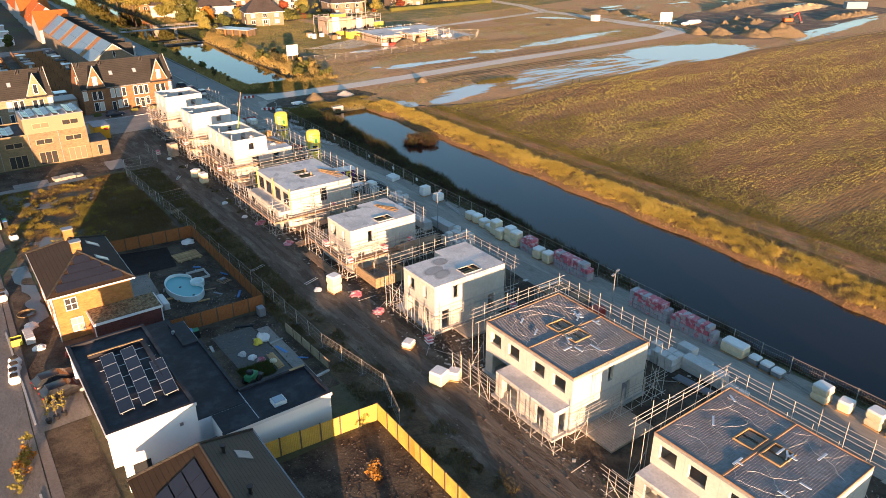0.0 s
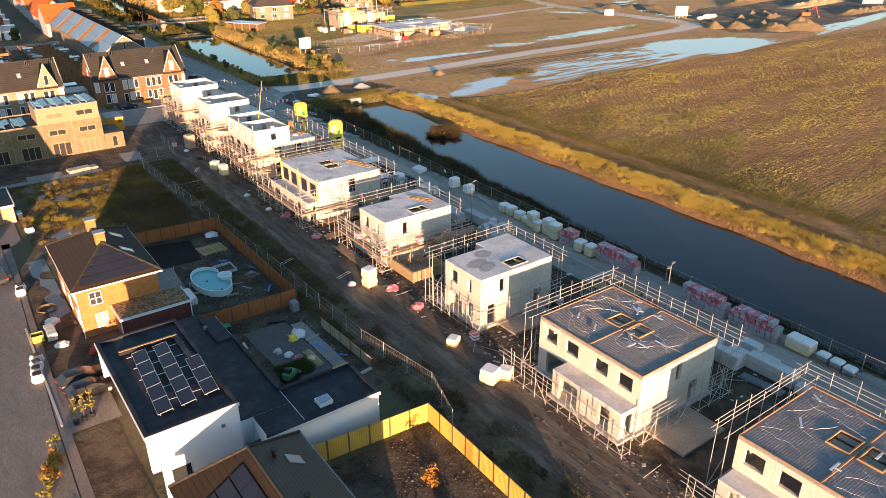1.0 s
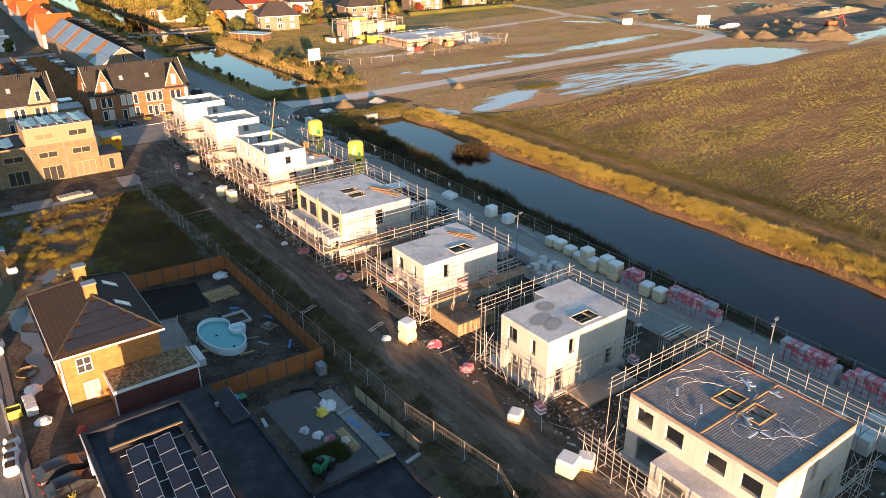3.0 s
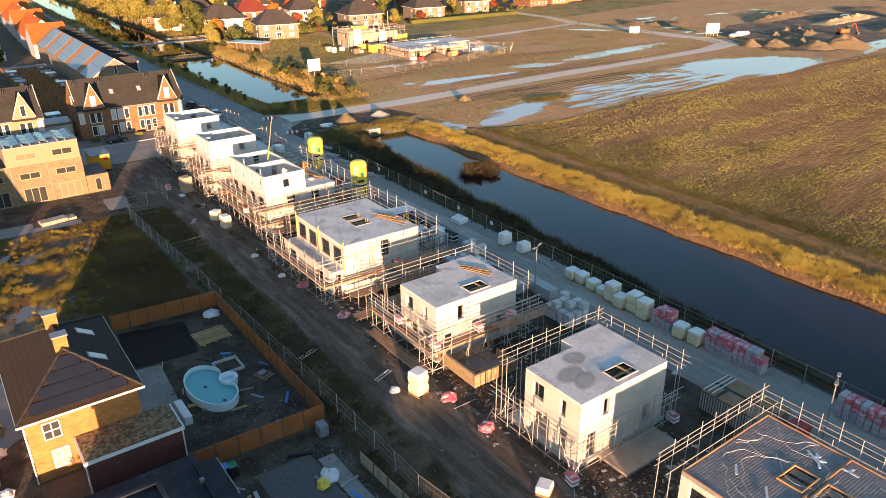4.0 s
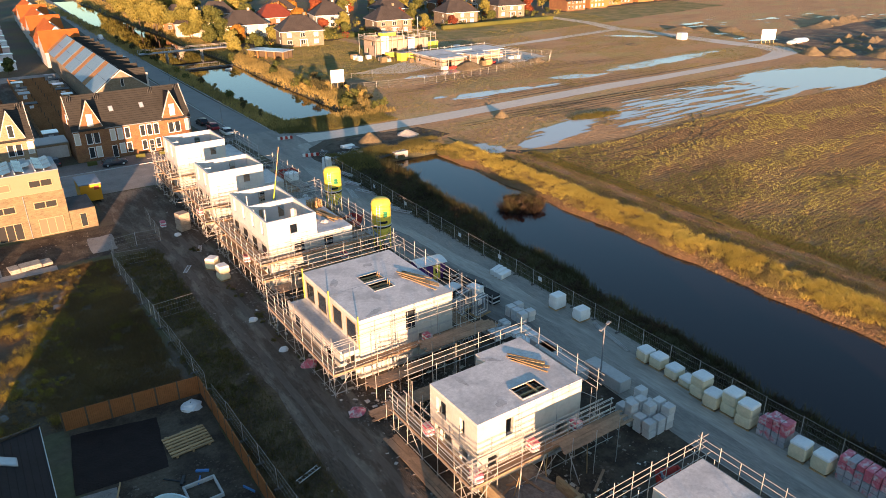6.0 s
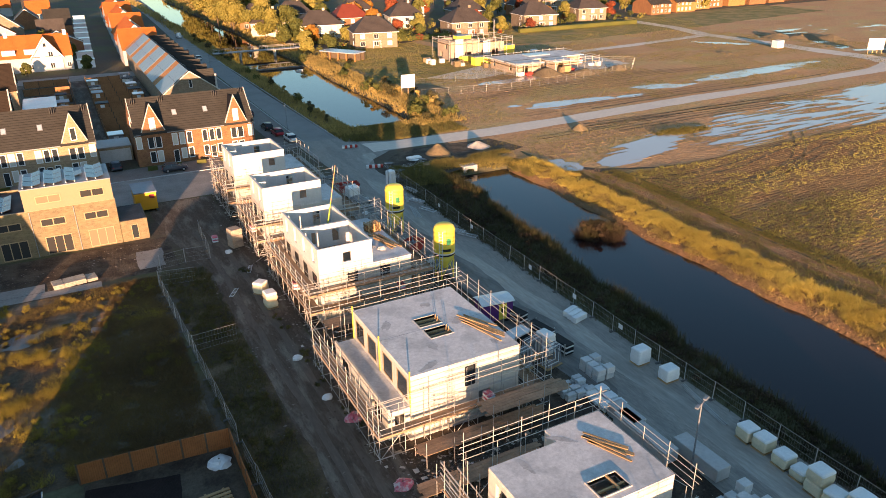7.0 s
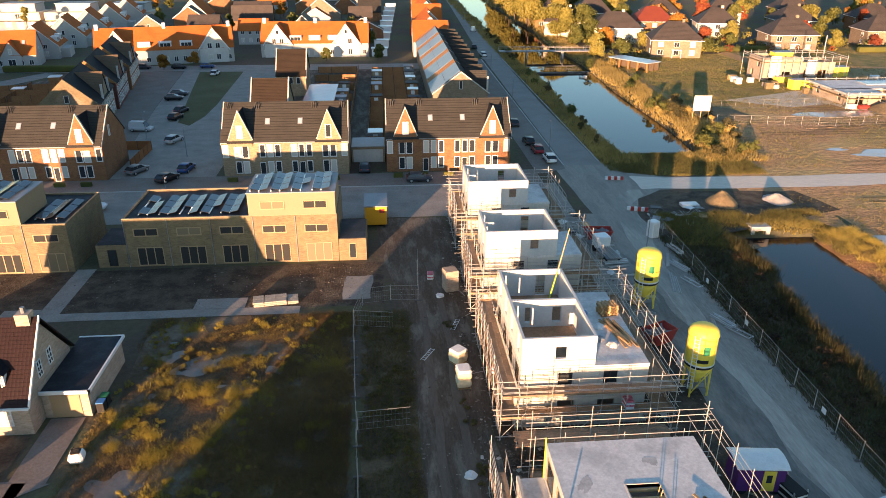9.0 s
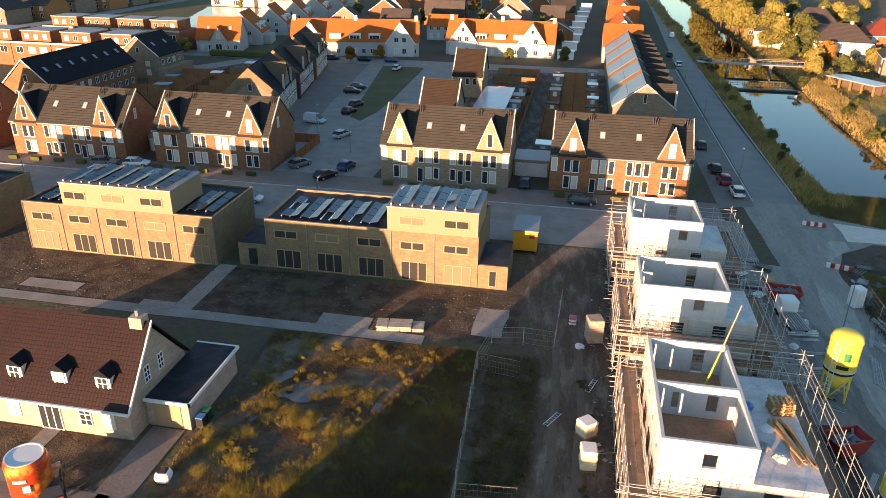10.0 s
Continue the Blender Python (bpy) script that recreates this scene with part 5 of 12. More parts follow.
def balcony_house(y0):
    """Pair of houses with a poured roof floor and a long bay roof before four framed windows."""
    h = thing("unfinished_house", "cream two-storey pair of houses with framed windows and concrete roof floor", "house", "row of unfinished houses")
    x0, x1, y1 = 0.0, 10.2, y0 + 12.3
    ym = (y0 + y1) / 2
    part("base_slab", MB().box(x0 - 0.25, y0 - 0.25, -0.1, x1 + 0.25, y1 + 0.25, 0.25), M["concrete"], h)
    up = [(y0 + a - 1.0, y0 + a + 1.0, 3.3, 5.3) for a in (1.6, 4.5, 7.9, 10.7)]
    walls_round(h, x0, y0, x1, y1, Z1, Z2 - 0.25, west=up, south=[(4.9, 5.9, 3.4, 5.3)], east=up, north=[(4.9, 5.9, 3.4, 5.3)])
    walls_round(h, x0, y0, x1, y1, 0.25, Z1 - 0.25, west=[(y0 + 1, y0 + 3, 0.3, 2.6), (y0 + 9, y0 + 11, 0.3, 2.6)], south=[(6.2, 7.4, 0.6, 2.5)], east=[(y0 + 1, y0 + 3, 0.3, 2.6)])
    for a, b, c, d in up:
        window(h, x0 + 0.03, (a + b) / 2, c, -90, b - a, d - c, 1, 1, "frame_tan", "darkglass")
    window(h, 5.4, y0 + 0.03, 3.4, 0, 1.0, 1.9, 1, 2, "black", "darkglass")
    f = MB()
    floor_slab(f, x0 + 0.02, y0 + 0.02, x1 - 0.02, y1 - 0.02, Z1 - 0.25, Z1 - 0.001, [(4.5, ym - 2, 6.4, ym - 0.4)])
    part("middle_floor", f, M["concrete"], h)
    f = MB()
    holes = [(4.1, ym - 1.75, 6.2, ym - 0.25), (4.1, ym + 0.35, 6.2, ym + 1.85)]
    floor_slab(f, x0, y0, x1, y1, Z2 - 0.25, Z2, holes)
    part("roof_floor", f, M["slab"], h, "pale concrete floor with damp patches")
    for a in holes:
        hole_frame(h, *a, Z2 - 0.1, "concrete")
        rod("ladder_rail", h, (a[2] - 0.5, a[1] + 0.5, Z2 - 2.6), (a[2] - 0.2, a[1] + 0.4, Z2 + 0.5), 0.035, "wood")
        rod("ladder_rail", h, (a[2] - 0.5, a[1] + 0.9, Z2 - 2.6), (a[2] - 0.2, a[1] + 0.8, Z2 + 0.5), 0.035, "wood")
    part("pour_joint", MB().box(x0, ym - 0.015, Z2, x1, ym + 0.015, Z2 + 0.006), M["lead"], h)
    e = MB()
    e.wall((-1.9, y1), (-1.9, y0 + 0.3), 0.25, Z1 - 0.22, 0.28, [(1, 3.2, 0.3, 2.5), (8.5, 10.7, 0.3, 2.5)])
    e.wall((-1.62, y0 + 0.3), (x0, y0 + 0.3), 0.25, Z1 - 0.22, 0.28, [(0.3, 1.2, 0.3, 2.4)])
    part("bay_wall", e, M["limewall"], h)
    part("bay_roof", MB().box(-1.95, y0 + 0.25, Z1 - 0.22, x0 - 0.003, y1, Z1 + 0.02), M["slab"], h, "pale concrete bay roof")
    part("bay_upstand", MB().box(-1.95, y0 + 0.25, Z1 + 0.02, -1.75, y1, Z1 + 0.3), M["limewall"], h)
    joints(h, x0, x1, y0, y1, 3.0, 5.6)
    for y in (y0 - 0.03, ym - 0.05, y1 - 0.08):
        part("corner_profile", MB().box(x0 - 0.1, y, Z1 + 0.05, x0 - 0.01, y + 0.1, Z2 + 0.5), M["limeframe"], h, "lime-yellow corner profile")
    for a in holes:
        part("trimmer", MB().box(a[0], a[1] + 0.3, Z2 - 0.2, a[2], a[1] + 0.45, Z2 - 0.02).box(a[0], a[3] - 0.35, Z2 - 0.3, a[2], a[3] - 0.2, Z2 - 0.12), M["wood"], h, "timber trimmers across the opening")
        part("stair_deck", MB().box(a[0] + 0.1, a[1], Z2 - 1.3, a[2] - 0.6, a[3], Z2 - 1.24), M["deck"], h, "boarded stair landing")
    return h


balcony_house(57.9)


def three_storey(y0, y1, xw, x1, ydiv, holes_s, ztop, zs):
    """Shell with its third storey walls up and no roof."""
    h = thing("unfinished_house", "white roofless upper storey on an unfinished cream house", "house", "row of unfinished houses")
    x0 = 0.0
    part("base_slab", MB().box(x0 - 0.25, y0 - 0.25, -0.1, x1 + 0.25, y1 + 0.25, 0.25), M["concrete"], h)
    n = max(2, int((y1 - y0) / 3))
    up = [(y0 + (k + 0.5) * (y1 - y0) / n - 0.7, y0 + (k + 0.5) * (y1 - y0) / n + 0.7, Z1 + 0.4, Z1 + 2.1) for k in range(n)]
    walls_round(h, x0, y0, x1, y1, 2.75, zs - 0.25, west=up, south=[(x1 * 0.35 - 0.6, x1 * 0.35 + 0.5, 3.2, 5.0), (x1 * 0.7 - 0.5, x1 * 0.7 + 0.6, 3.2, 5.0)], east=up)
    walls_round(h, x0, y0, x1, y1, 0.25, 2.5, west=[(a, b, 0.3, 2.3) for a, b, _, _ in up], south=[(x1 * 0.3, x1 * 0.3 + 1.4, 0.6, 2.3), (x1 * 0.62, x1 * 0.62 + 1.4, 0.6, 2.3)], east=up[:0])
    for c in (0.35, 0.7):
        window(h, x1 * c, y0 + 0.03, 3.2, 0, 1.1, 1.8, 2, 2, "black", "darkglass")
    for a, b, c, d in up:
        window(h, x0 + 0.03, (a + b) / 2, c, -90, b - a, d - c, 1, 2, "black", "darkglass")
    part("middle_floor", MB().box(x0 + 0.02, y0 + 0.02, 2.5, x1 - 0.02, y1 - 0.02, 2.75), M["concrete"], h)
    part("roof_floor", MB().box(x0 - 0.02, y0 - 0.02, zs - 0.25, x1 + 0.02, y1 + 0.02, zs), M["slab"], h, "pale concrete floor")
    part("floor_screed", MB().box(x0 + 0.3, y0 + 0.3, zs + 0.002, xw - 0.3, y1 - 0.3, zs + 0.05), M["deck"], h, "brown dusty floor inside the walls")
    th = 0.22
    win = (zs + 0.7, ztop - 0.35)
    part("upper_wall", MB().wall((x0, y1), (x0, y0), zs, ztop, th, [(u, u + 0.8, *win) for u in np.arange(1.2, y1 - y0 - 1.5, 3.1)]), M["whitewall"], h)
    part("upper_wall", MB().wall((x0 + th, y0), (xw - th, y0), zs, ztop, th, [(a, a + 0.9, zs + 0.75, zs + 1.85) for a in holes_s]), M["whitewall"], h)
    part("upper_wall", MB().wall((xw, y0), (xw, y1), zs, ztop, th, [(0.8, 1.6, *win)] if ydiv is None else []), M["whitewall"], h)
    part("upper_wall", MB().wall((xw - th, y1), (x0 + th, y1), zs, ztop, th, [(xw * 0.22, xw * 0.22 + 0.9, zs, zs + 2.1)]), M["whitewall"], h)
    if ydiv:
        part("upper_wall", MB().wall((x0 + th, ydiv), (xw - th, ydiv), zs, ztop, 0.3, [(1.2, 1.7, zs + 0.5, zs + 2.0), (3.6, 4.4, zs + 0.5, zs + 2.0)]), M["whitewall"], h)
    else:
        part("inner_wall", MB().box(x0 + th, y0 + 2.6, zs + 0.05, x0 + th + 1.0, y0 + 2.8, ztop), M["whitewall"], h)
    return h


three_storey(79.7, 92.2, 6.0, 10.5, 86.0, [2.5], 8.3, 5.6)
three_storey(101.0, 107.4, 7.7, 10.5, None, [4.6], 8.5, 5.6)
three_storey(117.2, 124.4, 7.6, 10.5, None, [5.0], 8.6, 5.6)


def scaffold(x0, y0, x1, y1, ztop, decks, sides, bay=2.1, gap=0.35, width=1.0, rails=(0.5, 1.0), low=None, seed=0, bars=True, inner=None):
    """Tube scaffold round a house: standards in two rows, ledgers, guard rails and board decks."""
    r = random.Random(seed)
    s = thing("scaffold", "galvanised tube scaffold with wooden board decks", "scaffold", "scaffolds round the houses")
    for side in sides:
        top = ztop if low is None or side not in low else low[side]
        if side in "WE":
            a, b = y0 - gap - width, y1 + gap + width
        else:
            a, b = (x0 - gap - width if not inner else inner.get(side, x0 - gap - width)), x1 + gap + width
        n = max(2, round((b - a) / bay))

        def P(u, o, z):
            d = gap + o
            return {"W": (x0 - d, u, z), "E": (x1 + d, u, z), "S": (u, y0 - d, z), "N": (u, y1 + d, z)}[side]

        us = [a + (b - a) * k / n for k in range(n + 1)]
        for k, u in enumerate(us):
            for o in (0.0, width):
                t = top + (r.uniform(0.7, 1.7) if o else r.uniform(-0.3, 0.6))
                rod("pole", s, P(u, o, 0.0), P(u + r.uniform(-0.03, 0.03), o, t), 0.028)
            rod("transom", s, P(u, -0.15, 0.35), P(u, width + 0.2, 0.35), 0.026)
        zs = [0.4] + [z for z in decks if z < top + 0.2]
        if top not in zs:
            zs.append(top)
        for z in zs:
            rod("ledger", s, P(a - 0.5, 0, z), P(b + 0.5, 0, z), 0.026)
            rod("ledger", s, P(a - 0.4, width, z), P(b + 0.6, width, z), 0.026)
            for g in rails:
                if z > 1:
                    rod("guard_rail", s, P(a - r.uniform(0.1, 0.9), width, z + g), P(b + r.uniform(0.1, 0.9), width, z + g + r.uniform(-0.03, 0.03)), 0.026)
        if bars:
            for k in range(0, n, 3):
                rod("brace", s, P(us[k], width, 0.3), P(us[min(k + 1, n)], width, min(top, 2.6)), 0.026)
        for z in decks:
            if z > top - 0.2:
                continue
            for row in range(3):
                u = a
                while u < b - 0.2:
                    l = min(r.uniform(2.6, 3.9), b - u)
                    d = MB()
                    o0 = 0.04 + row * (width - 0.06) / 3
                    p, q = P(u + 0.01, o0, z + 0.05), P(u + l - 0.02, o0 + width / 3 - 0.04, z + 0.10 + r.uniform(0, 0.015))
                    d.box(min(p[0], q[0]), min(p[1], q[1]), p[2], max(p[0], q[0]), max(p[1], q[1]), q[2])
                    part("deck_board", d, M["deck"], s)
                    u += l
            tb = MB()
            p, q = P(a, width - 0.01, z + 0.1), P(b, width + 0.03, z + 0.28)
            tb.box(min(p[0], q[0]), min(p[1], q[1]), p[2], max(p[0], q[0]), max(p[1], q[1]), q[2])
            part("toe_board", tb, M["deck"], s)
    return s


scaffold(-1.9, 0, 10, 12.1, 6.0, [], "WSEN", low={"W": 2.0, "S": 2.2}, rails=(0.45, 0.9), seed=1, bay=1.55, inner={"N": -0.7, "S": -0.7})
scaffold(-1.9, -20.9, 10, -8.8, 6.0, [], "WSEN", low={"W": 2.0, "S": 2.2}, rails=(0.45, 0.9), seed=2, inner={"N": -0.7, "S": -0.7})
scaffold(-0.4, 21.1, 10.1, 28.7, 5.7, [], "WSEN", low={"W": 2.6, "S": 2.2}, seed=3, bay=1.6, gap=0.25, width=0.55, inner={"N": -0.6})
scaffold(0, 39.9, 10.1, 47.5, 5.7, [2.0, 3.3], "WS", low={"W": 3.4, "S": 3.4}, seed=4, width=1.3)
scaffold(0, 39.9, 10.1, 47.5, 5.7, [], "EN", seed=14, gap=0.25, width=0.6, inner={"N": -0.6})
scaffold(-1.9, 57.9, 10.2, 70.2, 5.9, [2.1], "WSEN", low={"W": 3.8, "S": 4.6}, gap=0.5, width=1.1, seed=5, inner={"N": -0.7})
scaffold(0, 79.7, 10.5, 92.2, 6.1, [2.0, 4.0], "WSEN", low={"W": 4.6, "S": 4.6}, gap=0.4, width=1.4, seed=6)
scaffold(0, 101.0, 10.5, 107.4, 6.1, [2.0, 4.0], "WSEN", low={"W": 5.4, "S": 4.6}, gap=0.4, width=1.3, seed=7)
scaffold(0, 117.2, 10.5, 124.4, 6.1, [2.0, 4.0], "WSEN", low={"W": 5.4, "S": 4.6}, gap=0.4, width=1.3, seed=8)


def platform(x0, y0, x1, y1, z, seed, along="x"):
    """A working platform of loose scaffold boards on tubes."""
    r = random.Random(seed)
    s = thing("work_platform", "brown scaffold boards laid on steel tubes between the houses", "scaffold", "work platforms")
    a, b, c, d = (x0, x1, y0, y1) if along == "x" else (y0, y1, x0, x1)
    v = c
    while v < d - 0.2:
        u = a + r.uniform(-0.3, 0.2)
        while u < b - 0.6:
            l = min(r.uniform(2.8, 4.2), b - u + r.uniform(-0.1, 0.3))
            m = pose(u, v, z, 0, 0, r.uniform(-0.6, 0.6)) if along == "x" else pose(v + 0.3, u, z, 0, 0, 90 + r.uniform(-0.6, 0.6))
            part("deck_board", MB().box(0, 0, 0.0, l - 0.03, 0.29, 0.045), M["deck"], s).matrix_basis = m
            u += l
        v += 0.31
    k = a + 0.3
    while k < b:
        p, q = ((k, c - 0.2, z - 0.03), (k, d + 0.2, z - 0.03)) if along == "x" else ((c - 0.2, k, z - 0.03), (d + 0.2, k, z - 0.03))
        rod("bearer", s, p, q, 0.028)
        for e in (p, q):
            if z > 0.6:
                rod("pole", s, (e[0], e[1], 0), (e[0], e[1], z + r.uniform(0.6, 1.5)), 0.028)
        k += 2.4
    return s


platform(4.8, 53.9, 12.8, 55.9, 3.1, 1)
platform(-1.0, 54.0, 10.6, 55.6, 1.25, 2)
platform(-2.4, 51.0, 7.0, 52.6, 0.3, 3)
platform(5.6, 36.5, 12.4, 38.2, 3.05, 4)
platform(-1.6, 49.2, 7.0, 50.8, 2.0, 6)
platform(-1.0, 74.6, 11.0, 76.4, 2.0, 7)
platform(-1.0, 96.0, 11.0, 97.6, 2.0, 8)
platform(-3.0, 38.6, -1.7, 48.4, 0.3, 5, "y")


# ---- gardens and houses beside the dirt track ----
def fence(x0, y0, x1, y1, h, mat, label, step=1.9, group="garden fences", gap=None):
    """A board fence: posts and panels between them."""
    f = thing("fence", label, "fence", group, x0, y0, 0, math.degrees(math.atan2(y1 - y0, x1 - x0)))
    L = math.hypot(x1 - x0, y1 - y0)
    n = max(1, round(L / step))
    w = L / n
    pm = MB()
    prof = [(0.05, -0.02)]
    k = 0.05
    while k < w - 0.2:
        prof += [(k + 0.01, -0.02), (k + 0.02, -0.045), (k + 0.13, -0.045), (k + 0.14, -0.02)]
        k += 0.15
    prof += [(w - 0.05, -0.02), (w - 0.05, 0.02), (0.05, 0.02)]
    pm.prism(prof, 0.04, h)
    pm = pm.mesh("panel")
    pm.materials.append(M[mat])
    po = MB().box(-0.07, -0.07, -0.05, 0.07, 0.07, h + 0.04).mesh("post")
    po.materials.append(M["bark"])
    for i in range(n):
        piece("panel", pm, f, pose(i * w, 0, 0))
    for i in range(n + 1):
        piece("post", po, f, pose(i * w, 0, 0))
    return f


OAK, PINE, BRN = "oiled reddish-brown wooden garden fence", "fresh yellow pine board fence", "brown wooden garden fence"
fence(-24.2, 64.9, -13.2, 63.9, 1.85, "oakfence", OAK)
fence(-13.2, 63.9, -13.2, 38.0, 1.85, "oakfence", OAK)
fence(-24.4, 38.4, -13.2, 38.0, 1.85, "oakfence", OAK)
fence(-24.4, 12.8, -13.1, 11.9, 1.95, "yellowfence", PINE)
fence(-13.1, 11.9, -13.6, -12, 1.95, "yellowfence", PINE)


def box_house_walls(h, x0, y0, x1, y1, z0, z1, mat, name="wall"):
    part(name, MB().box(x0, y0, z0, x1, y1, z1), M[mat], h)


def hip_roof(x0, y0, x1, y1, ze, zr, along, inset, th=0.22):
    """Four slopes; the ridge runs along 'x' or 'y', ending inset metres before each end."""
    mb = MB()
    if along == "y":
        cx = (x0 + x1) / 2
        a, b = (cx, y0 + inset, zr), (cx, y1 - inset, zr)
    else:
        cy = (y0 + y1) / 2
        a, b = (x0 + inset, cy, zr), (x1 - inset, cy, zr)
    c = [(x0, y0, ze), (x1, y0, ze), (x1, y1, ze), (x0, y1, ze)]
    if along == "y":
        faces = [[c[0], c[1], a], [c[1], c[2], b, a], [c[2], c[3], b], [c[3], c[0], a, b]]
    else:
        faces = [[c[0], c[1], b, a], [c[1], c[2], b], [c[2], c[3], a, b], [c[3], c[0], a]]
    for f in faces:
        mb.face(*f)
    mb.face(*reversed([(p[0], p[1], p[2]) for p in c]))
    return mb, faces


def skylight(parent, p, u, v, w, h):
    """A roof window lying on a slope: p its centre, u along the eave, v up the slope."""
    u, v = Vector(u).normalized(), Vector(v).normalized()
    n = u.cross(v)
    p = Vector(p)
    mb = MB()
    q = [p + u * sx * w / 2 + v * sy * h / 2 for sx, sy in ((-1, -1), (1, -1), (1, 1), (-1, 1))]
    mb.sheet([c + n * 0.06 for c in q], -n * 0.1)
    ob = part("roof_window", mb, M["lead"], parent, "grey-framed roof window")
    g = MB().sheet([p + u * sx * (w / 2 - 0.1) + v * sy * (h / 2 - 0.1) + n * 0.075 for sx, sy in ((-1, -1), (1, -1), (1, 1), (-1, 1))], -n * 0.014)
    part("pane", g, M["solar_blue"], ob, "pane reflecting the sky")


# orange brick house with a hipped roof
oh = thing("brick_house", "orange brick house with hipped brown tile roof and white trim", "house", "detached houses")
X0, Y0, X1, Y1 = -34.3, 44.2, -26.2, 57.5
box_house_walls(oh, X0, Y0, X1, Y1, 0, 5.55, "orangebrick")
mb, faces = hip_roof(X0 - 0.45, Y0 - 0.45, X1 + 0.45, Y1 + 0.45, 5.7, 8.3, "y", 4.9)
for nm, f, mt in zip(("hip_slope", "roof_slope", "hip_slope", "roof_slope"), faces, ("tile_brown", "tile_black", "tile_brown", "tile_brown")):
    part(nm, MB().slab(f, 0.12), M[mt], oh)
cx = (X0 + X1) / 2
part("eave_trim", MB().box(X0 - 0.5, Y0 - 0.5, 5.5, X1 + 0.5, Y1 + 0.5, 5.66), M["white"], oh, "white eave board")
rt = MB()
for a, b in (((cx, Y0 + 4.45, 8.33), (cx, Y1 - 4.45, 8.33)), ((X0 - 0.45, Y0 - 0.45, 5.73), (cx, Y0 + 4.45, 8.33)), ((X1 + 0.45, Y0 - 0.45, 5.73), (cx, Y0 + 4.45, 8.33)), ((X1 + 0.45, Y1 + 0.45, 5.73), (cx, Y1 - 4.45, 8.33)), ((X0 - 0.45, Y1 + 0.45, 5.73), (cx, Y1 - 4.45, 8.33))):
    rt.tube(a, b, 0.12, 6)
part("ridge_tiles", rt, M["tile_dark"], oh)
for y in (49.2, 53.6):
    c = part("chimney", MB().box(cx - 0.5, y - 0.4, 7.6, cx + 0.5, y + 0.4, 9.3), M["orangebrick"], oh, "orange brick chimney")
    part("chimney_cap", MB().box(cx - 0.6, y - 0.5, 9.3, cx + 0.6, y + 0.5, 9.42), M["lead"], c)
for y in (48.2, 53.0):
    skylight(oh, (cx + 2.25, y, 7.0), (0, 1, 0), (-4.5, 0, 2.6), 1.0, 1.5)
# dark panels on the hip towards the street of the sun
for row, (n, fr) in enumerate(((4, 0.17), (3, 0.37), (2, 0.57), (1, 0.77))):
    for k in range(n):
        p = Vector((cx + (k - (n - 1) / 2) * 1.72, Y0 - 0.45 + 4.9 * fr, 5.7 + 2.6 * fr))
        up = Vector((0, 4.9, 2.6)).normalized()
        nn = Vector((1, 0, 0)).cross(up)
        q = [p + Vector((1, 0, 0)) * sx * 0.86 + up * sy * 0.52 + nn * 0.10 for sx, sy in ((-1, -1), (1, -1), (1, 1), (-1, 1))]
        part("solar_panel", MB().sheet(q, -nn * 0.05), M["solar"], oh, "dark solar panel")
window(oh, -32.6, Y0 - 0.01, 3.5, 0, 1.25, 1.5, 2, 2, pane="paleglass")
window(oh, -32.4, Y0 - 0.01, 0.8, 0, 1.25, 1.7, 2, 2, pane="paleglass")
for y in (46.5, 50.5, 54.5):
    window(oh, X0 - 0.01, y, 3.5, -90, 1.2, 1.5, 2, 2)
    window(oh, X0 - 0.01, y, 0.8, -90, 1.2, 1.7, 2, 2)
    window(oh, X1 + 0.01, y, 3.5, 90, 1.2, 1.5, 2, 2)
    window(oh, X1 + 0.01, y, 0.5, 90, 1.4, 2.0, 2, 1)
dp = MB()
dp.tube((X0 - 0.08, Y0 - 0.1, 0), (X0 - 0.08, Y0 - 0.1, 5.5), 0.06)
part("downpipe", dp, M["white"], oh, "white downpipe")
# its low annex with a mossy flat roof
part("annex_wall", MB().box(-31.2, 40.6, 0, -24.2, 44.15, 2.7), M["darkbrick"], oh, "dark brick annex")
part("annex_trim", MB().box(-31.4, 40.4, 2.7, -24.0, 44.15, 2.95), M["white"], oh, "white annex edge")
part("annex_roof", MB().box(-31.25, 40.55, 2.95, -24.15, 44.15, 3.02), M["thatchflat"], oh, "brown gravelly annex roof")
part("annex_downpipe", MB().tube((-31.3, 40.45, 0), (-31.3, 40.45, 2.7), 0.06).tube((-24.2, 40.45, 0), (-24.2, 40.45, 2.7), 0.06), M["white"], oh)

# white villa with flat dark roofs
wv = thing("white_villa", "white rendered flat-roofed villa with dark bitumen roofs", "house", "detached houses")
part("tall_wall", MB().box(-33.7, 15.9, 0, -28.1, 31.3, 6.1), M["render_white"], wv)
# the upper floor's frame stands out over the recessed west front
part("frame_fin", MB().box(-35.0, 15.9, 2.9, -33.7, 16.3, 6.1).box(-34.3, 15.9, 0, -33.7, 16.3, 2.9), M["render_white"], wv)
part("frame_fin", MB().box(-35.0, 30.9, 2.9, -33.7, 31.3, 6.1), M["render_white"], wv)
part("roof_overhang", MB().box(-35.0, 16.3, 5.9, -33.7, 30.9, 6.1), M["render_white"], wv)
part("tall_roof", MB().box(-34.75, 16.15, 6.1, -28.35, 31.05, 6.13), M["roofbitumen"], wv, "black bitumen roof")
pp = MB()
for b in ((-35.05, 15.85, -28.05, 16.15), (-35.05, 31.05, -28.05, 31.35), (-35.05, 16.15, -34.75, 31.05), (-28.35, 16.15, -28.05, 31.05)):
    pp.box(b[0], b[1], 6.1, b[2], b[3], 6.38)
part("parapet", pp, M["roofbitumen"], wv)
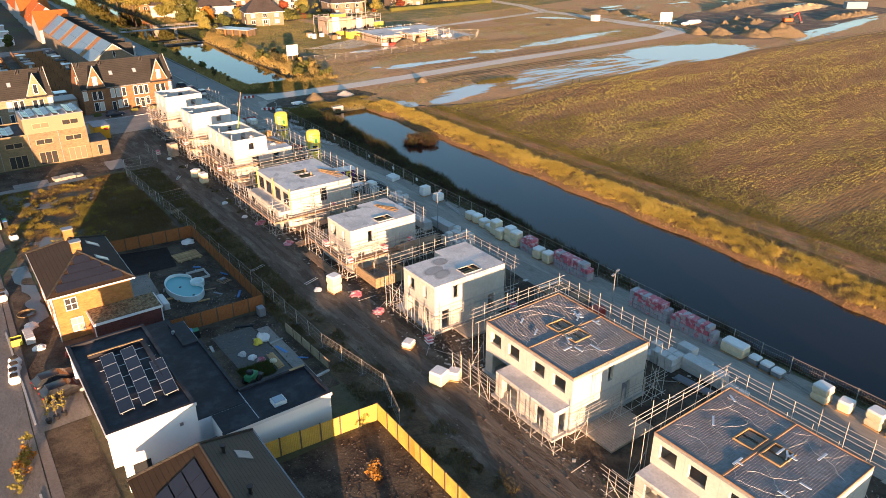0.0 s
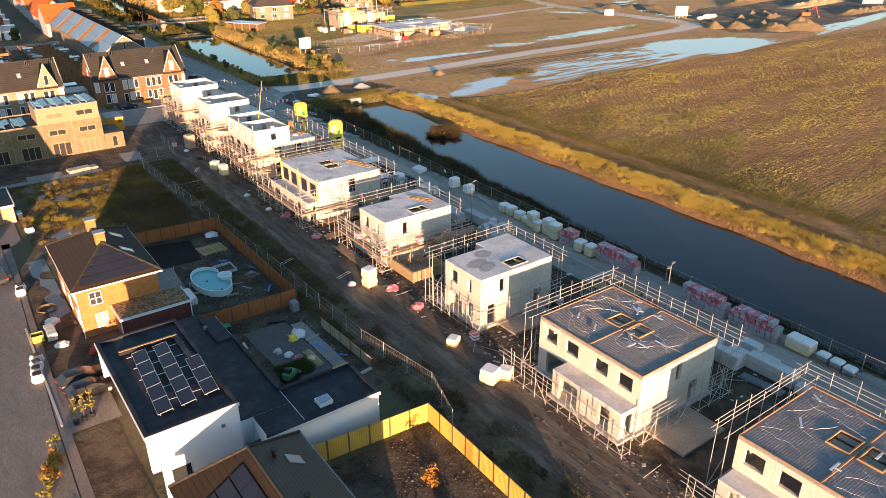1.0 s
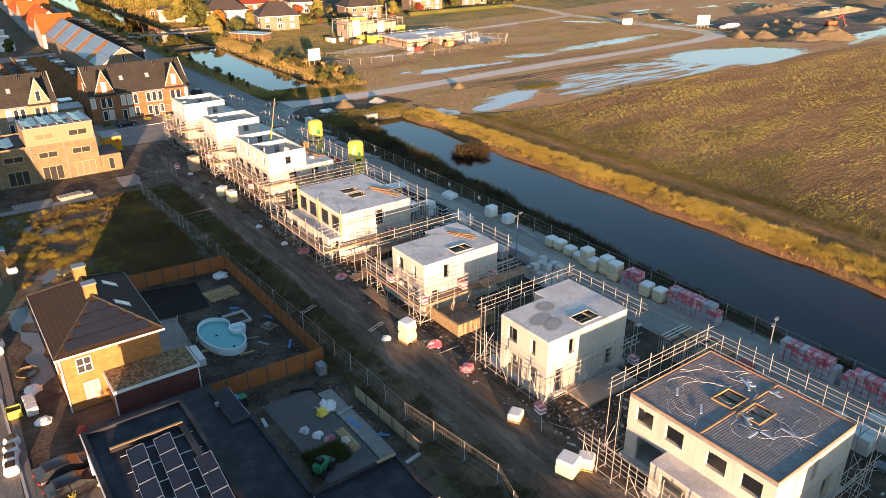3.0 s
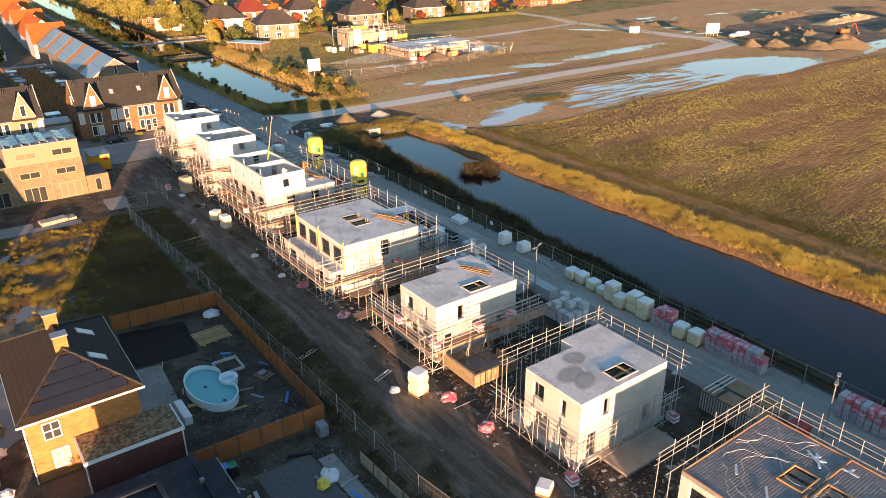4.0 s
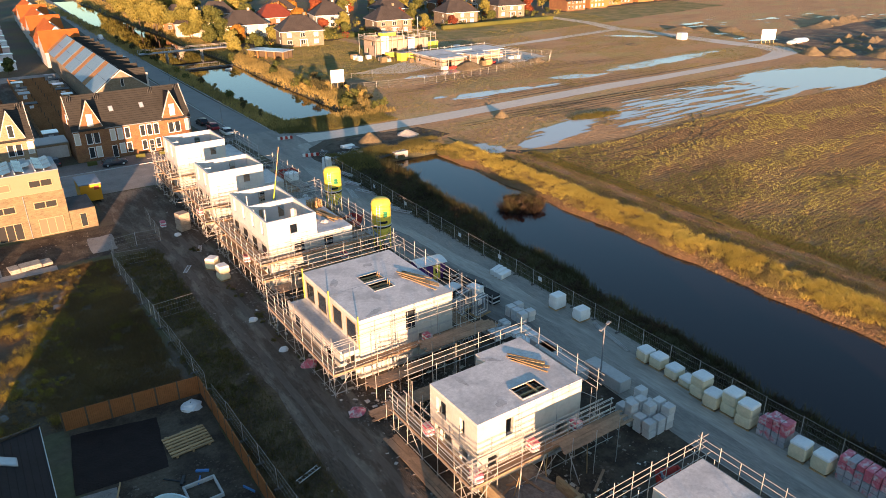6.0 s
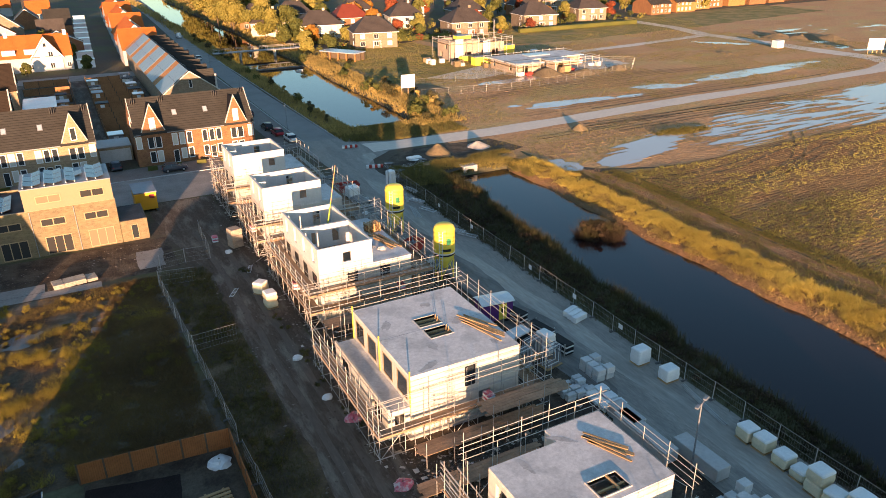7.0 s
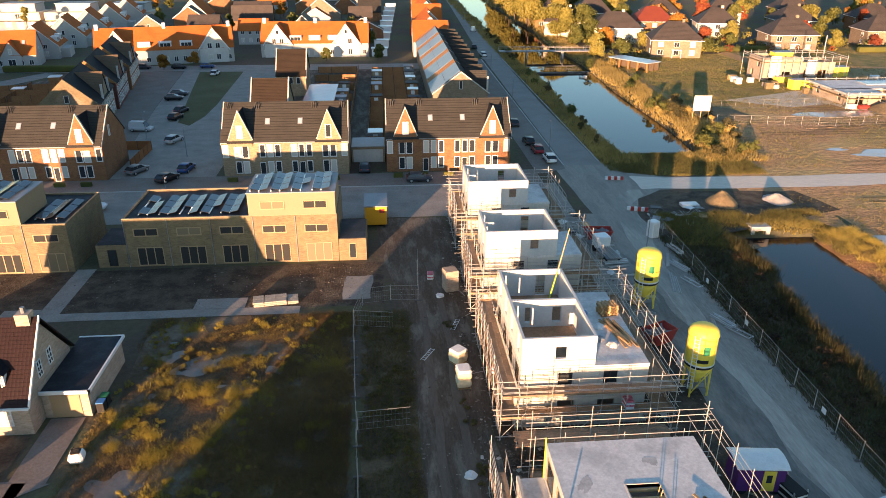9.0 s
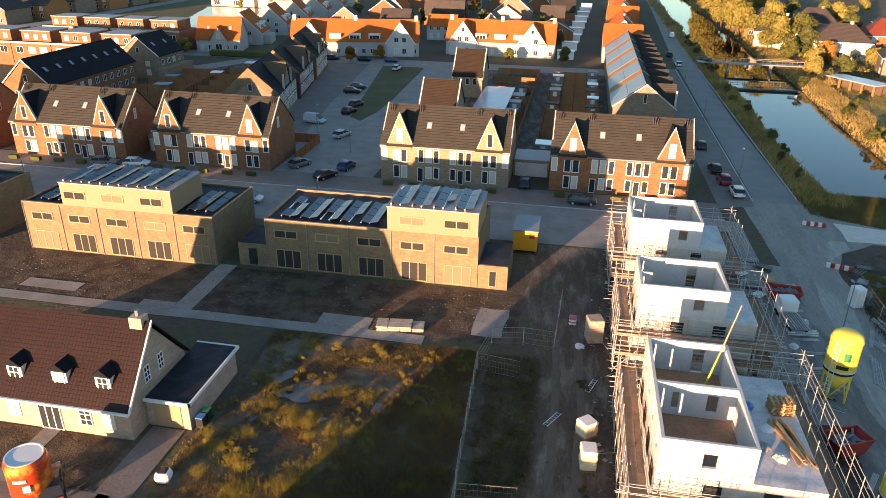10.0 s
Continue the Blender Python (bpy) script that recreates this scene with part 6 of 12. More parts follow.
part("parapet_trim", MB().box(-35.1, 15.8, 6.05, -28.0, 15.85, 6.33).box(-35.12, 15.8, 6.05, -35.06, 31.4, 6.33), M["white"], wv)
part("inner_upstand", MB().box(-33.8, 28.2, 6.13, -28.9, 28.6, 6.5).box(-29.2, 20, 6.13, -28.8, 28.2, 6.45), M["roofbitumen"], wv)
part("upstand_strip", MB().box(-33.8, 28.15, 6.5, -28.9, 28.34, 6.54), M["wood"], wv, "bare wooden strip")
for a in [(-28.05, 17.6, -23.3, 35.3), (-23.3, 14.3, -16.6, 19.6), (-26.6, 14.3, -23.3, 17.6)]:
    part("low_wall", MB().box(a[0], a[1], 0, a[2], a[3], 3.1), M["render_white"], wv)
    part("low_roof", MB().box(a[0] + 0.05, a[1] + 0.05, 3.1, a[2] - 0.05, a[3] - 0.05, 3.16), M["roofbitumen"], wv)
part("rear_wall", MB().box(-34.0, 31.4, 0, -24.6, 36.6, 2.9), M["darkbrick"], wv)
part("rear_roof", MB().box(-34.1, 31.36, 2.9, -24.5, 36.7, 3.05), M["roofbitumen"], wv)
lp = MB()
for b in ((-26.7, 14.2, -16.5, 14.5), (-16.8, 14.5, -16.5, 19.7), (-23.3, 19.4, -16.8, 19.7), (-23.5, 19.7, -23.2, 30), (-25.0, 30.0, -23.2, 30.3), (-25.0, 30.3, -24.7, 35.4)):
    lp.box(b[0], b[1], 3.15, b[2], b[3], 3.36)
part("low_parapet", lp, M["roofbitumen"], wv)
part("white_coping", MB().box(-26.72, 14.15, 3.0, -16.48, 14.22, 3.3), M["white"], wv)
part("edge_strip", MB().box(-18.2, 19.42, 3.36, -16.6, 19.68, 3.39), M["wood"], wv, "bare wooden edge strip")
sk = MB().box(-21.6, 15.3, 3.16, -20.4, 16.4, 3.5)
so = part("rooflight", sk, M["white"], wv, "white dome rooflight")
part("pane", MB().soft(-21.5, 15.4, 3.5, -20.5, 16.3, 3.62, 0.05), M["solar_blue"], so)
so = part("rooflight", MB().box(-25.2, 33, 3.16, -24.9, 33.3, 3.5), M["lead"], wv)
window(wv, -33.0, 15.88, 0.3, 0, 1.4, 2.3, 1, 1, "black", "darkglass")
window(wv, -33.72, 25, 3.2, -90, 1.6, 1.6, 1, 1, "black", "darkglass")
window(wv, -33.72, 20, 0.3, -90, 2.2, 2.3, 2, 1, "black", "darkglass")
part("vent", MB().box(-29.6, 15.8, 4.6, -29.3, 15.85, 4.9), M["lead"], wv)
part("doorway", MB().box(-27.9, 15.7, 0, -26.8, 15.86, 2.2), M["darkglass"], wv, "dark recessed doorway")


def panel_field(x0, y0, rows, cols, w, h, z, tilt, parent_label, group="", mat="solar", ry=0.0):
    """Rows of solar panels on an aluminium rack."""
    s = thing("solar_array", parent_label, "solar panels", group, x0, y0, z, ry)
    pm = MB().box(-w / 2 + 0.02, -h / 2 + 0.02, 0, w / 2 - 0.02, h / 2 - 0.02, 0.035).mesh("solar_panel")
    pm.materials.append(M[mat])
    fm = MB()
    for b in ((-w / 2, -h / 2, -w / 2 + 0.02, h / 2), (w / 2 - 0.02, -h / 2, w / 2, h / 2), (-w / 2, -h / 2, w / 2, -h / 2 + 0.02), (-w / 2, h / 2 - 0.02, w / 2, h / 2)):
        fm.box(b[0], b[1], -0.005, b[2], b[3], 0.042)
    fm = fm.mesh("panel_frame")
    fm.materials.append(M["alu"])
    return s, pm, fm


s, pm, fm = panel_field(0, 0, 0, 0, 1.15, 1.9, 0, 0, "black solar panels on an aluminium rack on the flat roof")
for cx, ya, n in ((-32.9, 17.8, 5), (-31.1, 17.9, 5), (-29.2, 18.2, 3)):
    for k in range(n):
        m = pose(cx + k * 0.12, ya + 1.0 + k * 1.95, 6.42, 0, -8, -3)
        ob = piece("solar_panel", pm, s, m)
        piece("panel_frame", fm, ob, Matrix.Identity(4))
    rod("rail", s, (cx - 0.45, ya, 6.3), (cx - 0.45 + n * 0.12, ya + n * 1.95, 6.3), 0.03, "alu")
    rod("rail", s, (cx + 0.5, ya, 6.42), (cx + 0.5 + n * 0.12, ya + n * 1.95, 6.42), 0.03, "alu")
for k in range(5):
    rod("cross_rail", s, (-33.4, 19.5 + k * 1.95, 6.25), (-28.6, 19.3 + k * 1.95, 6.25), 0.025, "alu")

# grey-roofed house in front of the villa
gh = thing("grey_roofed_house", "house with grey tiled saddle roof and solar panels", "house", "detached houses")
part("wall", MB().box(-34.3, -6, 0, -25.2, 12.0, 4.1), M["darkbrick"], gh)
apex, ze_, zr_, yn = -29.8, 4.2, 7.3, 9.4
part("roof_slope", MB().slab([(-24.8, -6.4, ze_), (-24.8, 12.4, ze_), (apex, yn, zr_), (apex, -6.4, zr_)], 0.2), tiled("grey_roof_tiles", (0.062, 0.060, 0.054), 2, 0.2, 0.05, 0.7, 0.3, None, 1.0, 0.5), gh)
part("roof_slope", MB().slab([(apex, -6.4, zr_), (apex, yn, zr_), (-34.75, 12.4, ze_), (-34.75, -6.4, ze_)], 0.2), M["tile_brown"], gh)
part("roof_slope", MB().slab([(-34.75, 12.4, ze_), (apex, yn, zr_), (-24.8, 12.4, ze_)], 0.2), M["tile_brown"], gh)
part("ridge_tiles", MB().tube((apex, -6.4, zr_ + 0.02), (apex, yn, zr_ + 0.02), 0.14, 6).tube((apex, yn, zr_ + 0.02), (-24.8, 12.4, ze_ + 0.04), 0.12, 6).tube((apex, yn, zr_ + 0.02), (-34.75, 12.4, ze_ + 0.04), 0.12, 6), M["tile_dark"], gh)
part("gutter", MB().box(-24.8, -6.4, ze_ - 0.2, -24.66, 12.4, ze_ - 0.06).box(-34.75, 12.4, ze_ - 0.2, -24.66, 12.52, ze_ - 0.06), M["lead"], gh)
skylight(gh, (-27.0, 8.3, 5.6), (0, -1, 0), (-5.0, 0, 3.1), 1.0, 1.3)
for y in (8.4, 3.2):
    c = part("flue", MB().tube((-28.4, y, 5.9), (-28.4, y, 7.0), 0.14, 8), M["black"], gh)
    part("flue_cap", MB().tube((-28.4, y, 7.05), (-28.4, y, 7.15), 0.24, 8), M["black"], c)
for r_ in range(3):
    for k in range(5):
        p = Vector((-31.0 - r_ * 1.08, 7.6 - k * 1.75, 6.56 - r_ * 0.67))
        up, al = Vector((4.95, 0, 3.1)).normalized(), Vector((0, 1, 0))
        nn = al.cross(up) * -1
        nn = nn if nn.z > 0 else -nn
        q = [p + al * sx * 0.85 + up * sy * 0.58 + nn * 0.1 for sx, sy in ((-1, -1), (1, -1), (1, 1), (-1, 1))]
        part("solar_panel", MB().sheet(q, -nn * 0.05), M["solar"], gh, "black solar panel")
# pool: a turquoise shell with a round step bay
pl = thing("garden_pool", "white-rimmed turquoise kidney-shaped pool shell in bare garden soil", "pool", x=-19.5, y=48.1)


def bean(o, n=56):
    """Outline of the shell: a long oval, dented where the round step bay meets it."""
    pts = []
    for i in range(n):
        a = 2 * math.pi * i / n
        d = math.atan2(math.sin(a - 0.1), math.cos(a - 0.1))
        x, y = (2.05 + o) * math.cos(a), (3.7 + o) * math.sin(a)
        k = 1 - 0.42 * math.exp(-(d / 0.33) ** 2)
        pts.append((x * k - 0.06 * y, y))
    return pts


rim = MB()
A, B = bean(0.0), bean(-0.12)
for i in range(len(A)):
    j = (i + 1) % len(A)
    rim.face((*A[i], 0.0), (*A[j], 0.0), (*A[j], 0.8), (*A[i], 0.8))
    rim.face((*A[i], 0.8), (*A[j], 0.8), (*B[j], 0.8), (*B[i], 0.8))
    rim.face((*B[i], 0.8), (*B[j], 0.8), (*B[j], -0.6), (*B[i], -0.6))
part("pool_shell", rim, M["pool"], pl)
part("pool_water", MB().face(*[(x, y, 0.42) for x, y in bean(-0.125)]), M["poolwater"], pl, "clear turquoise water")
part("step_shell", MB().lathe(1.75, 0.25, [(0.3, 0.32), (0.6, 0.35), (0.66, 0.8), (0.86, 0.82), (0.88, 0.7), (0.8, 0.02)], 22), M["pool"], pl, "white round step bay")
part("drain", MB().lathe(0.3, -2.6, [(0.16, 0.42), (0.16, 0.45), (0.05, 0.455)], 12).lathe(-0.4, 0.4, [(0.16, 0.42), (0.16, 0.45), (0.05, 0.455)], 12), M["black"], pl, "dark round drain")
solo("heat_pump_unit", MB().soft(-23.1, 44.4, 0, -22.4, 47.4, 0.85, 0.05), M["white"], "white pool technique cabinet on the soil", "cabinet")
area("terrace_pool", [(-26.0, 44.4), (-22.6, 44.4), (-22.0, 55.4), (-26.0, 56.0)], 0.05, M["greypave"], "grey stone terrace", "terrace")
area("topsoil", [(-24.6, 56.1), (-18.3, 55.6), (-17.6, 62.6), (-24.0, 63.9)], 0.03, mk("black_topsoil", (0.022, 0.014, 0.012), 0.95, var=0.6, scale=0.8, fine=6.0, bump=0.12), "fresh black topsoil bed", "soil", 0.3, 1)
for x0_, y0_, x1_, y1_ in ((-18.0, 49.9, -15.6, 50.05), (-18.0, 52.2, -15.6, 52.35), (-15.75, 50.05, -15.6, 52.2), (-18.0, 50.05, -17.85, 52.2)):
    solo("sandbox_edge", MB().box(x0_, y0_, 0, x1_, y1_, 0.3), M["concrete"], "grey concrete edging of a garden pit", "edging", "pit edging")
pj = thing("pallet_junk", "wooden pallet with grey scraps on the garden soil", "pallet", x=-14.6, y=47.7, rz=20)
for k in range(5):
    part("board", MB().box(-0.6, -0.8 + k * 0.34, 0.12, 0.6, -0.62 + k * 0.34, 0.15), M["deck"], pj)
part("bearer", MB().box(-0.6, -0.8, 0, -0.5, 0.75, 0.12).box(0.5, -0.8, 0, 0.6, 0.75, 0.12), M["deck"], pj)
part("scrap", MB().soft(-0.4, -0.2, 0.15, 0.3, 0.4, 0.4, 0.05), M["lead"], pj)
for k in range(26):
    rr = random.Random(900 + k)
    x_, y_ = (rr.uniform(-22, -13.8), rr.uniform(39.5, 55)) if k < 14 else (rr.uniform(-23, -14), rr.uniform(20, 36))
    l_ = rr.uniform(0.3, 1.0)
    solo("scrap_piece", MB().box(-l_, -0.08, 0.02, l_, rr.uniform(0.0, 0.25), rr.uniform(0.06, 0.2)), M[rr.choice(("deck", "lead", "wood", "concrete", "black", "bluepaint"))], "loose offcut lying on the garden soil", "offcut", "garden offcuts", m=pose(x_, y_, 0, 0, 0, rr.uniform(0, 180)))
pal = thing("timber_stack", "orange-brown timber boards stacked on the soil", "timber", x=-16.1, y=57.7, rz=3)
for k in range(7):
    part("board", MB().box(-1.7, -1.4 + k * 0.42, 0.12, 1.7, -1.15 + k * 0.42, 0.2), M["wood"], pal)
for k in (-1.3, 0, 1.3):
    part("bearer", MB().box(k - 0.08, -1.5, 0, k + 0.08, 1.6, 0.12), M["wood"], pal)


def heap(name, x, y, r, h, mat, label, cat, seed, n=14, rings=5, group=""):
    """A rough mound: a cone with a rounded top, gullies and lumps."""
    mb = MB()
    for k in range(rings + 1):
        f = k / rings
        for i in range(n):
            a = 6.2832 * i / n
            c, d = math.cos(a), math.sin(a)
            g = noise.noise(Vector((c * 1.3, d * 1.3, seed * 3.1)))
            rr = r * (1 - f) * (1 + 0.3 * g)
            lump = noise.noise(Vector((c * (1 - f) * 4, d * (1 - f) * 4, seed * 1.7 + 9)))
            zz = h * (1 - (1 - f) ** 1.25) * (1 + 0.28 * lump) if 0 < k else -0.03
            mb.v.append((x + c * rr + 0.12 * r * f * g, y + d * rr, zz if k < rings else h * 0.97))
    mb.f = [(k * n + i, k * n + (i + 1) % n, (k + 1) * n + (i + 1) % n, (k + 1) * n + i) for k in range(rings) for i in range(n)]
    return solo(name, mb, M[mat], label, cat, group, smooth=True)


def bank_heap(x0, y0, x1, y1, w, h, seed, label, mat="sand"):
    """A long low ridge of tipped earth."""
    q2 = random.Random(seed)
    p, e = Vector((x0, y0, 0)), Vector((x1, y1, 0))
    d = (e - p).normalized()
    n = Vector((-d.y, d.x, 0))
    k = max(6, int((e - p).length / 1.6))
    prof = (-1, -0.7, -0.35, 0, 0.3, 0.65, 1)
    mb = MB()
    for i in range(k + 1):
        c = p.lerp(e, i / k)
        taper = min(1.0, 4.0 * i / k, 4.0 * (k - i) / k)
        for u in prof:
            v = c + n * (u * w * q2.uniform(0.85, 1.15))
            v.z = -0.02 if abs(u) == 1 else h * (1 - abs(u)) * taper * q2.uniform(0.7, 1.25)
            mb.v.append(tuple(v))
    m_ = len(prof)
    mb.f = [(i * m_ + j, i * m_ + j + 1, (i + 1) * m_ + j + 1, (i + 1) * m_ + j) for i in range(k) for j in range(m_ - 1)]
    return solo("earth_ridge", mb, M[mat], label, "ridge", "earth ridges")


def crumpled(name, x, y, r, h, mat, label, cat, seed, sx=1.0):
    """A crumpled sheet or sack: a low lump with folds."""
    mb = MB()
    q = random.Random(seed)
    n, rings = 11, 4
    rows = []
    for k in range(rings + 1):
        f = k / rings
        rows.append([(x + sx * math.cos(a) * r * math.cos(f * 1.5) * (1 + q.uniform(-0.25, 0.25)), y + math.sin(a) * r * math.cos(f * 1.5) * (1 + q.uniform(-0.25, 0.25)), max(0.0, h * math.sin(f * 1.57) + q.uniform(-0.12, 0.12) * h)) for a in [6.2832 * i / n for i in range(n)]])
    for k in range(rings):
        for i in range(n):
            j = (i + 1) % n
            mb.face(rows[k][i], rows[k][j], rows[k + 1][j], rows[k + 1][i])
    return solo(name, mb, M[mat], label, cat)


crumpled("tarpaulin", -14.5, 62.3, 0.9, 0.5, "white", "crumpled white plastic sheet in the garden corner", "sheet", 3)
# garden of the villa under work
area("work_floor", [(-20.5, 23), (-16, 23), (-16.2, 35), (-20.7, 35)], 0.04, M["workfloor"], "dusty grey concrete garden base", "terrace", 0.1, 2)
area("work_path", [(-15.8, 20.5), (-14.4, 20.5), (-14.6, 34), (-16, 34)], 0.035, M["greypave"], "grey sand path", "path", 0.15, 2)
crumpled("rubble_sack", -16.2, 31.5, 0.8, 0.8, "white", "white sacks and sheets piled on the base", "sack", 4)
crumpled("yellow_sack", -17.0, 31.0, 0.5, 0.7, "yellowpaint", "yellow sack on the base", "sack", 5)
for k, (x, y) in enumerate([(-18.6, 28.6), (-18.0, 27.6), (-19.2, 29.8), (-17.1, 26.6)]):
    crumpled("cement_sack", x, y, 0.45, 0.45, ("wrap", "pinktop", "block", "wool")[k], "small heap of sacks on the concrete base", "sack", 10 + k)
tp_ = thing("timber_pile", "pale planks stacked on the base", "timber", x=-16.8, y=26.7, z=0.04)
for k in range(8):
    part("board", MB().box(-0.4 + 0.2 * (k % 4), -1.7 + 0.06 * k, 0.07 * (k // 4), -0.23 + 0.2 * (k % 4), 1.6 - 0.1 * (k % 3), 0.06 + 0.07 * (k // 4)), M["wood"], tp_)
ld = thing("mini_loader", "small green wheel loader parked in the garden", "loader", x=-20.2, y=24.6, rz=30)
part("body", MB().soft(-0.8, -0.4, 0.4, 0.6, 0.4, 1.1, 0.08), M["greenpaint"], ld)
part("seat", MB().soft(-0.5, -0.3, 1.1, 0.0, 0.3, 1.5, 0.06), M["black"], ld)
part("bucket", MB().box(0.8, -0.5, 0.1, 1.2, 0.5, 0.5).box(0.6, -0.1, 0.3, 0.8, 0.1, 0.7), M["darksteel"], ld)
for x, y in ((-0.55, -0.5), (-0.55, 0.5), (0.4, -0.5), (0.4, 0.5)):
    part("wheel", MB().tube((x, y - 0.12, 0.35), (x, y + 0.12, 0.35), 0.35, 12), M["tyre"], ld)


def bin_(x, y, lid, rz=0):
    b = thing("wheelie_bin", "dark wheelie bin with coloured lid", "bin", "bins", x, y, 0, rz)
    part("body", MB().prism([(-0.3, -0.35), (0.3, -0.35), (0.3, 0.35), (-0.3, 0.35)], 0.08, 1.0), M["black"], b)
    part("lid", MB().soft(-0.33, -0.4, 1.0, 0.33, 0.38, 1.1, 0.03), M[lid], b)
    part("wheel", MB().tube((-0.3, 0.38, 0.12), (0.3, 0.38, 0.12), 0.12, 8), M["tyre"], b)


bin_(-22.6, 36.4, "bluepaint")
bin_(-22.0, 36.2, "greenpaint")
fence(-13.35, 31.6, -12.9, 21.8, 1.15, "palefence", "low weathered pale wooden fence panels", 1.9)
solo("garden_box", MB().soft(-14.6, 36.0, 0.1, -13.8, 37.0, 1.2, 0.05), M["lead"], "grey metal cabinet on a pallet", "cabinet")
area("planting_bed", rect(-20.6, 20.4, -16.6, 22.6), 0.05, M["grass"], "dark green planting bed", "bed", 0.15, 1.5)


# ---- cars ----
def car(x, y, rz, paint, label, van=False, z=0.03):
    """A parked car: lofted body, glasshouse, wheels with rims, lamps."""
    c = thing("car", label, "car", "parked cars", x, y, z, rz)
    L, W = (4.7, 1.9) if van else (4.3, 1.78)
    H = 1.95 if van else 1.46
    st = [(-0.5, 0.45, 0.62, 0.78), (-0.485, 0.33, 0.80, 0.88), (-0.44, 0.27, 0.92, 0.95), (-0.3, 0.24, 0.97, 1.0), (0.0, 0.23, 0.97, 1.0), (0.2, 0.23, 0.95, 1.0), (0.34, 0.24, 0.87, 0.98), (0.44, 0.27, 0.77, 0.93), (0.485, 0.33, 0.67, 0.85), (0.5, 0.45, 0.56, 0.75)]
    mb = MB()
    for fx, z0, z1, fw in st:
        w, px = W / 2 * fw, L * fx
        ring = [(w * 0.94, z0), (w, z0 + (z1 - z0) * 0.45), (w * 0.97, z0 + (z1 - z0) * 0.8), (w * 0.86, z1), (w * 0.45, z1 + 0.025)]
        mb.v += [(px, -y_, z_) for y_, z_ in ring] + [(px, y_, z_) for y_, z_ in reversed(ring)]
    for i in range(len(st) - 1):
        for j in range(10):
            k = (j + 1) % 10
            mb.f.append((i * 10 + j, (i + 1) * 10 + j, (i + 1) * 10 + k, i * 10 + k))
    mb.f.append(tuple(range(10)))
    mb.f.append(tuple((len(st) - 1) * 10 + j for j in range(9, -1, -1)))
    part("body", mb, PAINT[paint], c, smooth=True)
    xa, xb, xc, xd = (-L / 2 + 0.12, -L / 2 + 0.3, L * 0.16, L * 0.34) if van else (-L / 2 + 0.12, -L * 0.33, L * 0.05, L * 0.27)
    g = MB()
    w0, w1 = W / 2 * 0.9, W / 2 * 0.74
    g.v = [(xa, -w0, 0.93), (xd, -w0, 0.9), (xd, w0, 0.9), (xa, w0, 0.93), (xb, -w1, H - 0.08), (xc, -w1, H - 0.08), (xc, w1, H - 0.08), (xb, w1, H - 0.08)]
    g.f = [(4, 5, 6, 7), (0, 1, 5, 4), (1, 2, 6, 5), (2, 3, 7, 6), (3, 0, 4, 7)]
    part("glasshouse", g, M["darkglass"] if not van else PAINT[paint], c)
    part("roof", MB().soft(xb - 0.06, -w1 - 0.03, H - 0.1, xc + 0.06, w1 + 0.03, H, 0.045), PAINT[paint], c, smooth=True)
    if not van:
        for s_ in (-1, 1):
            part("pillar", MB().tube(((xa + xd) / 2 - 0.1, s_ * w0, 0.93), ((xb + xc) / 2, s_ * (w1 + 0.01), H - 0.08), 0.05, 5), PAINT[paint], c)
    if van:
        part("windscreen", MB().sheet([(xd + 0.01, -w0 * 0.9, 1.0), (xd + 0.01, w0 * 0.9, 1.0), (xc + 0.03, w1 * 0.95, H - 0.1), (xc + 0.03, -w1 * 0.95, H - 0.1)], (0.01, 0, 0)), M["darkglass"], c)
    for sx in (-L * 0.31, L * 0.31):
        for sy in (-1, 1):
            w = part("wheel", MB().tube((sx, sy * (W / 2 - 0.2), 0.32), (sx, sy * (W / 2 + 0.01), 0.32), 0.32, 14), M["tyre"], c)
            if y < 180:
                part("rim", MB().tube((sx, sy * (W / 2 + 0.01), 0.32), (sx, sy * (W / 2 + 0.02), 0.32), 0.2, 10), M["alu"], w)
    for sy in (-0.6, 0.6):
        part("headlight", MB().soft(L / 2 - 0.1, sy - 0.16, 0.6, L / 2 - 0.01, sy + 0.16, 0.72, 0.02), M["alu"], c)
        part("tail_light", MB().soft(-L / 2 + 0.0, sy - 0.16, 0.72, -L / 2 + 0.1, sy + 0.16, 0.86, 0.02), M["redpaint"], c)


PAINT = {k: mk("car_paint_" + k, v, 0.3, 0.0, var=0.06, scale=1.0, fine=8.0, spec=0.4) for k, v in dict(black=(0.015, 0.015, 0.018), white=(0.75, 0.75, 0.74), blue=(0.03, 0.07, 0.20), red=(0.30, 0.02, 0.03), grey=(0.16, 0.165, 0.17), silver=(0.45, 0.46, 0.47), dark=(0.04, 0.045, 0.06)).items()}
car(-36.3, 36.0, 8, "black", "black hatchback parked on the tiled court")
car(-36.0, 33.6, 8, "black", "black estate car parked on the tiled court")
car(-40.0, 64.5, 95, "dark", "dark car parked at the kerb of the estate street")


# ---- house with dormers ----
dh = thing("dormer_house", "sand brick house with red pantile roof and white dormers", "house", "detached houses")
part("wall", MB().box(-60.0, 81.6, 0, -39.3, 90.2, 3.1), M["palebrick"], dh)
part("roof_slope", MB().slab([(-60.3, 81.2, 2.95), (-39.0, 81.2, 2.95), (-39.0, 85.9, 8.5), (-60.3, 85.9, 8.5)], 0.18), M["tile_red"], dh)
part("roof_slope", MB().slab([(-60.3, 85.9, 8.5), (-39.0, 85.9, 8.5), (-39.0, 90.6, 2.95), (-60.3, 90.6, 2.95)], 0.18), M["tile_red"], dh)
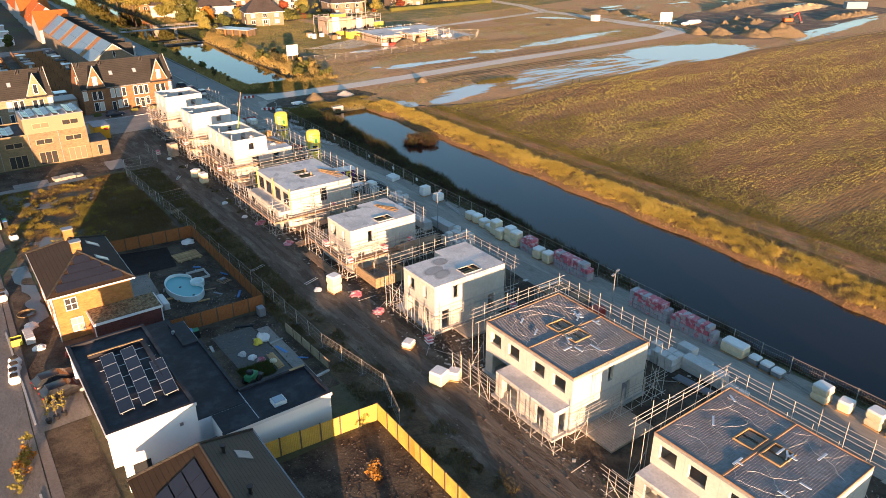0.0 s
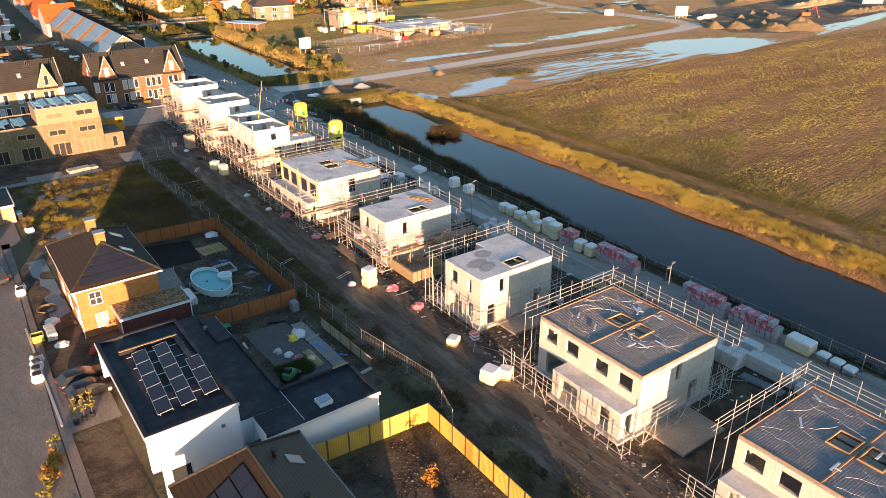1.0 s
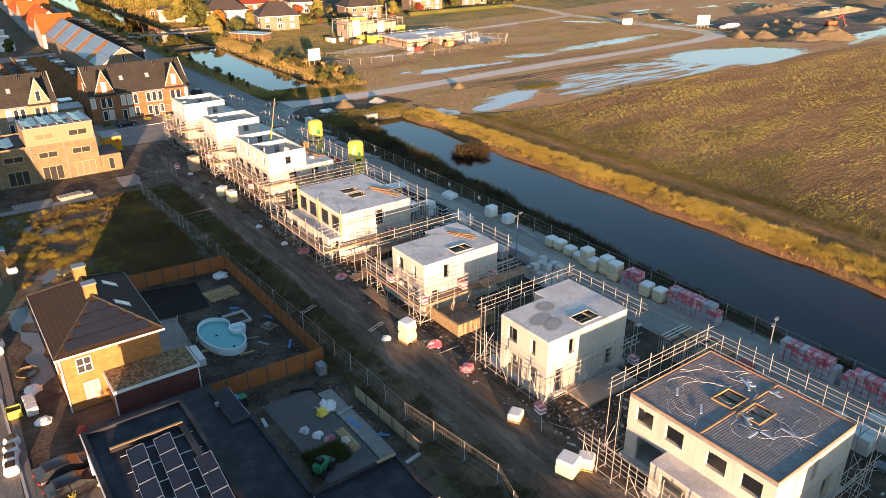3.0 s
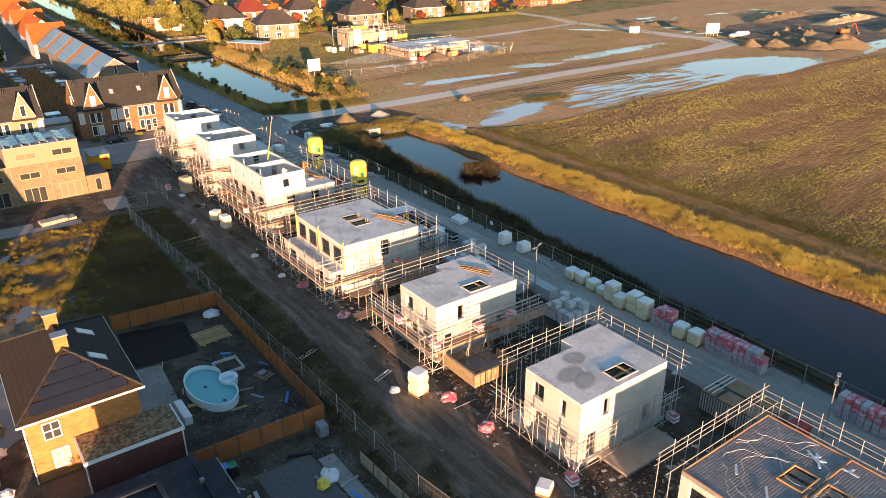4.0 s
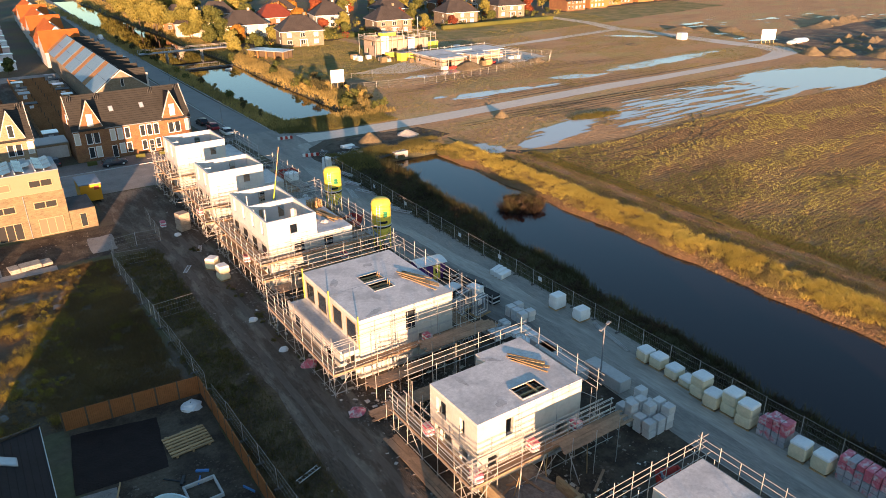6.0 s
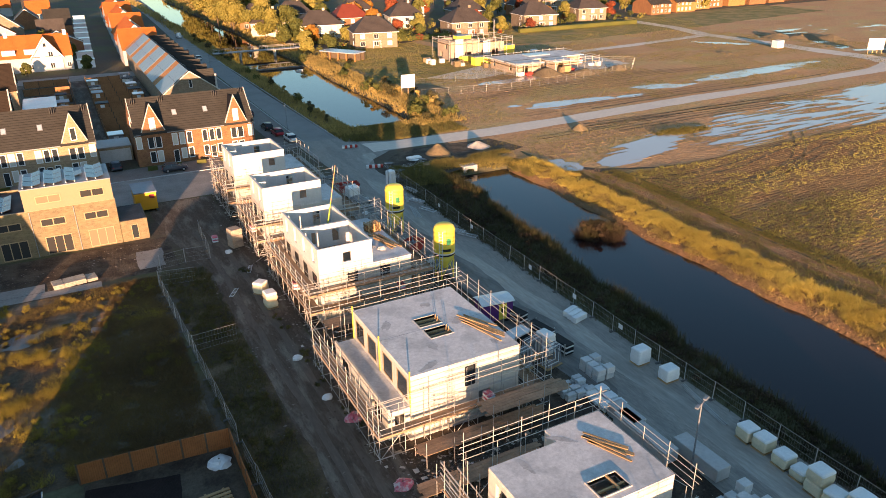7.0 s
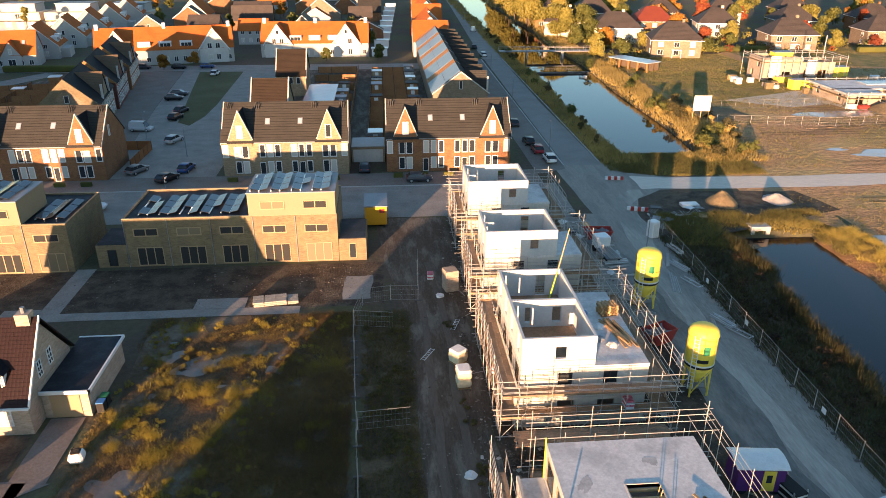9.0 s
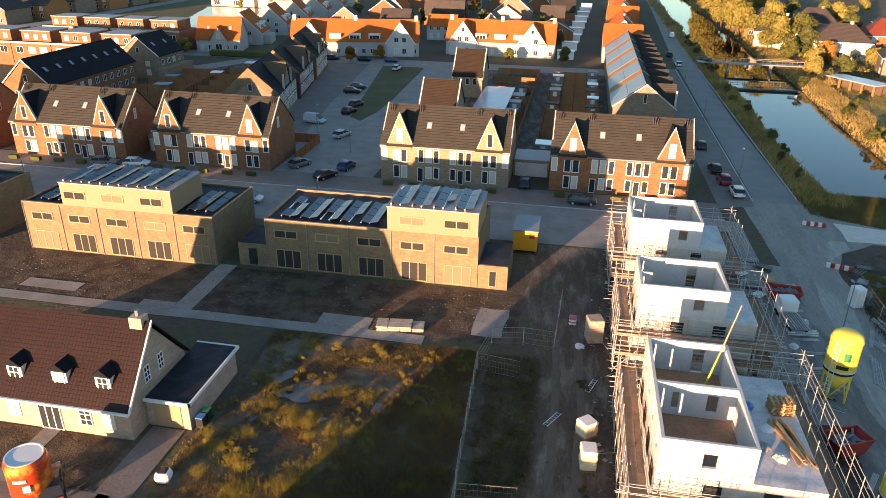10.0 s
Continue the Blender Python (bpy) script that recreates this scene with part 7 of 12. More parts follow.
for x in (-39.6, -60.0):
    part("gable_wall", MB().sheet([(x + 0.3, 81.6, 3.0), (x + 0.3, 90.2, 3.0), (x + 0.3, 85.9, 8.1)], (-0.3, 0, 0)), M["palebrick"], dh)
    part("verge_trim", MB().sheet([(x + 0.68, 81.2, 2.75), (x + 0.68, 81.2, 3.05), (x + 0.68, 85.9, 8.6), (x + 0.68, 85.9, 8.3)], (-0.12, 0, 0)), M["white"], dh, "white verge board")
for x in (-40.1, -57.5):
    c = part("chimney", MB().box(x - 0.55, 85.4, 7.0, x + 0.55, 86.4, 8.9), M["palebrick"], dh)
    part("chimney_pot", MB().tube((x, 85.9, 8.9), (x, 85.9, 9.4), 0.18, 8), M["lead"], c)
part("gutter", MB().box(-60.3, 81.02, 2.72, -39.0, 81.2, 2.9), M["white"], dh, "white gutter board")
for x in (-53.5, -49.4, -45.4, -41.6):
    d = part("dormer", MB().box(x - 0.65, 82.3, 3.9, x + 0.65, 84.6, 5.3), M["white"], dh, "white dormer with small black roof")
    part("dormer_roof", MB().sheet([(x - 0.85, 82.1, 5.3), (x + 0.85, 82.1, 5.3), (x, 82.1, 5.95)], (0, 3.0, 0)), M["tile_black"], d)
    window(d, x, 82.28, 4.05, 0, 0.95, 1.15, 2, 2)
for x in (-55, -52.2, -49.6, -43.2, -41.2):
    window(dh, x, 81.58, 0.9, 0, 1.1, 1.6, 2, 3)
window(dh, -46.4, 81.57, 0.05, 0, 2.0, 2.5, 3, 1, "white", "darkglass", "door")
window(dh, -39.28, 84.6, 3.6, 90, 0.8, 1.5, 2, 3)
window(dh, -39.28, 86.6, 3.6, 90, 0.8, 1.5, 2, 3)
part("garage_wall", MB().box(-39.25, 83.7, 0, -35.5, 92.1, 2.55), M["palebrick"], dh)
part("garage_roof", MB().box(-39.2, 83.55, 2.55, -35.35, 92.25, 2.68), M["roofbitumen"], dh, "black flat garage roof")
part("garage_trim", MB().box(-39.25, 83.4, 2.45, -35.2, 83.55, 2.75).box(-35.35, 83.4, 2.45, -35.2, 92.4, 2.75).box(-39.25, 92.25, 2.45, -35.35, 92.4, 2.75), M["white"], dh, "white roof edge")
part("garage_door", MB().box(-38.6, 83.64, 0.05, -36.2, 83.7, 2.2), M["frame_tan"], dh, "brown double garage door")
bin_(-34.9, 84.3, "bluepaint")
bin_(-34.9, 85.2, "greenpaint")
area("front_path", rect(-47.2, 75.5, -45.7, 81.5), 0.08, M["greypave"], "grey front path", "path")

# ---- flat-roofed brick houses ----
def flat_row(x0, x1, xt0, xt1, yf, yb, ext=None, units=None):
    """A block of flat-roofed houses: two storeys, part of them with a third one clad in panels."""
    h = thing("flat_roofed_houses", "sand brick flat-roofed houses with wide windows and solar panels", "house", "flat-roofed houses")
    part("wall", MB().box(x0, yf, 0, x1, yb, 5.95), M["sandbrick"], h)
    part("roof", MB().box(x0 + 0.25, yf + 0.25, 5.95, x1 - 0.25, yb - 0.25, 6.0), M["roofbitumen"], h, "dark wet flat roof")
    p = MB()
    for b in ((x0, yf, x1, yf + 0.25), (x0, yb - 0.25, x1, yb), (x0, yf + 0.25, x0 + 0.25, yb - 0.25), (x1 - 0.25, yf + 0.25, x1, yb - 0.25)):
        p.box(b[0], b[1], 5.95, b[2], b[3], 6.2)
    part("parapet", p, M["sandbrick"], h)
    part("coping", MB().box(x0 - 0.03, yf - 0.03, 6.2, x1 + 0.03, yf + 0.25, 6.25).box(x0, yb - 0.25, 6.2, x1, yb + 0.02, 6.25), M["frame_tan"], h)
    part("top_storey", MB().box(xt0, yf - 0.02, 6.2, xt1, yf + 7.2, 9.0), M["panel"], h, "smooth beige upper storey")
    part("top_roof", MB().box(xt0 - 0.08, yf - 0.1, 9.0, xt1 + 0.08, yf + 7.3, 9.12), M["lead"], h)
    n = max(1, round((x1 - x0) / 4.9))
    w = (x1 - x0) / n
    for k in range(n):
        cx = x0 + (k + 0.5) * w
        window(h, cx, yf - 0.02, 3.95, 0, 2.9, 1.05, 2, 1, "frame_tan", "halfglass", bar=0.12)
        window(h, cx + 0.2, yf - 0.02, 0.15, 0, 3.1, 2.4, 3, 1, "frame_tan", "halfglass", "glass_door", bar=0.1)
        part("downpipe", MB().tube((x0 + k * w + 0.06, yf - 0.06, 0), (x0 + k * w + 0.06, yf - 0.06, 6.1), 0.05), M["lead"], h)
        if xt0 - 0.1 < cx < xt1 + 0.1:
            window(h, cx, yf - 0.04, 7.0, 0, 2.9, 1.05, 2, 1, "frame_tan", "halfglass", bar=0.12)
    if ext:
        part("annex_wall", MB().box(ext[0], yf, 0, ext[1], yf + 6.5, 2.9), M["sandbrick"], h)
        part("annex_roof", MB().box(ext[0] + 0.1, yf + 0.1, 2.9, ext[1] - 0.1, yf + 6.4, 2.96), M["roofbitumen"], h)
        window(h, (ext[0] + ext[1]) / 2, yf - 0.02, 0.3, 0, 0.9, 2.0, 1, 1, "frame_tan", "darkglass", "door")
    # tilted panels on the roofs
    pm = MB().box(-0.5, -1.0, 0, 0.5, 1.0, 0.04).mesh("solar_panel")
    pm.materials.append(M["roofsolar"])

    def rows_of(xa, xb, z, ya, yb2):
        s = thing("solar_array", "rows of tilted solar panels on a flat roof", "solar panels", "roof solar arrays")
        y = ya
        while y < yb2:
            x, k_ = xa, 0
            while x < xb:
                k_ += 1
                if rnd.random() > 0.08:
                    piece("solar_panel", pm, s, pose(x, y, z + 0.25, 0, 13 if k_ % 2 else -13, 0))
                if y == ya:
                    rod("rail", s, (x - 0.53, y - 1, z + 0.09), (x - 0.53, yb2, z + 0.09), 0.09, "alu")
                x += 1.03 if k_ % 2 else 1.4
            y += 2.15

    rows_of(xt0 + 0.9, xt1 - 0.5, 9.12, yf + 1.4, yf + 6.3)
    if x1 - xt1 > 4:
        rows_of(xt1 + 1.2, x1 - 1.0, 6.0, yf + 3.0, yb - 2.5)
    if xt0 - x0 > 4:
        rows_of(x0 + 2.0, xt0 - 1.0, 6.0, yf + 2.6, yb - 3.2)
    return h


flat_row(-41.6, -16.4, -26.8, -16.5, 113.4, 124.0, (-16.35, -13.0))
flat_row(-72.6, -47.6, -66.9, -52.5, 112.4, 123.5)
flat_row(-104.5, -79.5, -94, -84.0, 111.5, 122.5)
part_h = thing("flat_annex", "low brick annex with dark roof beside the flat-roofed houses", "annex")
part("wall", MB().box(-45.2, 113.4, 0, -41.65, 119, 2.9), M["sandbrick"], part_h)
part("roof", MB().box(-45.1, 113.5, 2.9, -41.65, 118.9, 2.97), M["roofbitumen"], part_h)
window(part_h, -43.4, 113.38, 0.2, 0, 1.0, 2.1, 1, 1, "black", "darkglass", "door")
for x0, y0, x1, y1 in ((-31.5, 101.9, -26.0, 104.2), (-67, 103, -60, 105), (-51.5, 100.5, -47.6, 103)):
    area("paved_pad", rect(x0, y0, x1, y1), 0.06, M["greypave"], "pale paved terrace pad in bare soil", "terrace", 0.06, 2)
st = thing("paver_stack", "stacked grey-brown paving slabs on sandy ground", "pavers", x=-22.8, y=103.0, rz=8)
pv = MB().soft(-0.58, -0.42, 0, 0.58, 0.42, 0.17, 0.02).mesh("paver")
pv.materials.append(M["gabion"])
for k in range(3):
    for i in range(4 - k // 2):
        for j in range(2):
            piece("paver", pv, st, pose(-1.8 + i * 1.2 + rnd.uniform(-0.05, 0.05), -0.45 + j * 0.88, 0.02 + k * 0.18, 0, 0, rnd.uniform(-3, 3)))


# ---- brick terraces with gables ----
def terrace(x0, x1, yf, bricks4, seed):
    """Four houses under one roof with two steep gables flush with the front."""
    h = thing("brick_terrace", "brick terrace with dark tiled roof, steep gables and white windows", "house", "brick terraces")
    W, d, ze, zr = x1 - x0, 11.0, 6.1, 11.2
    for k in range(4):
        part("wall", MB().box(x0 + W * k / 4, yf, 0, x0 + W * (k + 1) / 4, yf + d, ze - 0.05), M[bricks4[k]], h)
    ym = yf + d / 2
    part("roof_slope", MB().slab([(x0 - 0.1, yf - 0.35, ze - 0.25), (x1 + 0.1, yf - 0.35, ze - 0.25), (x1 + 0.1, ym, zr), (x0 - 0.1, ym, zr)], 0.2), M["tile_dark"], h)
    part("roof_slope", MB().slab([(x0 - 0.1, ym, zr), (x1 + 0.1, ym, zr), (x1 + 0.1, yf + d + 0.35, ze - 0.25), (x0 - 0.1, yf + d + 0.35, ze - 0.25)], 0.2), M["tile_dark"], h)
    for x, mt in ((x0, bricks4[0]), (x1 - 0.3, bricks4[3])):
        part("gable_wall", MB().sheet([(x, yf, ze - 0.06), (x, yf + d, ze - 0.06), (x, ym, zr - 0.25)], (0.3, 0, 0)), M[mt], h)
        part("verge_trim", MB().sheet([(x - 0.02 if x == x0 else x + 0.3, yf - 0.35, ze - 0.3), (x - 0.02 if x == x0 else x + 0.3, ym, zr + 0.1), (x - 0.02 if x == x0 else x + 0.3, ym, zr - 0.3), (x - 0.02 if x == x0 else x + 0.3, yf - 0.35, ze - 0.65)], (0.14, 0, 0)), M["concrete"], h, "pale verge edge")
        window(h, x + (0.32 if x > x0 else -0.02), yf + 4.2, 6.4, 90 if x > x0 else -90, 0.7, 1.8)
    for fr, mt in ((0.155, bricks4[0]), (0.85, bricks4[3])):
        cx = x0 + W * fr
        g, top = 1.9, 10.5
        part("gable_front", MB().sheet([(cx - g, yf - 0.14, ze - 1.0), (cx + g, yf - 0.14, ze - 1.0), (cx + g, yf - 0.14, ze + 0.1), (cx, yf - 0.14, top + 0.35), (cx - g, yf - 0.14, ze + 0.1)], (0, 0.3, 0)), M[mt], h)
        yback = yf + (top - ze) / (zr - ze) * d / 2
        for s in (-1, 1):
            part("gable_roof", MB().slab([(cx, yf + 0.17, top), (cx, yback + 0.3, top), (cx + s * (g - 0.02), yf + 0.4, ze - 0.02), (cx + s * (g - 0.02), yf + 0.17, ze - 0.02)], 0.12), M["tile_black"], h, "dark smooth gable roof")
        for s in (-1, 1):
            part("gable_edge", MB().sheet([(cx + s * g, yf - 0.15, ze + 0.05), (cx + s * (g + 0.16), yf - 0.15, ze + 0.05), (cx, yf - 0.15, top + 0.62), (cx, yf - 0.15, top + 0.33)], (0, 0.42, 0)), M["concrete"], h, "pale gable edge")
        window(h, cx, yf - 0.16, 6.4, 0, 1.0, 2.2, 1, 1, bar=0.13)
        for o in (-0.62, 0.62):
            window(h, cx + o, yf - 0.06, 3.1, 0, 1.1, 2.2, 1, 1, bar=0.13)
            window(h, cx + o, yf - 0.02, 0.5, 0, 1.05, 2.1, 1, 1, bar=0.13)
    for fr in (0.03, 0.32, 0.38, 0.44, 0.57, 0.63, 0.69, 0.97):
        window(h, x0 + W * fr, yf - 0.02, 3.2, 0, 1.0, 2.2, 1, 1, bar=0.13)
    for fr in (0.38, 0.44, 0.57, 0.69):
        window(h, x0 + W * fr, yf - 0.02, 0.6, 0, 1.0, 1.95, 1, 1, bar=0.13)
    for fr in (0.315, 0.63):
        window(h, x0 + W * fr, yf - 0.02, 0.05, 0, 0.95, 2.3, 1, 1, "white", "darkglass", "door")
    for fr in (0.36, 0.62):
        skylight(h, (x0 + W * fr, yf + 2.6, 8.55), (1, 0, 0), (0, 1, 0.93), 0.8, 1.2)
    for fr in (0.045, 0.27, 0.73, 0.955):
        part("vent_pipes", MB().tube((x0 + W * fr - 0.3, ym - 1.0, 10.2), (x0 + W * fr - 0.3, ym - 1.0, 11.2), 0.09, 6).tube((x0 + W * fr, ym - 1.0, 10.2), (x0 + W * fr, ym - 1.0, 11.4), 0.09, 6).tube((x0 + W * fr + 0.35, ym - 1.0, 10.2), (x0 + W * fr + 0.35, ym - 1.0, 11.1), 0.09, 6), M["black"], h)
    part("gutter", MB().box(x0, yf - 0.45, ze - 0.42, x0 + W * 0.05, yf - 0.3, ze - 0.28).box(x0 + W * 0.26, yf - 0.45, ze - 0.42, x0 + W * 0.74, yf - 0.3, ze - 0.28).box(x1 - W * 0.05, yf - 0.45, ze - 0.42, x1, yf - 0.3, ze - 0.28), M["lead"], h)
    hd = MB()
    q = random.Random(seed)
    for k in range(5):
        a = x0 + W * (k + 0.25) / 5
        hd.box(a, yf - 3.2 + q.uniform(-0.2, 0.2), 0.05, a + 1.6, yf - 2.6, 0.7)
    tagged(part("hedge", hd, M["leaf_green"]), "low clipped front-garden hedges", "hedge", kind="stuff")


terrace(-10.2, 10.7, 148.6, ("redbrick",) * 4, 1)
terrace(-37.0, -16.5, 147.9, ("greybrick",) * 4, 2)
terrace(-76.2, -55.6, 147.3, ("redbrick",) * 4, 3)
terrace(-102.8, -81.5, 147.0, ("redbrick",) * 4, 4)
terrace(-129, -108, 147.0, ("redbrick",) * 4, 5)
for x0, x1, y in ((-16.3, -10.5, 154.5), (-81.2, -76.4, 153.5)):
    g = thing("garage", "low garage with pale door and flat roof between terraces", "garage", "garages between terraces")
    part("wall", MB().box(x0, y, 0, x1, y + 6, 2.7), M["greybrick"], g)
    part("roof", MB().box(x0, y - 0.1, 2.7, x1, y + 6, 2.85), M["lead"], g)
    part("garage_door", MB().box(x0 + 0.3, y - 0.05, 0.05, x1 - 0.3, y - 0.005, 2.3), M["block"], g, "pale grey sectional door")


# ---- side rows ----
def saddle(name, label, x0, y0, x1, y1, ze, zr, wall, roof, along="y", group="far houses", win=True, front="white"):
    """A simple saddle-roofed house with windows, used for rows in the distance."""
    h = thing(name, label, "house", group)
    distant = group == "distant houses"
    base = MB().box(x0, y0, 0, x1, y1, ze)
    if along == "y":
        c = (x0 + x1) / 2
        part("roof_slope", MB().slab([(x1 + 0.3, y0 - 0.2, ze - 0.2), (x1 + 0.3, y1 + 0.2, ze - 0.2), (c, y1 + 0.2, zr), (c, y0 - 0.2, zr)], 0.18), M[roof], h)
        part("roof_slope", MB().slab([(c, y0 - 0.2, zr), (c, y1 + 0.2, zr), (x0 - 0.3, y1 + 0.2, ze - 0.2), (x0 - 0.3, y0 - 0.2, ze - 0.2)], 0.18), M[roof], h)
        for y in (y0, y1 - 0.3):
            if distant:
                base.sheet([(x0, y, ze - 0.01), (x1, y, ze - 0.01), (c, y, zr - 0.25)], (0, 0.3, 0))
            else:
                part("gable_wall", MB().sheet([(x0, y, ze - 0.01), (x1, y, ze - 0.01), (c, y, zr - 0.25)], (0, 0.3, 0)), M[wall], h)
        part("verge_trim", MB().sheet([(x0 - 0.3, y0 - 0.2, ze - 0.4), (x0 - 0.3, y0 - 0.2, ze - 0.1), (c, y0 - 0.2, zr + 0.1), (x1 + 0.3, y0 - 0.2, ze - 0.1), (x1 + 0.3, y0 - 0.2, ze - 0.4), (c, y0 - 0.2, zr - 0.2)], (0, -0.06, 0)), M[front], h)
        if win:
            window(h, c, y0 - 0.02, ze + 0.4, 0, 0.9, 1.5)
            for o in (-0.22, 0.22):
                window(h, c + (x1 - x0) * o, y0 - 0.02, 0.9, 0, 1.2, 1.5, 2, 1)
                window(h, c + (x1 - x0) * o, y0 - 0.02, 3.2, 0, 1.2, 1.3, 2, 1)
            k = y0 + 2 if y0 < 275 else y1
            while k < y1 - 1.5:
                for z in (0.8, 3.4):
                    if z + 1.4 < ze:
                        if x1 < -60:
                            window(h, x1 + 0.02, k, z, 90, 1.2, 1.4, 2, 1)
                        else:
                            window(h, x0 - 0.02, k, z, -90, 1.2, 1.4, 2, 1)
                k += 2.7
    else:
        c = (y0 + y1) / 2
        part("roof_slope", MB().slab([(x0 - 0.2, y0 - 0.3, ze - 0.2), (x1 + 0.2, y0 - 0.3, ze - 0.2), (x1 + 0.2, c, zr), (x0 - 0.2, c, zr)], 0.18), M[roof], h)
        part("roof_slope", MB().slab([(x0 - 0.2, c, zr), (x1 + 0.2, c, zr), (x1 + 0.2, y1 + 0.3, ze - 0.2), (x0 - 0.2, y1 + 0.3, ze - 0.2)], 0.18), M[roof], h)
        for x in (x0, x1 - 0.3):
            if distant:
                base.sheet([(x, y0, ze - 0.01), (x, y1, ze - 0.01), (x, c, zr - 0.25)], (0.3, 0, 0))
            else:
                part("gable_wall", MB().sheet([(x, y0, ze - 0.01), (x, y1, ze - 0.01), (x, c, zr - 0.25)], (0.3, 0, 0)), M[wall], h)
        if win:
            k = x0 + 1.6
            while k < x1 - 1:
                for z in (0.8, 3.4):
                    if z + 1.4 < ze:
                        window(h, k, y0 - 0.02, z, 0, 1.2, 1.5, 2, 1)
                k += 2.6
            window(h, x1 + 0.02, c, ze - 0.2, 90, 0.9, 1.5)
    part("wall", base, M[wall], h)
    if not distant:
        part("ridge", MB().tube((x0, c, zr + 0.02) if along == "x" else (c, y0, zr + 0.02), (x1, c, zr + 0.02) if along == "x" else (c, y1, zr + 0.02), 0.12, 5), M[roof], h)
    return h


# terrace with pale solar slopes towards the gardens
for k in range(5):
    y = 185.5 + k * 16.0
    h = saddle("solar_terrace", "dark brick house with blue-grey solar roof slope and tan tile strip", 0.2, y, 12.0, y + 15.7, 5.6, 10.0, "villabrick", "tile_black", "y", "solar terrace", False, "concrete")
    n = Vector((-4.6, 0, 5.9)).normalized()
    a, b = y + 0.1, y + 11.4
    for j in range(4):
        for i in range(2):
            c0, c1 = a + (b - a) * j / 4 + 0.03, a + (b - a) * (j + 1) / 4 - 0.03
            f0, f1 = i / 2 + 0.004, (i + 1) / 2 - 0.004
            q = [Vector((-0.2 + 6.2 * f, yy, 5.35 + 4.7 * f)) for yy, f in ((c0, f0), (c1, f0), (c1, f1), (c0, f1))]
            part("solar_slope", MB().sheet([p + n * 0.16 for p in q], -n * 0.1), M["solar_slope"], h, "blue-grey solar roof panel")
    q = [Vector((-0.2, b + 0.1, 5.35)), Vector((-0.2, y + 15.7, 5.35)), Vector((6.0, y + 15.7, 10.05)), Vector((6.0, b + 0.1, 10.05))]
    part("tile_strip", MB().sheet([p + n * 0.14 for p in q], -n * 0.1), M["tile_tan"], h, "tan tile strip")
    window(h, 6.1, y - 0.02, 6.3, 0, 0.7, 2.2)
    part("gable_tip", MB().sheet([(3.4, y - 0.22, 8.05), (8.8, y - 0.22, 8.05), (6.1, y - 0.22, 10.0)], (0, -0.03, 0)), M["villabrick"], h)
    for j in range(2):
        yy = y + 2 + j * 7.6
        part("street_gable", MB().sheet([(12.05, yy, 5.4), (12.05, yy + 4.6, 5.4), (12.05, yy + 2.3, 9.4)], (-0.3, 0, 0)), M["redbrick"], h)
        part("street_gable_roof", MB().slab([(12.2, yy + 2.3, 9.5), (7.2, yy + 2.3, 9.5), (11.5, yy - 0.1, 5.5), (12.2, yy - 0.1, 5.4)], 0.12).slab([(7.2, yy + 2.3, 9.5), (12.2, yy + 2.3, 9.5), (12.2, yy + 4.7, 5.4), (11.5, yy + 4.7, 5.5)], 0.12), M["tile_dark"], h)
        part("pale_edge", MB().box(11.9, yy - 0.2, 5.0, 12.3, yy + 0.1, 8.6), M["concrete"], h)
def turned(h, x, y, rz):
    """Turn a house about one of its corners."""
    h.matrix_basis = pose(x, y, 0, 0, 0, rz) @ pose(-x, -y, 0)
    return h


# row on the other side street, each house set back a little, gables towards the street
for k in range(3):
    x, y = -77.2 - 3.9 * k, 175.2 + 21.8 * k
    cols = ("villabrick", "darkbrick", "redbrick")
    h = turned(saddle("gabled_terrace", "brick row with black roof and gables to the street", x, y, x + 11, y + 20.0, 6.0, 11.0, cols[k], "tile_black", "y", "gabled rows", True, "sandbrick"), x, y, 11)
    # lighter tan tip: sun on the south gable end, painted as brick colour
    part("gable_tip", MB().sheet([(x - 0.2, y - 0.28, 6.0), (x + 5.5, y - 0.28, 11.0), (x + 11.2, y - 0.28, 6.0), (x + 9.0, y - 0.28, 6.0), (x + 5.5, y - 0.28, 9.2), (x + 2.0, y - 0.28, 6.0)], (0, -0.04, 0)), M["sandbrick" if k == 0 else "ochrebrick"], h)
    yy = y + 6.5
    part("street_gable", MB().sheet([(x + 11.05, yy, 5.9), (x + 11.05, yy + 6, 5.9), (x + 11.05, yy + 3, 10.6)], (-0.3, 0, 0)), M[cols[k]], h)
    # south slope browner than its black pair to paint the sun on it
    part("street_gable_roof", MB().slab([(x + 11.2, yy + 3, 10.7), (x + 5.6, yy + 3, 10.7), (x + 10.6, yy - 0.2, 5.9), (x + 11.2, yy - 0.2, 5.9)], 0.12), M["tile_lit"], h)
    part("street_gable_roof", MB().slab([(x + 5.6, yy + 3, 10.7), (x + 11.2, yy + 3, 10.7), (x + 11.2, yy + 6.2, 5.9), (x + 10.6, yy + 6.2, 5.9)], 0.12), M["tile_black"], h)
    for o in range(7):
        for z in (0.7, 3.3):
            part("window_band", MB().box(x + 11.0, y + 1.3 + o * 2.6, z, x + 11.06, y + 1.5 + o * 2.6, z + 2.2).box(x + 11.0, y + 2.9 + o * 2.6, z, x + 11.06, y + 3.1 + o * 2.6, z + 2.2).box(x + 11.0, y + 1.5 + o * 2.6, z + 2.0, x + 11.06, y + 2.9 + o * 2.6, z + 2.2), M["white"], h, "white window frame")
    for yp in (yy - 1.2, yy + 7.0):
        part("pale_edge", MB().box(x + 10.9, yp, 5.0, x + 11.3, yp + 0.3, 8.8), M["concrete"], h)
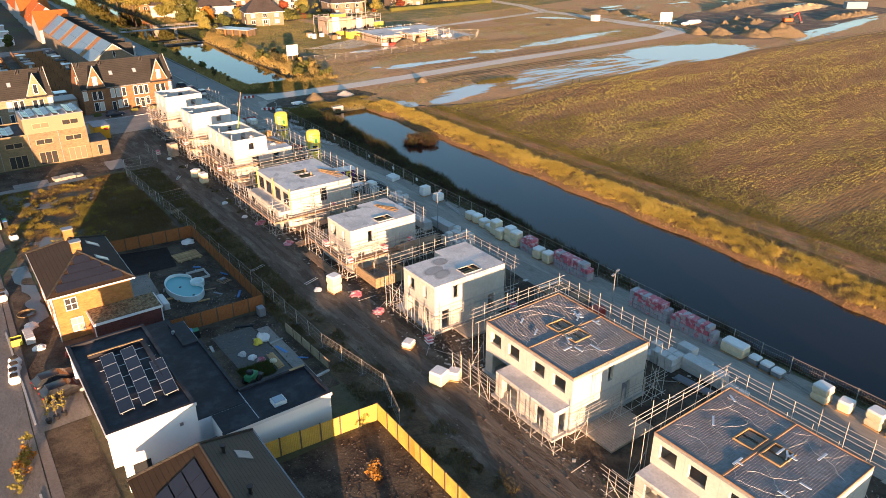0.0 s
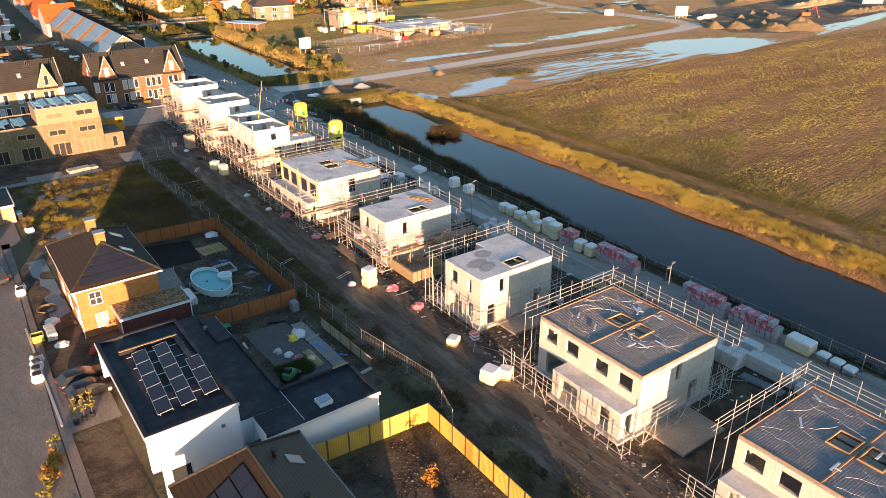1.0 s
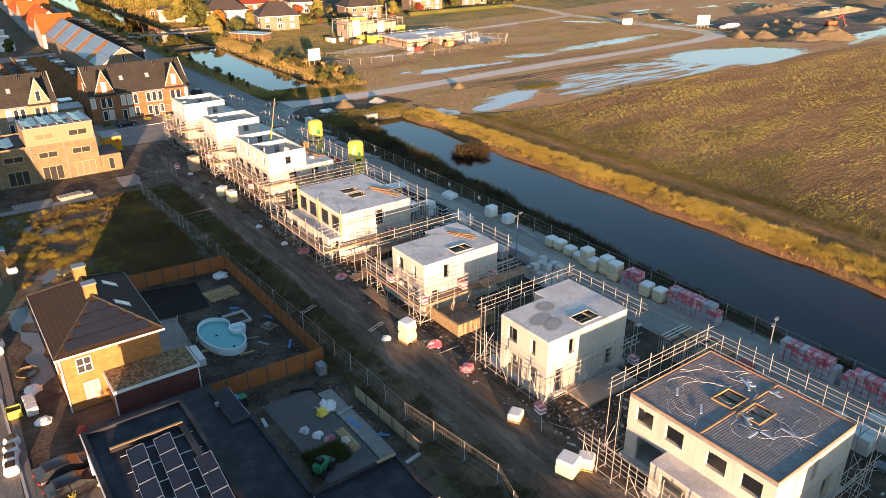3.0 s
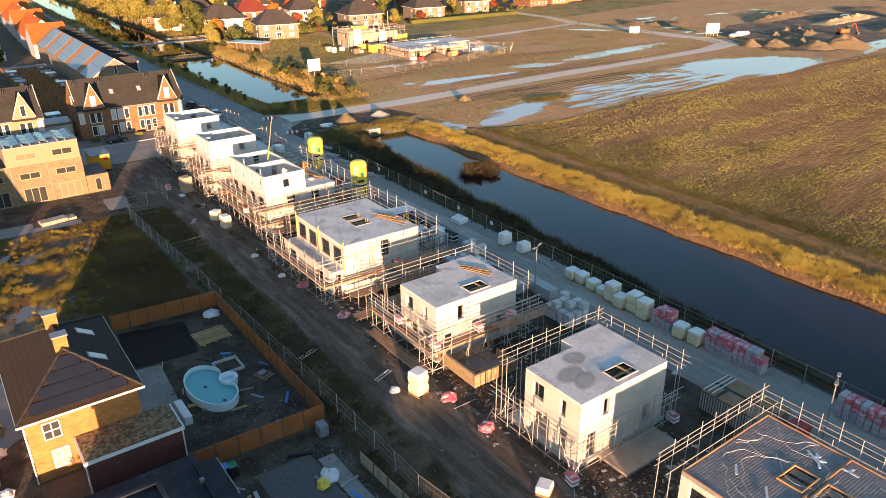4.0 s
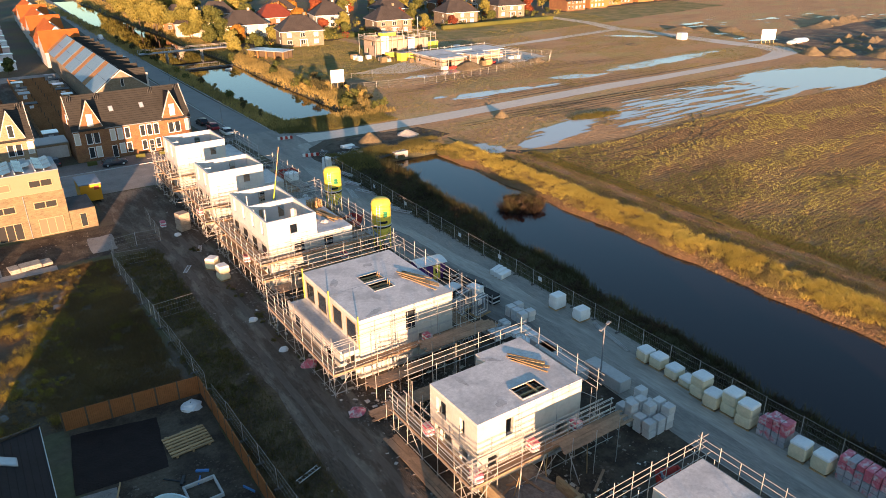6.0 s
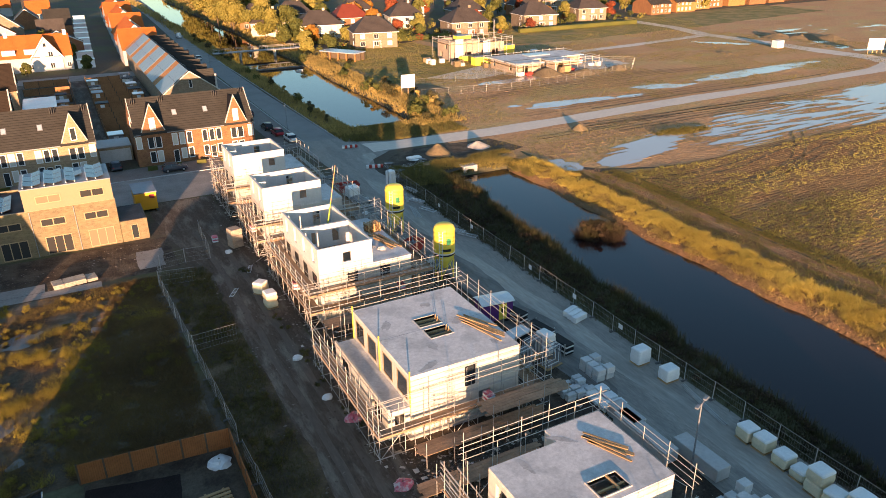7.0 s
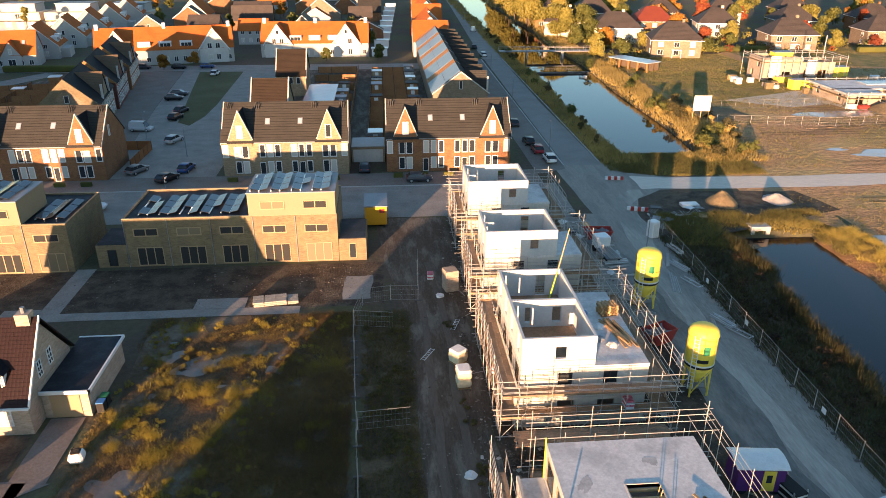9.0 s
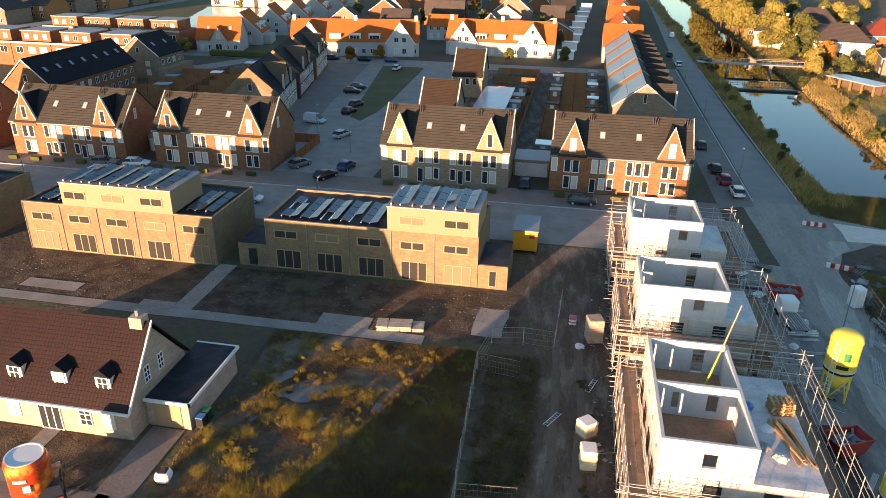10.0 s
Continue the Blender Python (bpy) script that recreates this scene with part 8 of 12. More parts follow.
# long and short blue-black roofed rows
dr = saddle("dark_terrace", "long brick row with blue-black roof", -125.8, 173.2, -114.9, 204, 6.0, 11.0, "redbrick", "tile_black", "y", "dark rows")
for k in range(7):
    skylight(dr, (-117.4, 176.0 + k * 4.2, 8.65), (0, -1, 0), (-5.7, 0, 5.2), 0.8, 1.2)
dr = saddle("dark_terrace", "short brick row with blue-black roof", -124, 211.4, -113, 224, 6.0, 10.6, "villabrick", "tile_black", "y", "dark rows")
for k in range(2):
    skylight(dr, (-115.8, 214.5 + k * 5.5, 8.4), (0, -1, 0), (-5.7, 0, 4.8), 0.8, 1.2)
part("lower_wing", MB().box(-113, 210.5, 0, -110.5, 224, 2.9), M["greybrick"], dr, "low grey rear wing")


# white houses with orange roofs
def orange_row(x0, x1, y, gables):
    h = saddle("orange_roofed_row", "white rendered row with bright orange tile roof", x0, y, x1, y + 13, 4.6, 10.2, "aged_render", "tile_orange", "x", "orange-roofed rows")
    for cx in gables:
        part("front_gable", MB().sheet([(cx - 4.2, y - 0.3, 0), (cx + 4.2, y - 0.3, 0), (cx + 4.2, y - 0.3, 4.2), (cx, y - 0.3, 10.0), (cx - 4.2, y - 0.3, 4.2)], (0, 0.3, 0)), M["block"], h, "grey timber front gable")
        part("gable_roof", MB().slab([(cx, y - 0.7, 10.25), (cx, y + 6.3, 10.25), (cx + 4.7, y + 0.2, 3.9), (cx + 4.7, y - 0.7, 3.9)], 0.2), M["tile_orange"], h)
        part("gable_roof", MB().slab([(cx, y + 6.3, 10.25), (cx, y - 0.7, 10.25), (cx - 4.7, y - 0.7, 3.9), (cx - 4.7, y + 0.2, 3.9)], 0.2), M["tile_orange"], h)
        part("gable_trim", MB().sheet([(cx - 4.7, y - 0.72, 3.5), (cx - 4.7, y - 0.72, 4.0), (cx, y - 0.72, 10.35), (cx + 4.7, y - 0.72, 4.0), (cx + 4.7, y - 0.72, 3.5), (cx, y - 0.72, 9.8)], (0, -0.1, 0)), M["white"], h)
        for o in (-1.2, 1.2):
            window(h, cx + o, y - 0.32, 4.2, 0, 1.3, 1.6, 2, 1)
            window(h, cx + o, y - 0.32, 0.8, 0, 1.3, 1.7, 2, 1)
        window(h, cx, y - 0.32, 7.2, 0, 0.9, 1.2)
    c = (x0 + x1) / 2
    for o in (-6, 0, 6):
        if x1 - x0 > 26:
            d = part("dormer", MB().box(c + o - 1.8, y + 0.6, 4.6, c + o + 1.8, y + 4, 6.6), M["white"], h, "white flat dormer")
            window(d, c + o, y + 0.58, 5.0, 0, 3.0, 1.2, 3, 1)
    for x in (x0 + 0.8, c, x1 - 0.8):
        part("chimney", MB().box(x - 0.5, y + 6.0, 9.6, x + 0.5, y + 7.0, 11.4), M["white"], h)
    return h


turned(orange_row(-96.6, -57.2, 259, (-90.5, -63.0)), -76, 265.5, 13)
orange_row(-49.0, -15.0, 270, (-43.5, -22))
# white houses with gables one behind the other, along the pond
gh = turned(saddle("orange_roofed_house", "white house with orange tile roof and a small front gable", -125, 253, -111.5, 264, 4.0, 10.0, "aged_render", "tile_orange", "x", "gabled white houses"), -125, 253, 12)
part("front_gable", MB().sheet([(-120.6, 252.7, 0), (-115.4, 252.7, 0), (-115.4, 252.7, 3.6), (-118, 252.7, 7.6), (-120.6, 252.7, 3.6)], (0, 0.3, 0)), M["aged_render"], gh)
for sgn in (-1, 1):
    part("gable_roof", MB().slab([(-118, 252.4, 7.8), (-118, 257.2, 7.8), (-118 + sgn * 3.0, 253.2, 3.4), (-118 + sgn * 3.0, 252.4, 3.4)], 0.18), M["tile_orange"], gh)
window(gh, -118, 252.66, 0.8, 0, 2.0, 1.8, 2, 1)
window(gh, -118, 252.66, 4.0, 0, 0.9, 1.6)
for x in (-121.5, -114.6):
    skylight(gh, (x, 255.6, 7.0), (1, 0, 0), (0, 5.5, 6.0), 0.9, 1.4)
for k in range(5):
    x, y = -124.2 - 0.5 * k, 268.5 + k * 23.5
    gh = turned(saddle("orange_roofed_house", "white gabled house with orange tile roof and dormers", x, y, x + 13, y + 15, 4.0, 10.2, "aged_render", "tile_orange", "y", "gabled white houses", k < 3), x, y, 12)
    for o in (3.5, 9.5):
        d = part("dormer", MB().box(x + 9.2, y + o, 4.4, x + 12.4, y + o + 3.2, 6.4), M["white"], gh, "white flat dormer")
        window(d, x + 12.42, y + o + 1.6, 4.9, 90, 2.6, 1.2, 3, 1)
    part("side_wing", MB().box(x + 12.9, y + 3, 0, x + 15.5, y + 11, 2.8), M["aged_render"], gh, "low white side wing")
for k in range(9):
    y = 268 + k * 19
    saddle("orange_roofed_house", "white house with orange tile roof along the street", -0.5 + k * 0.7, y, 11 + k * 0.7, y + 16, 5.0, 10.4, "aged_render", "tile_orange", "y" if k % 3 else "x", "orange-roofed rows", k < 4)
    sh = thing("garden_shed", "white flat-roofed garden shed", "shed", "sheds behind the orange houses")
    part("wall", MB().box(-14 + k * 0.7, y + 2, 0, -9 + k * 0.7, y + 5, 2.4), M["render_white"], sh)
    part("roof", MB().box(-14.2 + k * 0.7, y + 1.8, 2.4, -8.8 + k * 0.7, y + 5.2, 2.6), M["alu"], sh)
q = random.Random(3)
for row in range(6):
    y = 300 + row * 34
    x = -102 + q.uniform(0, 9)
    while x < -18:
        w = q.uniform(9, 17)
        mats = q.choice((("aged_render", "tile_orange"), ("aged_render", "tile_maroon"), ("villabrick", "tile_taupe"), ("redbrick", "tile_dark"), ("aged_render", "tile_orange"), ("redbrick", "tile_taupe")))
        saddle("distant_house", "distant house with pitched tile roof", x, y + q.uniform(-5, 5), x + w, y + q.uniform(8, 13), q.uniform(3.4, 5.4), q.uniform(8, 10.5), *mats, q.choice("xy"), "distant houses", row < 1)
        x += w + q.uniform(5, 14)
# red cubic houses before the pond
for r_ in range(2):
    for k in range(4):
        x, y = (-174.5 + k * 12.4, 223.0) if r_ == 0 else (-176.0 + k * 11.6, 254.0)
        h = thing("cubic_house", "red brick cubic house with stepped flat roofs", "house", "cubic houses")
        part("lower_block", MB().box(x, y - 3.5, 0, x + 12.2, y + 9, 6.0), M["redbrick"], h)
        part("parapet", MB().box(x - 0.1, y - 3.6, 6.0, x + 12.25, y - 3.3, 6.5), M["aged_render"], h, "pale terrace parapet")
        part("upper_block", MB().box(x + 1, y, 6.0, x + 10, y + 8, 8.9), M["redbrick"], h)
        part("roof", MB().box(x + 0.8, y - 0.2, 8.9, x + 10.2, y + 8.2, 9.1), M["lead"], h)
        for o in (2.6, 5.4, 8.3):
            window(h, x + o, y - 0.02, 6.7, 0, 1.3, 1.4, 2, 1)
        for o in (2.5, 6.3, 9.9):
            window(h, x + o, y - 3.52, 3.4, 0, 2.2, 1.8, 2, 1)
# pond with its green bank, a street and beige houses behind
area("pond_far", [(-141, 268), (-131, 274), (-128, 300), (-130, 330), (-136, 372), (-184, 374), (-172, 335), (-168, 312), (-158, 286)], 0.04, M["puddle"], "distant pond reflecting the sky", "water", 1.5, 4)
area("pond_green", [(-212, 262), (-186, 270), (-176, 300), (-175, 330), (-186, 374), (-186, 410), (-204, 410), (-206, 340)], 0.05, M["lawn"], "grassy green bank beside the pond", "grass", 1.5, 4)
area("street_far", [(-221, 262), (-213, 262), (-207.5, 340), (-205.5, 420), (-213, 420), (-216, 340)], 0.05, M["greypave"], "grey street beyond the green", "road", 0.5, 4)
area("estate_street", [(-150, 206), (-108, 228), (-100, 244), (-106, 246), (-114, 232), (-150, 214)], 0.045, M["greypave"], "grey street behind the dark-roofed rows", "road", 0.3, 4)
for k in range(6):
    x, y = -236 + (k % 2) * 2 + k * 1.2, 290 + k * 19
    h = saddle("beige_house", "beige brick house with dark roof across the pond", x, y, x + 13, y + 14, 5.6, 9.4, "ochrebrick" if k % 2 else "villabrick", "tile_taupe", "x" if k % 3 else "y", "beige houses", False)
    for o in (2.5, 6.5, 10.5):
        for z in (0.8, 3.4):
            window(h, x + o, y - 0.02, z, 0, 1.5, 1.6, 2, 1)
for k in range(3):
    x = -184 + k * 24
    h = thing("terraced_flats", "pale low flats with stepped terraces beyond the pond", "house", "pale flats")
    part("lower_block", MB().box(x, 378, 0, x + 22, 392, 3.4), M["cream_render"], h)
    part("upper_block", MB().box(x + 4, 382, 3.4, x + 19, 392, 6.6), M["aged_render"], h)
    part("roof", MB().box(x + 3.6, 381.6, 6.6, x + 19.4, 392.4, 6.85), M["lead"], h)
    for o in (3, 8, 13, 18):
        window(h, x + o, 377.98, 0.6, 0, 3.0, 2.2, 3, 1)

# ---- back gardens ----
for k in range(13):
    y = 165 + k * 6.2
    fence(-13.5, y, -2.0, y, 1.8, "brownfence", BRN, 2.9, "back garden fences")
    if k % 2 == 0:
        fence(-28.8, y + 2, -18.0, y + 2, 1.8, "brownfence", BRN, 3.6, "back garden fences")
fence(-13.6, 162, -13.6, 244, 1.8, "brownfence", BRN, 2.7, "back garden fences")
fence(-17.6, 162, -17.6, 244, 1.8, "brownfence", BRN, 2.7, "back garden fences")
q = random.Random(9)
for k in range(10):
    for x in (-20.3, -3.4, -12.2):
        if q.random() < 0.62:
            y = 167 + k * 8.0 + q.uniform(-1, 1)
            s = thing("garden_shed", "small garden shed with flat roof", "shed", "back garden sheds", x, y, 0, 0)
            w, d = q.uniform(2.2, 3.2), q.uniform(2.0, 3.4)
            part("wall", MB().box(-w / 2, -d / 2, 0, w / 2, d / 2, 2.2), M[q.choice(("brownfence", "lead", "greybrick", "block"))], s)
            part("roof", MB().box(-w / 2 - 0.12, -d / 2 - 0.12, 2.2, w / 2 + 0.12, d / 2 + 0.12, 2.34), M[q.choice(("alu", "lead", "roofbitumen"))], s)
            part("door", MB().box(-0.45, -d / 2 - 0.05, 0.05, 0.45, -d / 2 - 0.005, 1.95), M["white"], s)
for y in (172.6, 210.4):
    h = saddle("cross_house", "house with steep brown roof and pale verge edges", -36.3, y, -29.3, y + 11, 5.2, 10.4, "greybrick", "tile_brown", "x", "cross rows", False)
    for x in (-36.55, -29.3):
        part("verge_trim", MB().sheet([(x, y - 0.3, 4.9), (x, y + 5.5, 10.75), (x, y + 5.5, 10.3), (x, y - 0.3, 4.4)], (0.25, 0, 0)), M["concrete"], h)
    for c in (-34.5, -32.8, -31.1):
        window(h, c, y - 0.02, 3.0, 0, 0.9, 1.6)
area("glass_roof", rect(-28.5, 186, -21.5, 212), 2.6, M["solar_blue"], "pale corrugated carport roof", "carport roof")
solo("carport_posts", MB().box(-28.4, 186.2, 0, -28.2, 186.4, 2.6).box(-21.8, 186.2, 0, -21.6, 186.4, 2.6).box(-28.4, 211.6, 0, -28.2, 211.8, 2.6).box(-21.8, 211.6, 0, -21.6, 211.8, 2.6), M["lead"], "grey posts of a carport", "carport")
fence(-53.6, 165, -53.6, 153, 1.7, "oakfence", OAK, 2.2)
fence(-53.6, 165, -61.0, 165, 1.7, "oakfence", OAK, 2.2)
for k in range(7):
    fence(-112, 176 + k * 7, -95 - 0.7 * k, 178 + k * 7, 1.8, "brownfence", BRN, 4.2, "back garden fences")
    fence(-94 - 0.7 * k, 178 + k * 7, -80 - 1.3 * k, 181 + k * 7, 1.8, "brownfence", BRN, 4.6, "back garden fences")
fence(-95, 174, -100, 224, 1.8, "brownfence", BRN, 4.4, "back garden fences")
for x, y, rz, w_, mt in ((-104, 197.5, 8, 3.6, "solar_blue"), (-98.5, 214, 10, 2.6, "alu"), (-90, 189, 11, 2.6, "yellowpaint"), (-107, 207, 5, 3.0, "lead"), (-96.0, 229, 10, 2.8, "white")):
    s = thing("garden_shed", "wooden garden shed with a flat roof", "shed", "back garden sheds", x, y, 0, rz)
    part("wall", MB().box(-w_ / 2, -1.3, 0, w_ / 2, 1.3, 2.1), M["brownfence"], s)
    part("roof", MB().box(-w_ / 2 - 0.15, -1.45, 2.1, w_ / 2 + 0.15, 1.45, 2.24), M[mt], s)

# parked cars
for x, y, rz, p, l in ((18.6, 152.8, 92, "white", "white hatchback at the kerb by the canal street"), (17.6, 158.6, 92, "red", "red hatchback at the kerb by the canal street"), (17.0, 164.2, 92, "black", "black car at the kerb by the canal street"), (16.6, 178.5, 90, "dark", "dark blue car parked in a bay by the canal street"),
                       (-5.0, 143.3, 2, "dark", "dark estate car parked before the terrace"), (-14.0, 149.5, 92, "dark", "dark car in a garage drive"), (-44.0, 151.5, 80, "blue", "blue hatchback in the side street"), (-45.8, 146.2, 62, "black", "black hatchback in the side street"), (-52.0, 151.0, 65, "grey", "grey car in the side street"),
                       (-50.8, 170, 70, "silver", "silver car in the side street"), (-59.6, 179, -10, "silver", "silver van on a drive"), (-55.2, 188.5, 75, "black", "black car in the side street"), (-55.6, 195.0, 75, "dark", "dark car in the side street"), (-60.5, 208, 5, "black", "black car on a drive"), (-60.5, 213, 5, "dark", "dark car on a drive"),
                       (-57.5, 240, 85, "white", "white car in the side street"), (-78.5, 145, 12, "white", "white sports utility car before the terrace"), (-84, 144.4, 12, "grey", "grey car before the terrace"), (-42.2, 135.5, 10, "blue", "blue car behind the flat-roofed houses"),
                       (-80, 251, 0, "dark", "dark car on the back street"), (-70, 251, 0, "black", "black car on the back street"), (-62, 251.5, 0, "blue", "blue car on the back street"), (-36, 251, 0, "dark", "dark car on the back street"), (22, 268, 92, "white", "white car on the canal street"), (21, 285, 90, "dark", "dark car on the canal street"),
                       (-53.5, 133.5, 4, "white", "white van behind the flat-roofed houses")):
    car(x, y, rz, p, l, "van" in l, 0.06)
car(26, 330, 88, "white", "white delivery van on the canal street", True)


# ---- the far bank, trees and houses ----
def leaf_cloud(name, centres, radii, count, size, mat, parent, squash=0.8):
    """A crown of many small leaf cards spread over clumps, with gaps between them."""
    C, R = np.asarray(centres, float), np.asarray(radii, float)
    pick = nrng.integers(0, len(C), count)
    d = nrng.normal(size=(count, 3))
    d /= np.linalg.norm(d, axis=1)[:, None]
    rad = R[pick] * nrng.uniform(0.55, 1.05, count)
    P = C[pick] + d * rad[:, None] * [1, 1, squash]
    a = nrng.normal(size=(count, 3))
    a /= np.linalg.norm(a, axis=1)[:, None]
    b = np.cross(a, d)
    b /= np.linalg.norm(b, axis=1)[:, None] + 1e-9
    s = (size * nrng.uniform(0.6, 1.4, count))[:, None]
    v = np.stack([P - a * s, P + b * s * 0.8, P + a * s, P - b * s * 0.8], 1).reshape(-1, 3)
    i = np.arange(count)[:, None] * 4
    t = np.concatenate([i + [0, 1, 2], i + [0, 2, 3]], 1).reshape(-1, 3)
    return part(name, fast_mesh(name, v, t), M[mat], parent)


def tree(x, y, h, r, mat, label, count=700, size=0.32, trunk=0.25, low=0.3, cat="tree", seed=0, conical=False):
    q = random.Random(seed + int(x * 7) + int(y * 3))
    t = thing("tree" if cat == "tree" else "shrub", label, cat, "trees" if cat == "tree" else "shrubs", x, y)
    mb = MB().tube((0, 0, -0.1), (q.uniform(-0.1, 0.1) * r, q.uniform(-0.1, 0.1) * r, h * 0.62), trunk * h * 0.08, 7, trunk * h * 0.03)
    cs, rs = [], []
    for k in range(11 if cat == "tree" else 6):
        a, e = q.uniform(0, 6.28), q.uniform(0, 1)
        zz = h * (low + (0.92 - low) * e)
        wid = r * (1 - 0.75 * e if conical else math.sin(math.pi * (0.2 + 0.72 * e)) * 0.72)
        p = (math.cos(a) * wid * q.uniform(0.35, 0.95), math.sin(a) * wid * q.uniform(0.35, 0.95), zz)
        cs.append(p)
        rs.append(r * q.uniform(0.3, 0.52) * (0.7 if conical else 1))
        mb.tube((0, 0, max(0.05, zz * 0.5)), p, trunk * h * 0.022, 5, 0.01)
    part("trunk", mb, M["bark"], t)
    leaf_cloud("crown", cs, rs, count, size, mat, t)
    return t


def villa(x, y, w, d, wall, roof, label, ze=5.6, zr=10.6, rz=0.0):
    """A square detached house with hipped roof, chimney, windows and a porch."""
    h = thing("detached_house", label, "house", "detached houses beyond the canal", x, y, 0, rz)
    part("wall", MB().box(-w / 2, -d / 2, 0, w / 2, d / 2, ze), M[wall], h)
    mb, faces = hip_roof(-w / 2 - 0.6, -d / 2 - 0.6, w / 2 + 0.6, d / 2 + 0.6, ze, zr, "x", d / 2 * 0.85)
    for f in faces:
        part("roof_slope", MB().slab(f, 0.15), M[roof], h)
    part("eave_trim", MB().box(-w / 2 - 0.65, -d / 2 - 0.65, ze - 0.3, w / 2 + 0.65, d / 2 + 0.65, ze - 0.12), M["white"], h)
    part("chimney", MB().box(w * 0.12, -0.4, zr - 1.4, w * 0.12 + 0.9, 0.4, zr + 0.7), M[wall], h)
    for k in (-0.32, 0, 0.32):
        for z in (0.8, 3.3):
            window(h, w * k, -d / 2 - 0.02, z, 0, 1.7, 1.6, 2, 1)
    for z in (0.8, 3.3):
        window(h, -w / 2 - 0.02, -d * 0.2, z, -90, 1.5, 1.5, 2, 1)
    for k in (-0.2, 0.15):
        skylight(h, (w * k, -d / 4, (ze + zr) / 2 + 0.05), (1, 0, 0), (0, d / 2, zr - ze), 0.9, 1.3)
    part("porch_roof", MB().box(-1.5, -d / 2 - 1.6, 2.5, 1.5, -d / 2, 2.7), M["white"], h)
    for s_ in (-1.35, 1.35):
        part("porch_post", MB().box(s_ - 0.08, -d / 2 - 1.5, 0, s_ + 0.08, -d / 2 - 1.35, 2.5), M["white"], h)
    return h


q = random.Random(21)
for x, y, w, d, wall, roof in ((85, 268, 14, 11, "greybrick", "tile_dark"), (129, 278, 14, 11, "greybrick", "tile_black"), (168, 285, 14, 11, "greybrick", "tile_black"), (205, 296, 13, 11, "greybrick", "tile_dark"), (118, 312, 13, 11, "render_white", "tile_dark"), (95, 318, 13, 10, "redbrick", "tile_maroon"), (152, 318, 13, 11, "greybrick", "tile_black"), (190, 325, 13, 11, "redbrick", "tile_black"),
                               (75, 300, 15, 11, "render_white", "tile_dark"), (60, 318, 13, 10, "render_white", "tile_dark"), (62, 345, 13, 10, "redbrick", "tile_black"), (80, 350, 14, 10, "greybrick", "tile_dark"), (110, 350, 13, 11, "greybrick", "tile_black"), (140, 355, 13, 11, "render_white", "tile_dark"), (175, 362, 13, 11, "redbrick", "tile_black"), (215, 340, 14, 11, "greybrick", "tile_black")):
    villa(x, y, w * 1.1, d * 1.2, {"greybrick": "villabrick", "render_white": "cream_render"}.get(wall, wall), {"tile_dark": "tile_taupe", "tile_black": "tile_taupe"}.get(roof, roof), {"render_white": "white detached house with hipped dark tile roof", "ochrebrick": "ochre brick detached house with hipped dark roof", "greybrick": "brown brick detached house with hipped black roof", "redbrick": "red brick detached house with hipped dark roof"}[wall], rz=q.uniform(-14, -4))
for k in range(14):
    x = 245 + k * 16 + q.uniform(-3, 3)
    saddle("distant_house", "distant red brick row house with tile roof", x, 296 + k * 2 + q.uniform(-3, 3), x + 13, 307 + k * 2, 5, 9, q.choice(("redbrick", "ochrebrick", "redbrick")), q.choice(("tile_maroon", "tile_dark")), "x", "distant houses", k < 4)
tagged(part("hedge_line", MB().soft(-118, 247.2, 0, -92, 249.0, 1.8, 0.3), M["leaf_green"]), "dark green hedge along the back street", "hedge", kind="stuff")
tagged(part("hedge_line", MB().soft(98, 272.5, 0, 128, 274.5, 1.7, 0.3).soft(150, 268, 0, 212, 270, 1.8, 0.3), M["leaf_green"]), "clipped green hedge before the gardens", "hedge", kind="stuff")

G, A_, R_, O_ = "leaf_green", "leaf_gold", "leaf_red", "leaf_orange"
lab = {G: "green leafy garden tree in autumn", A_: "broad golden yellow autumn tree", R_: "small dark red autumn tree", O_: "round orange autumn garden tree"}
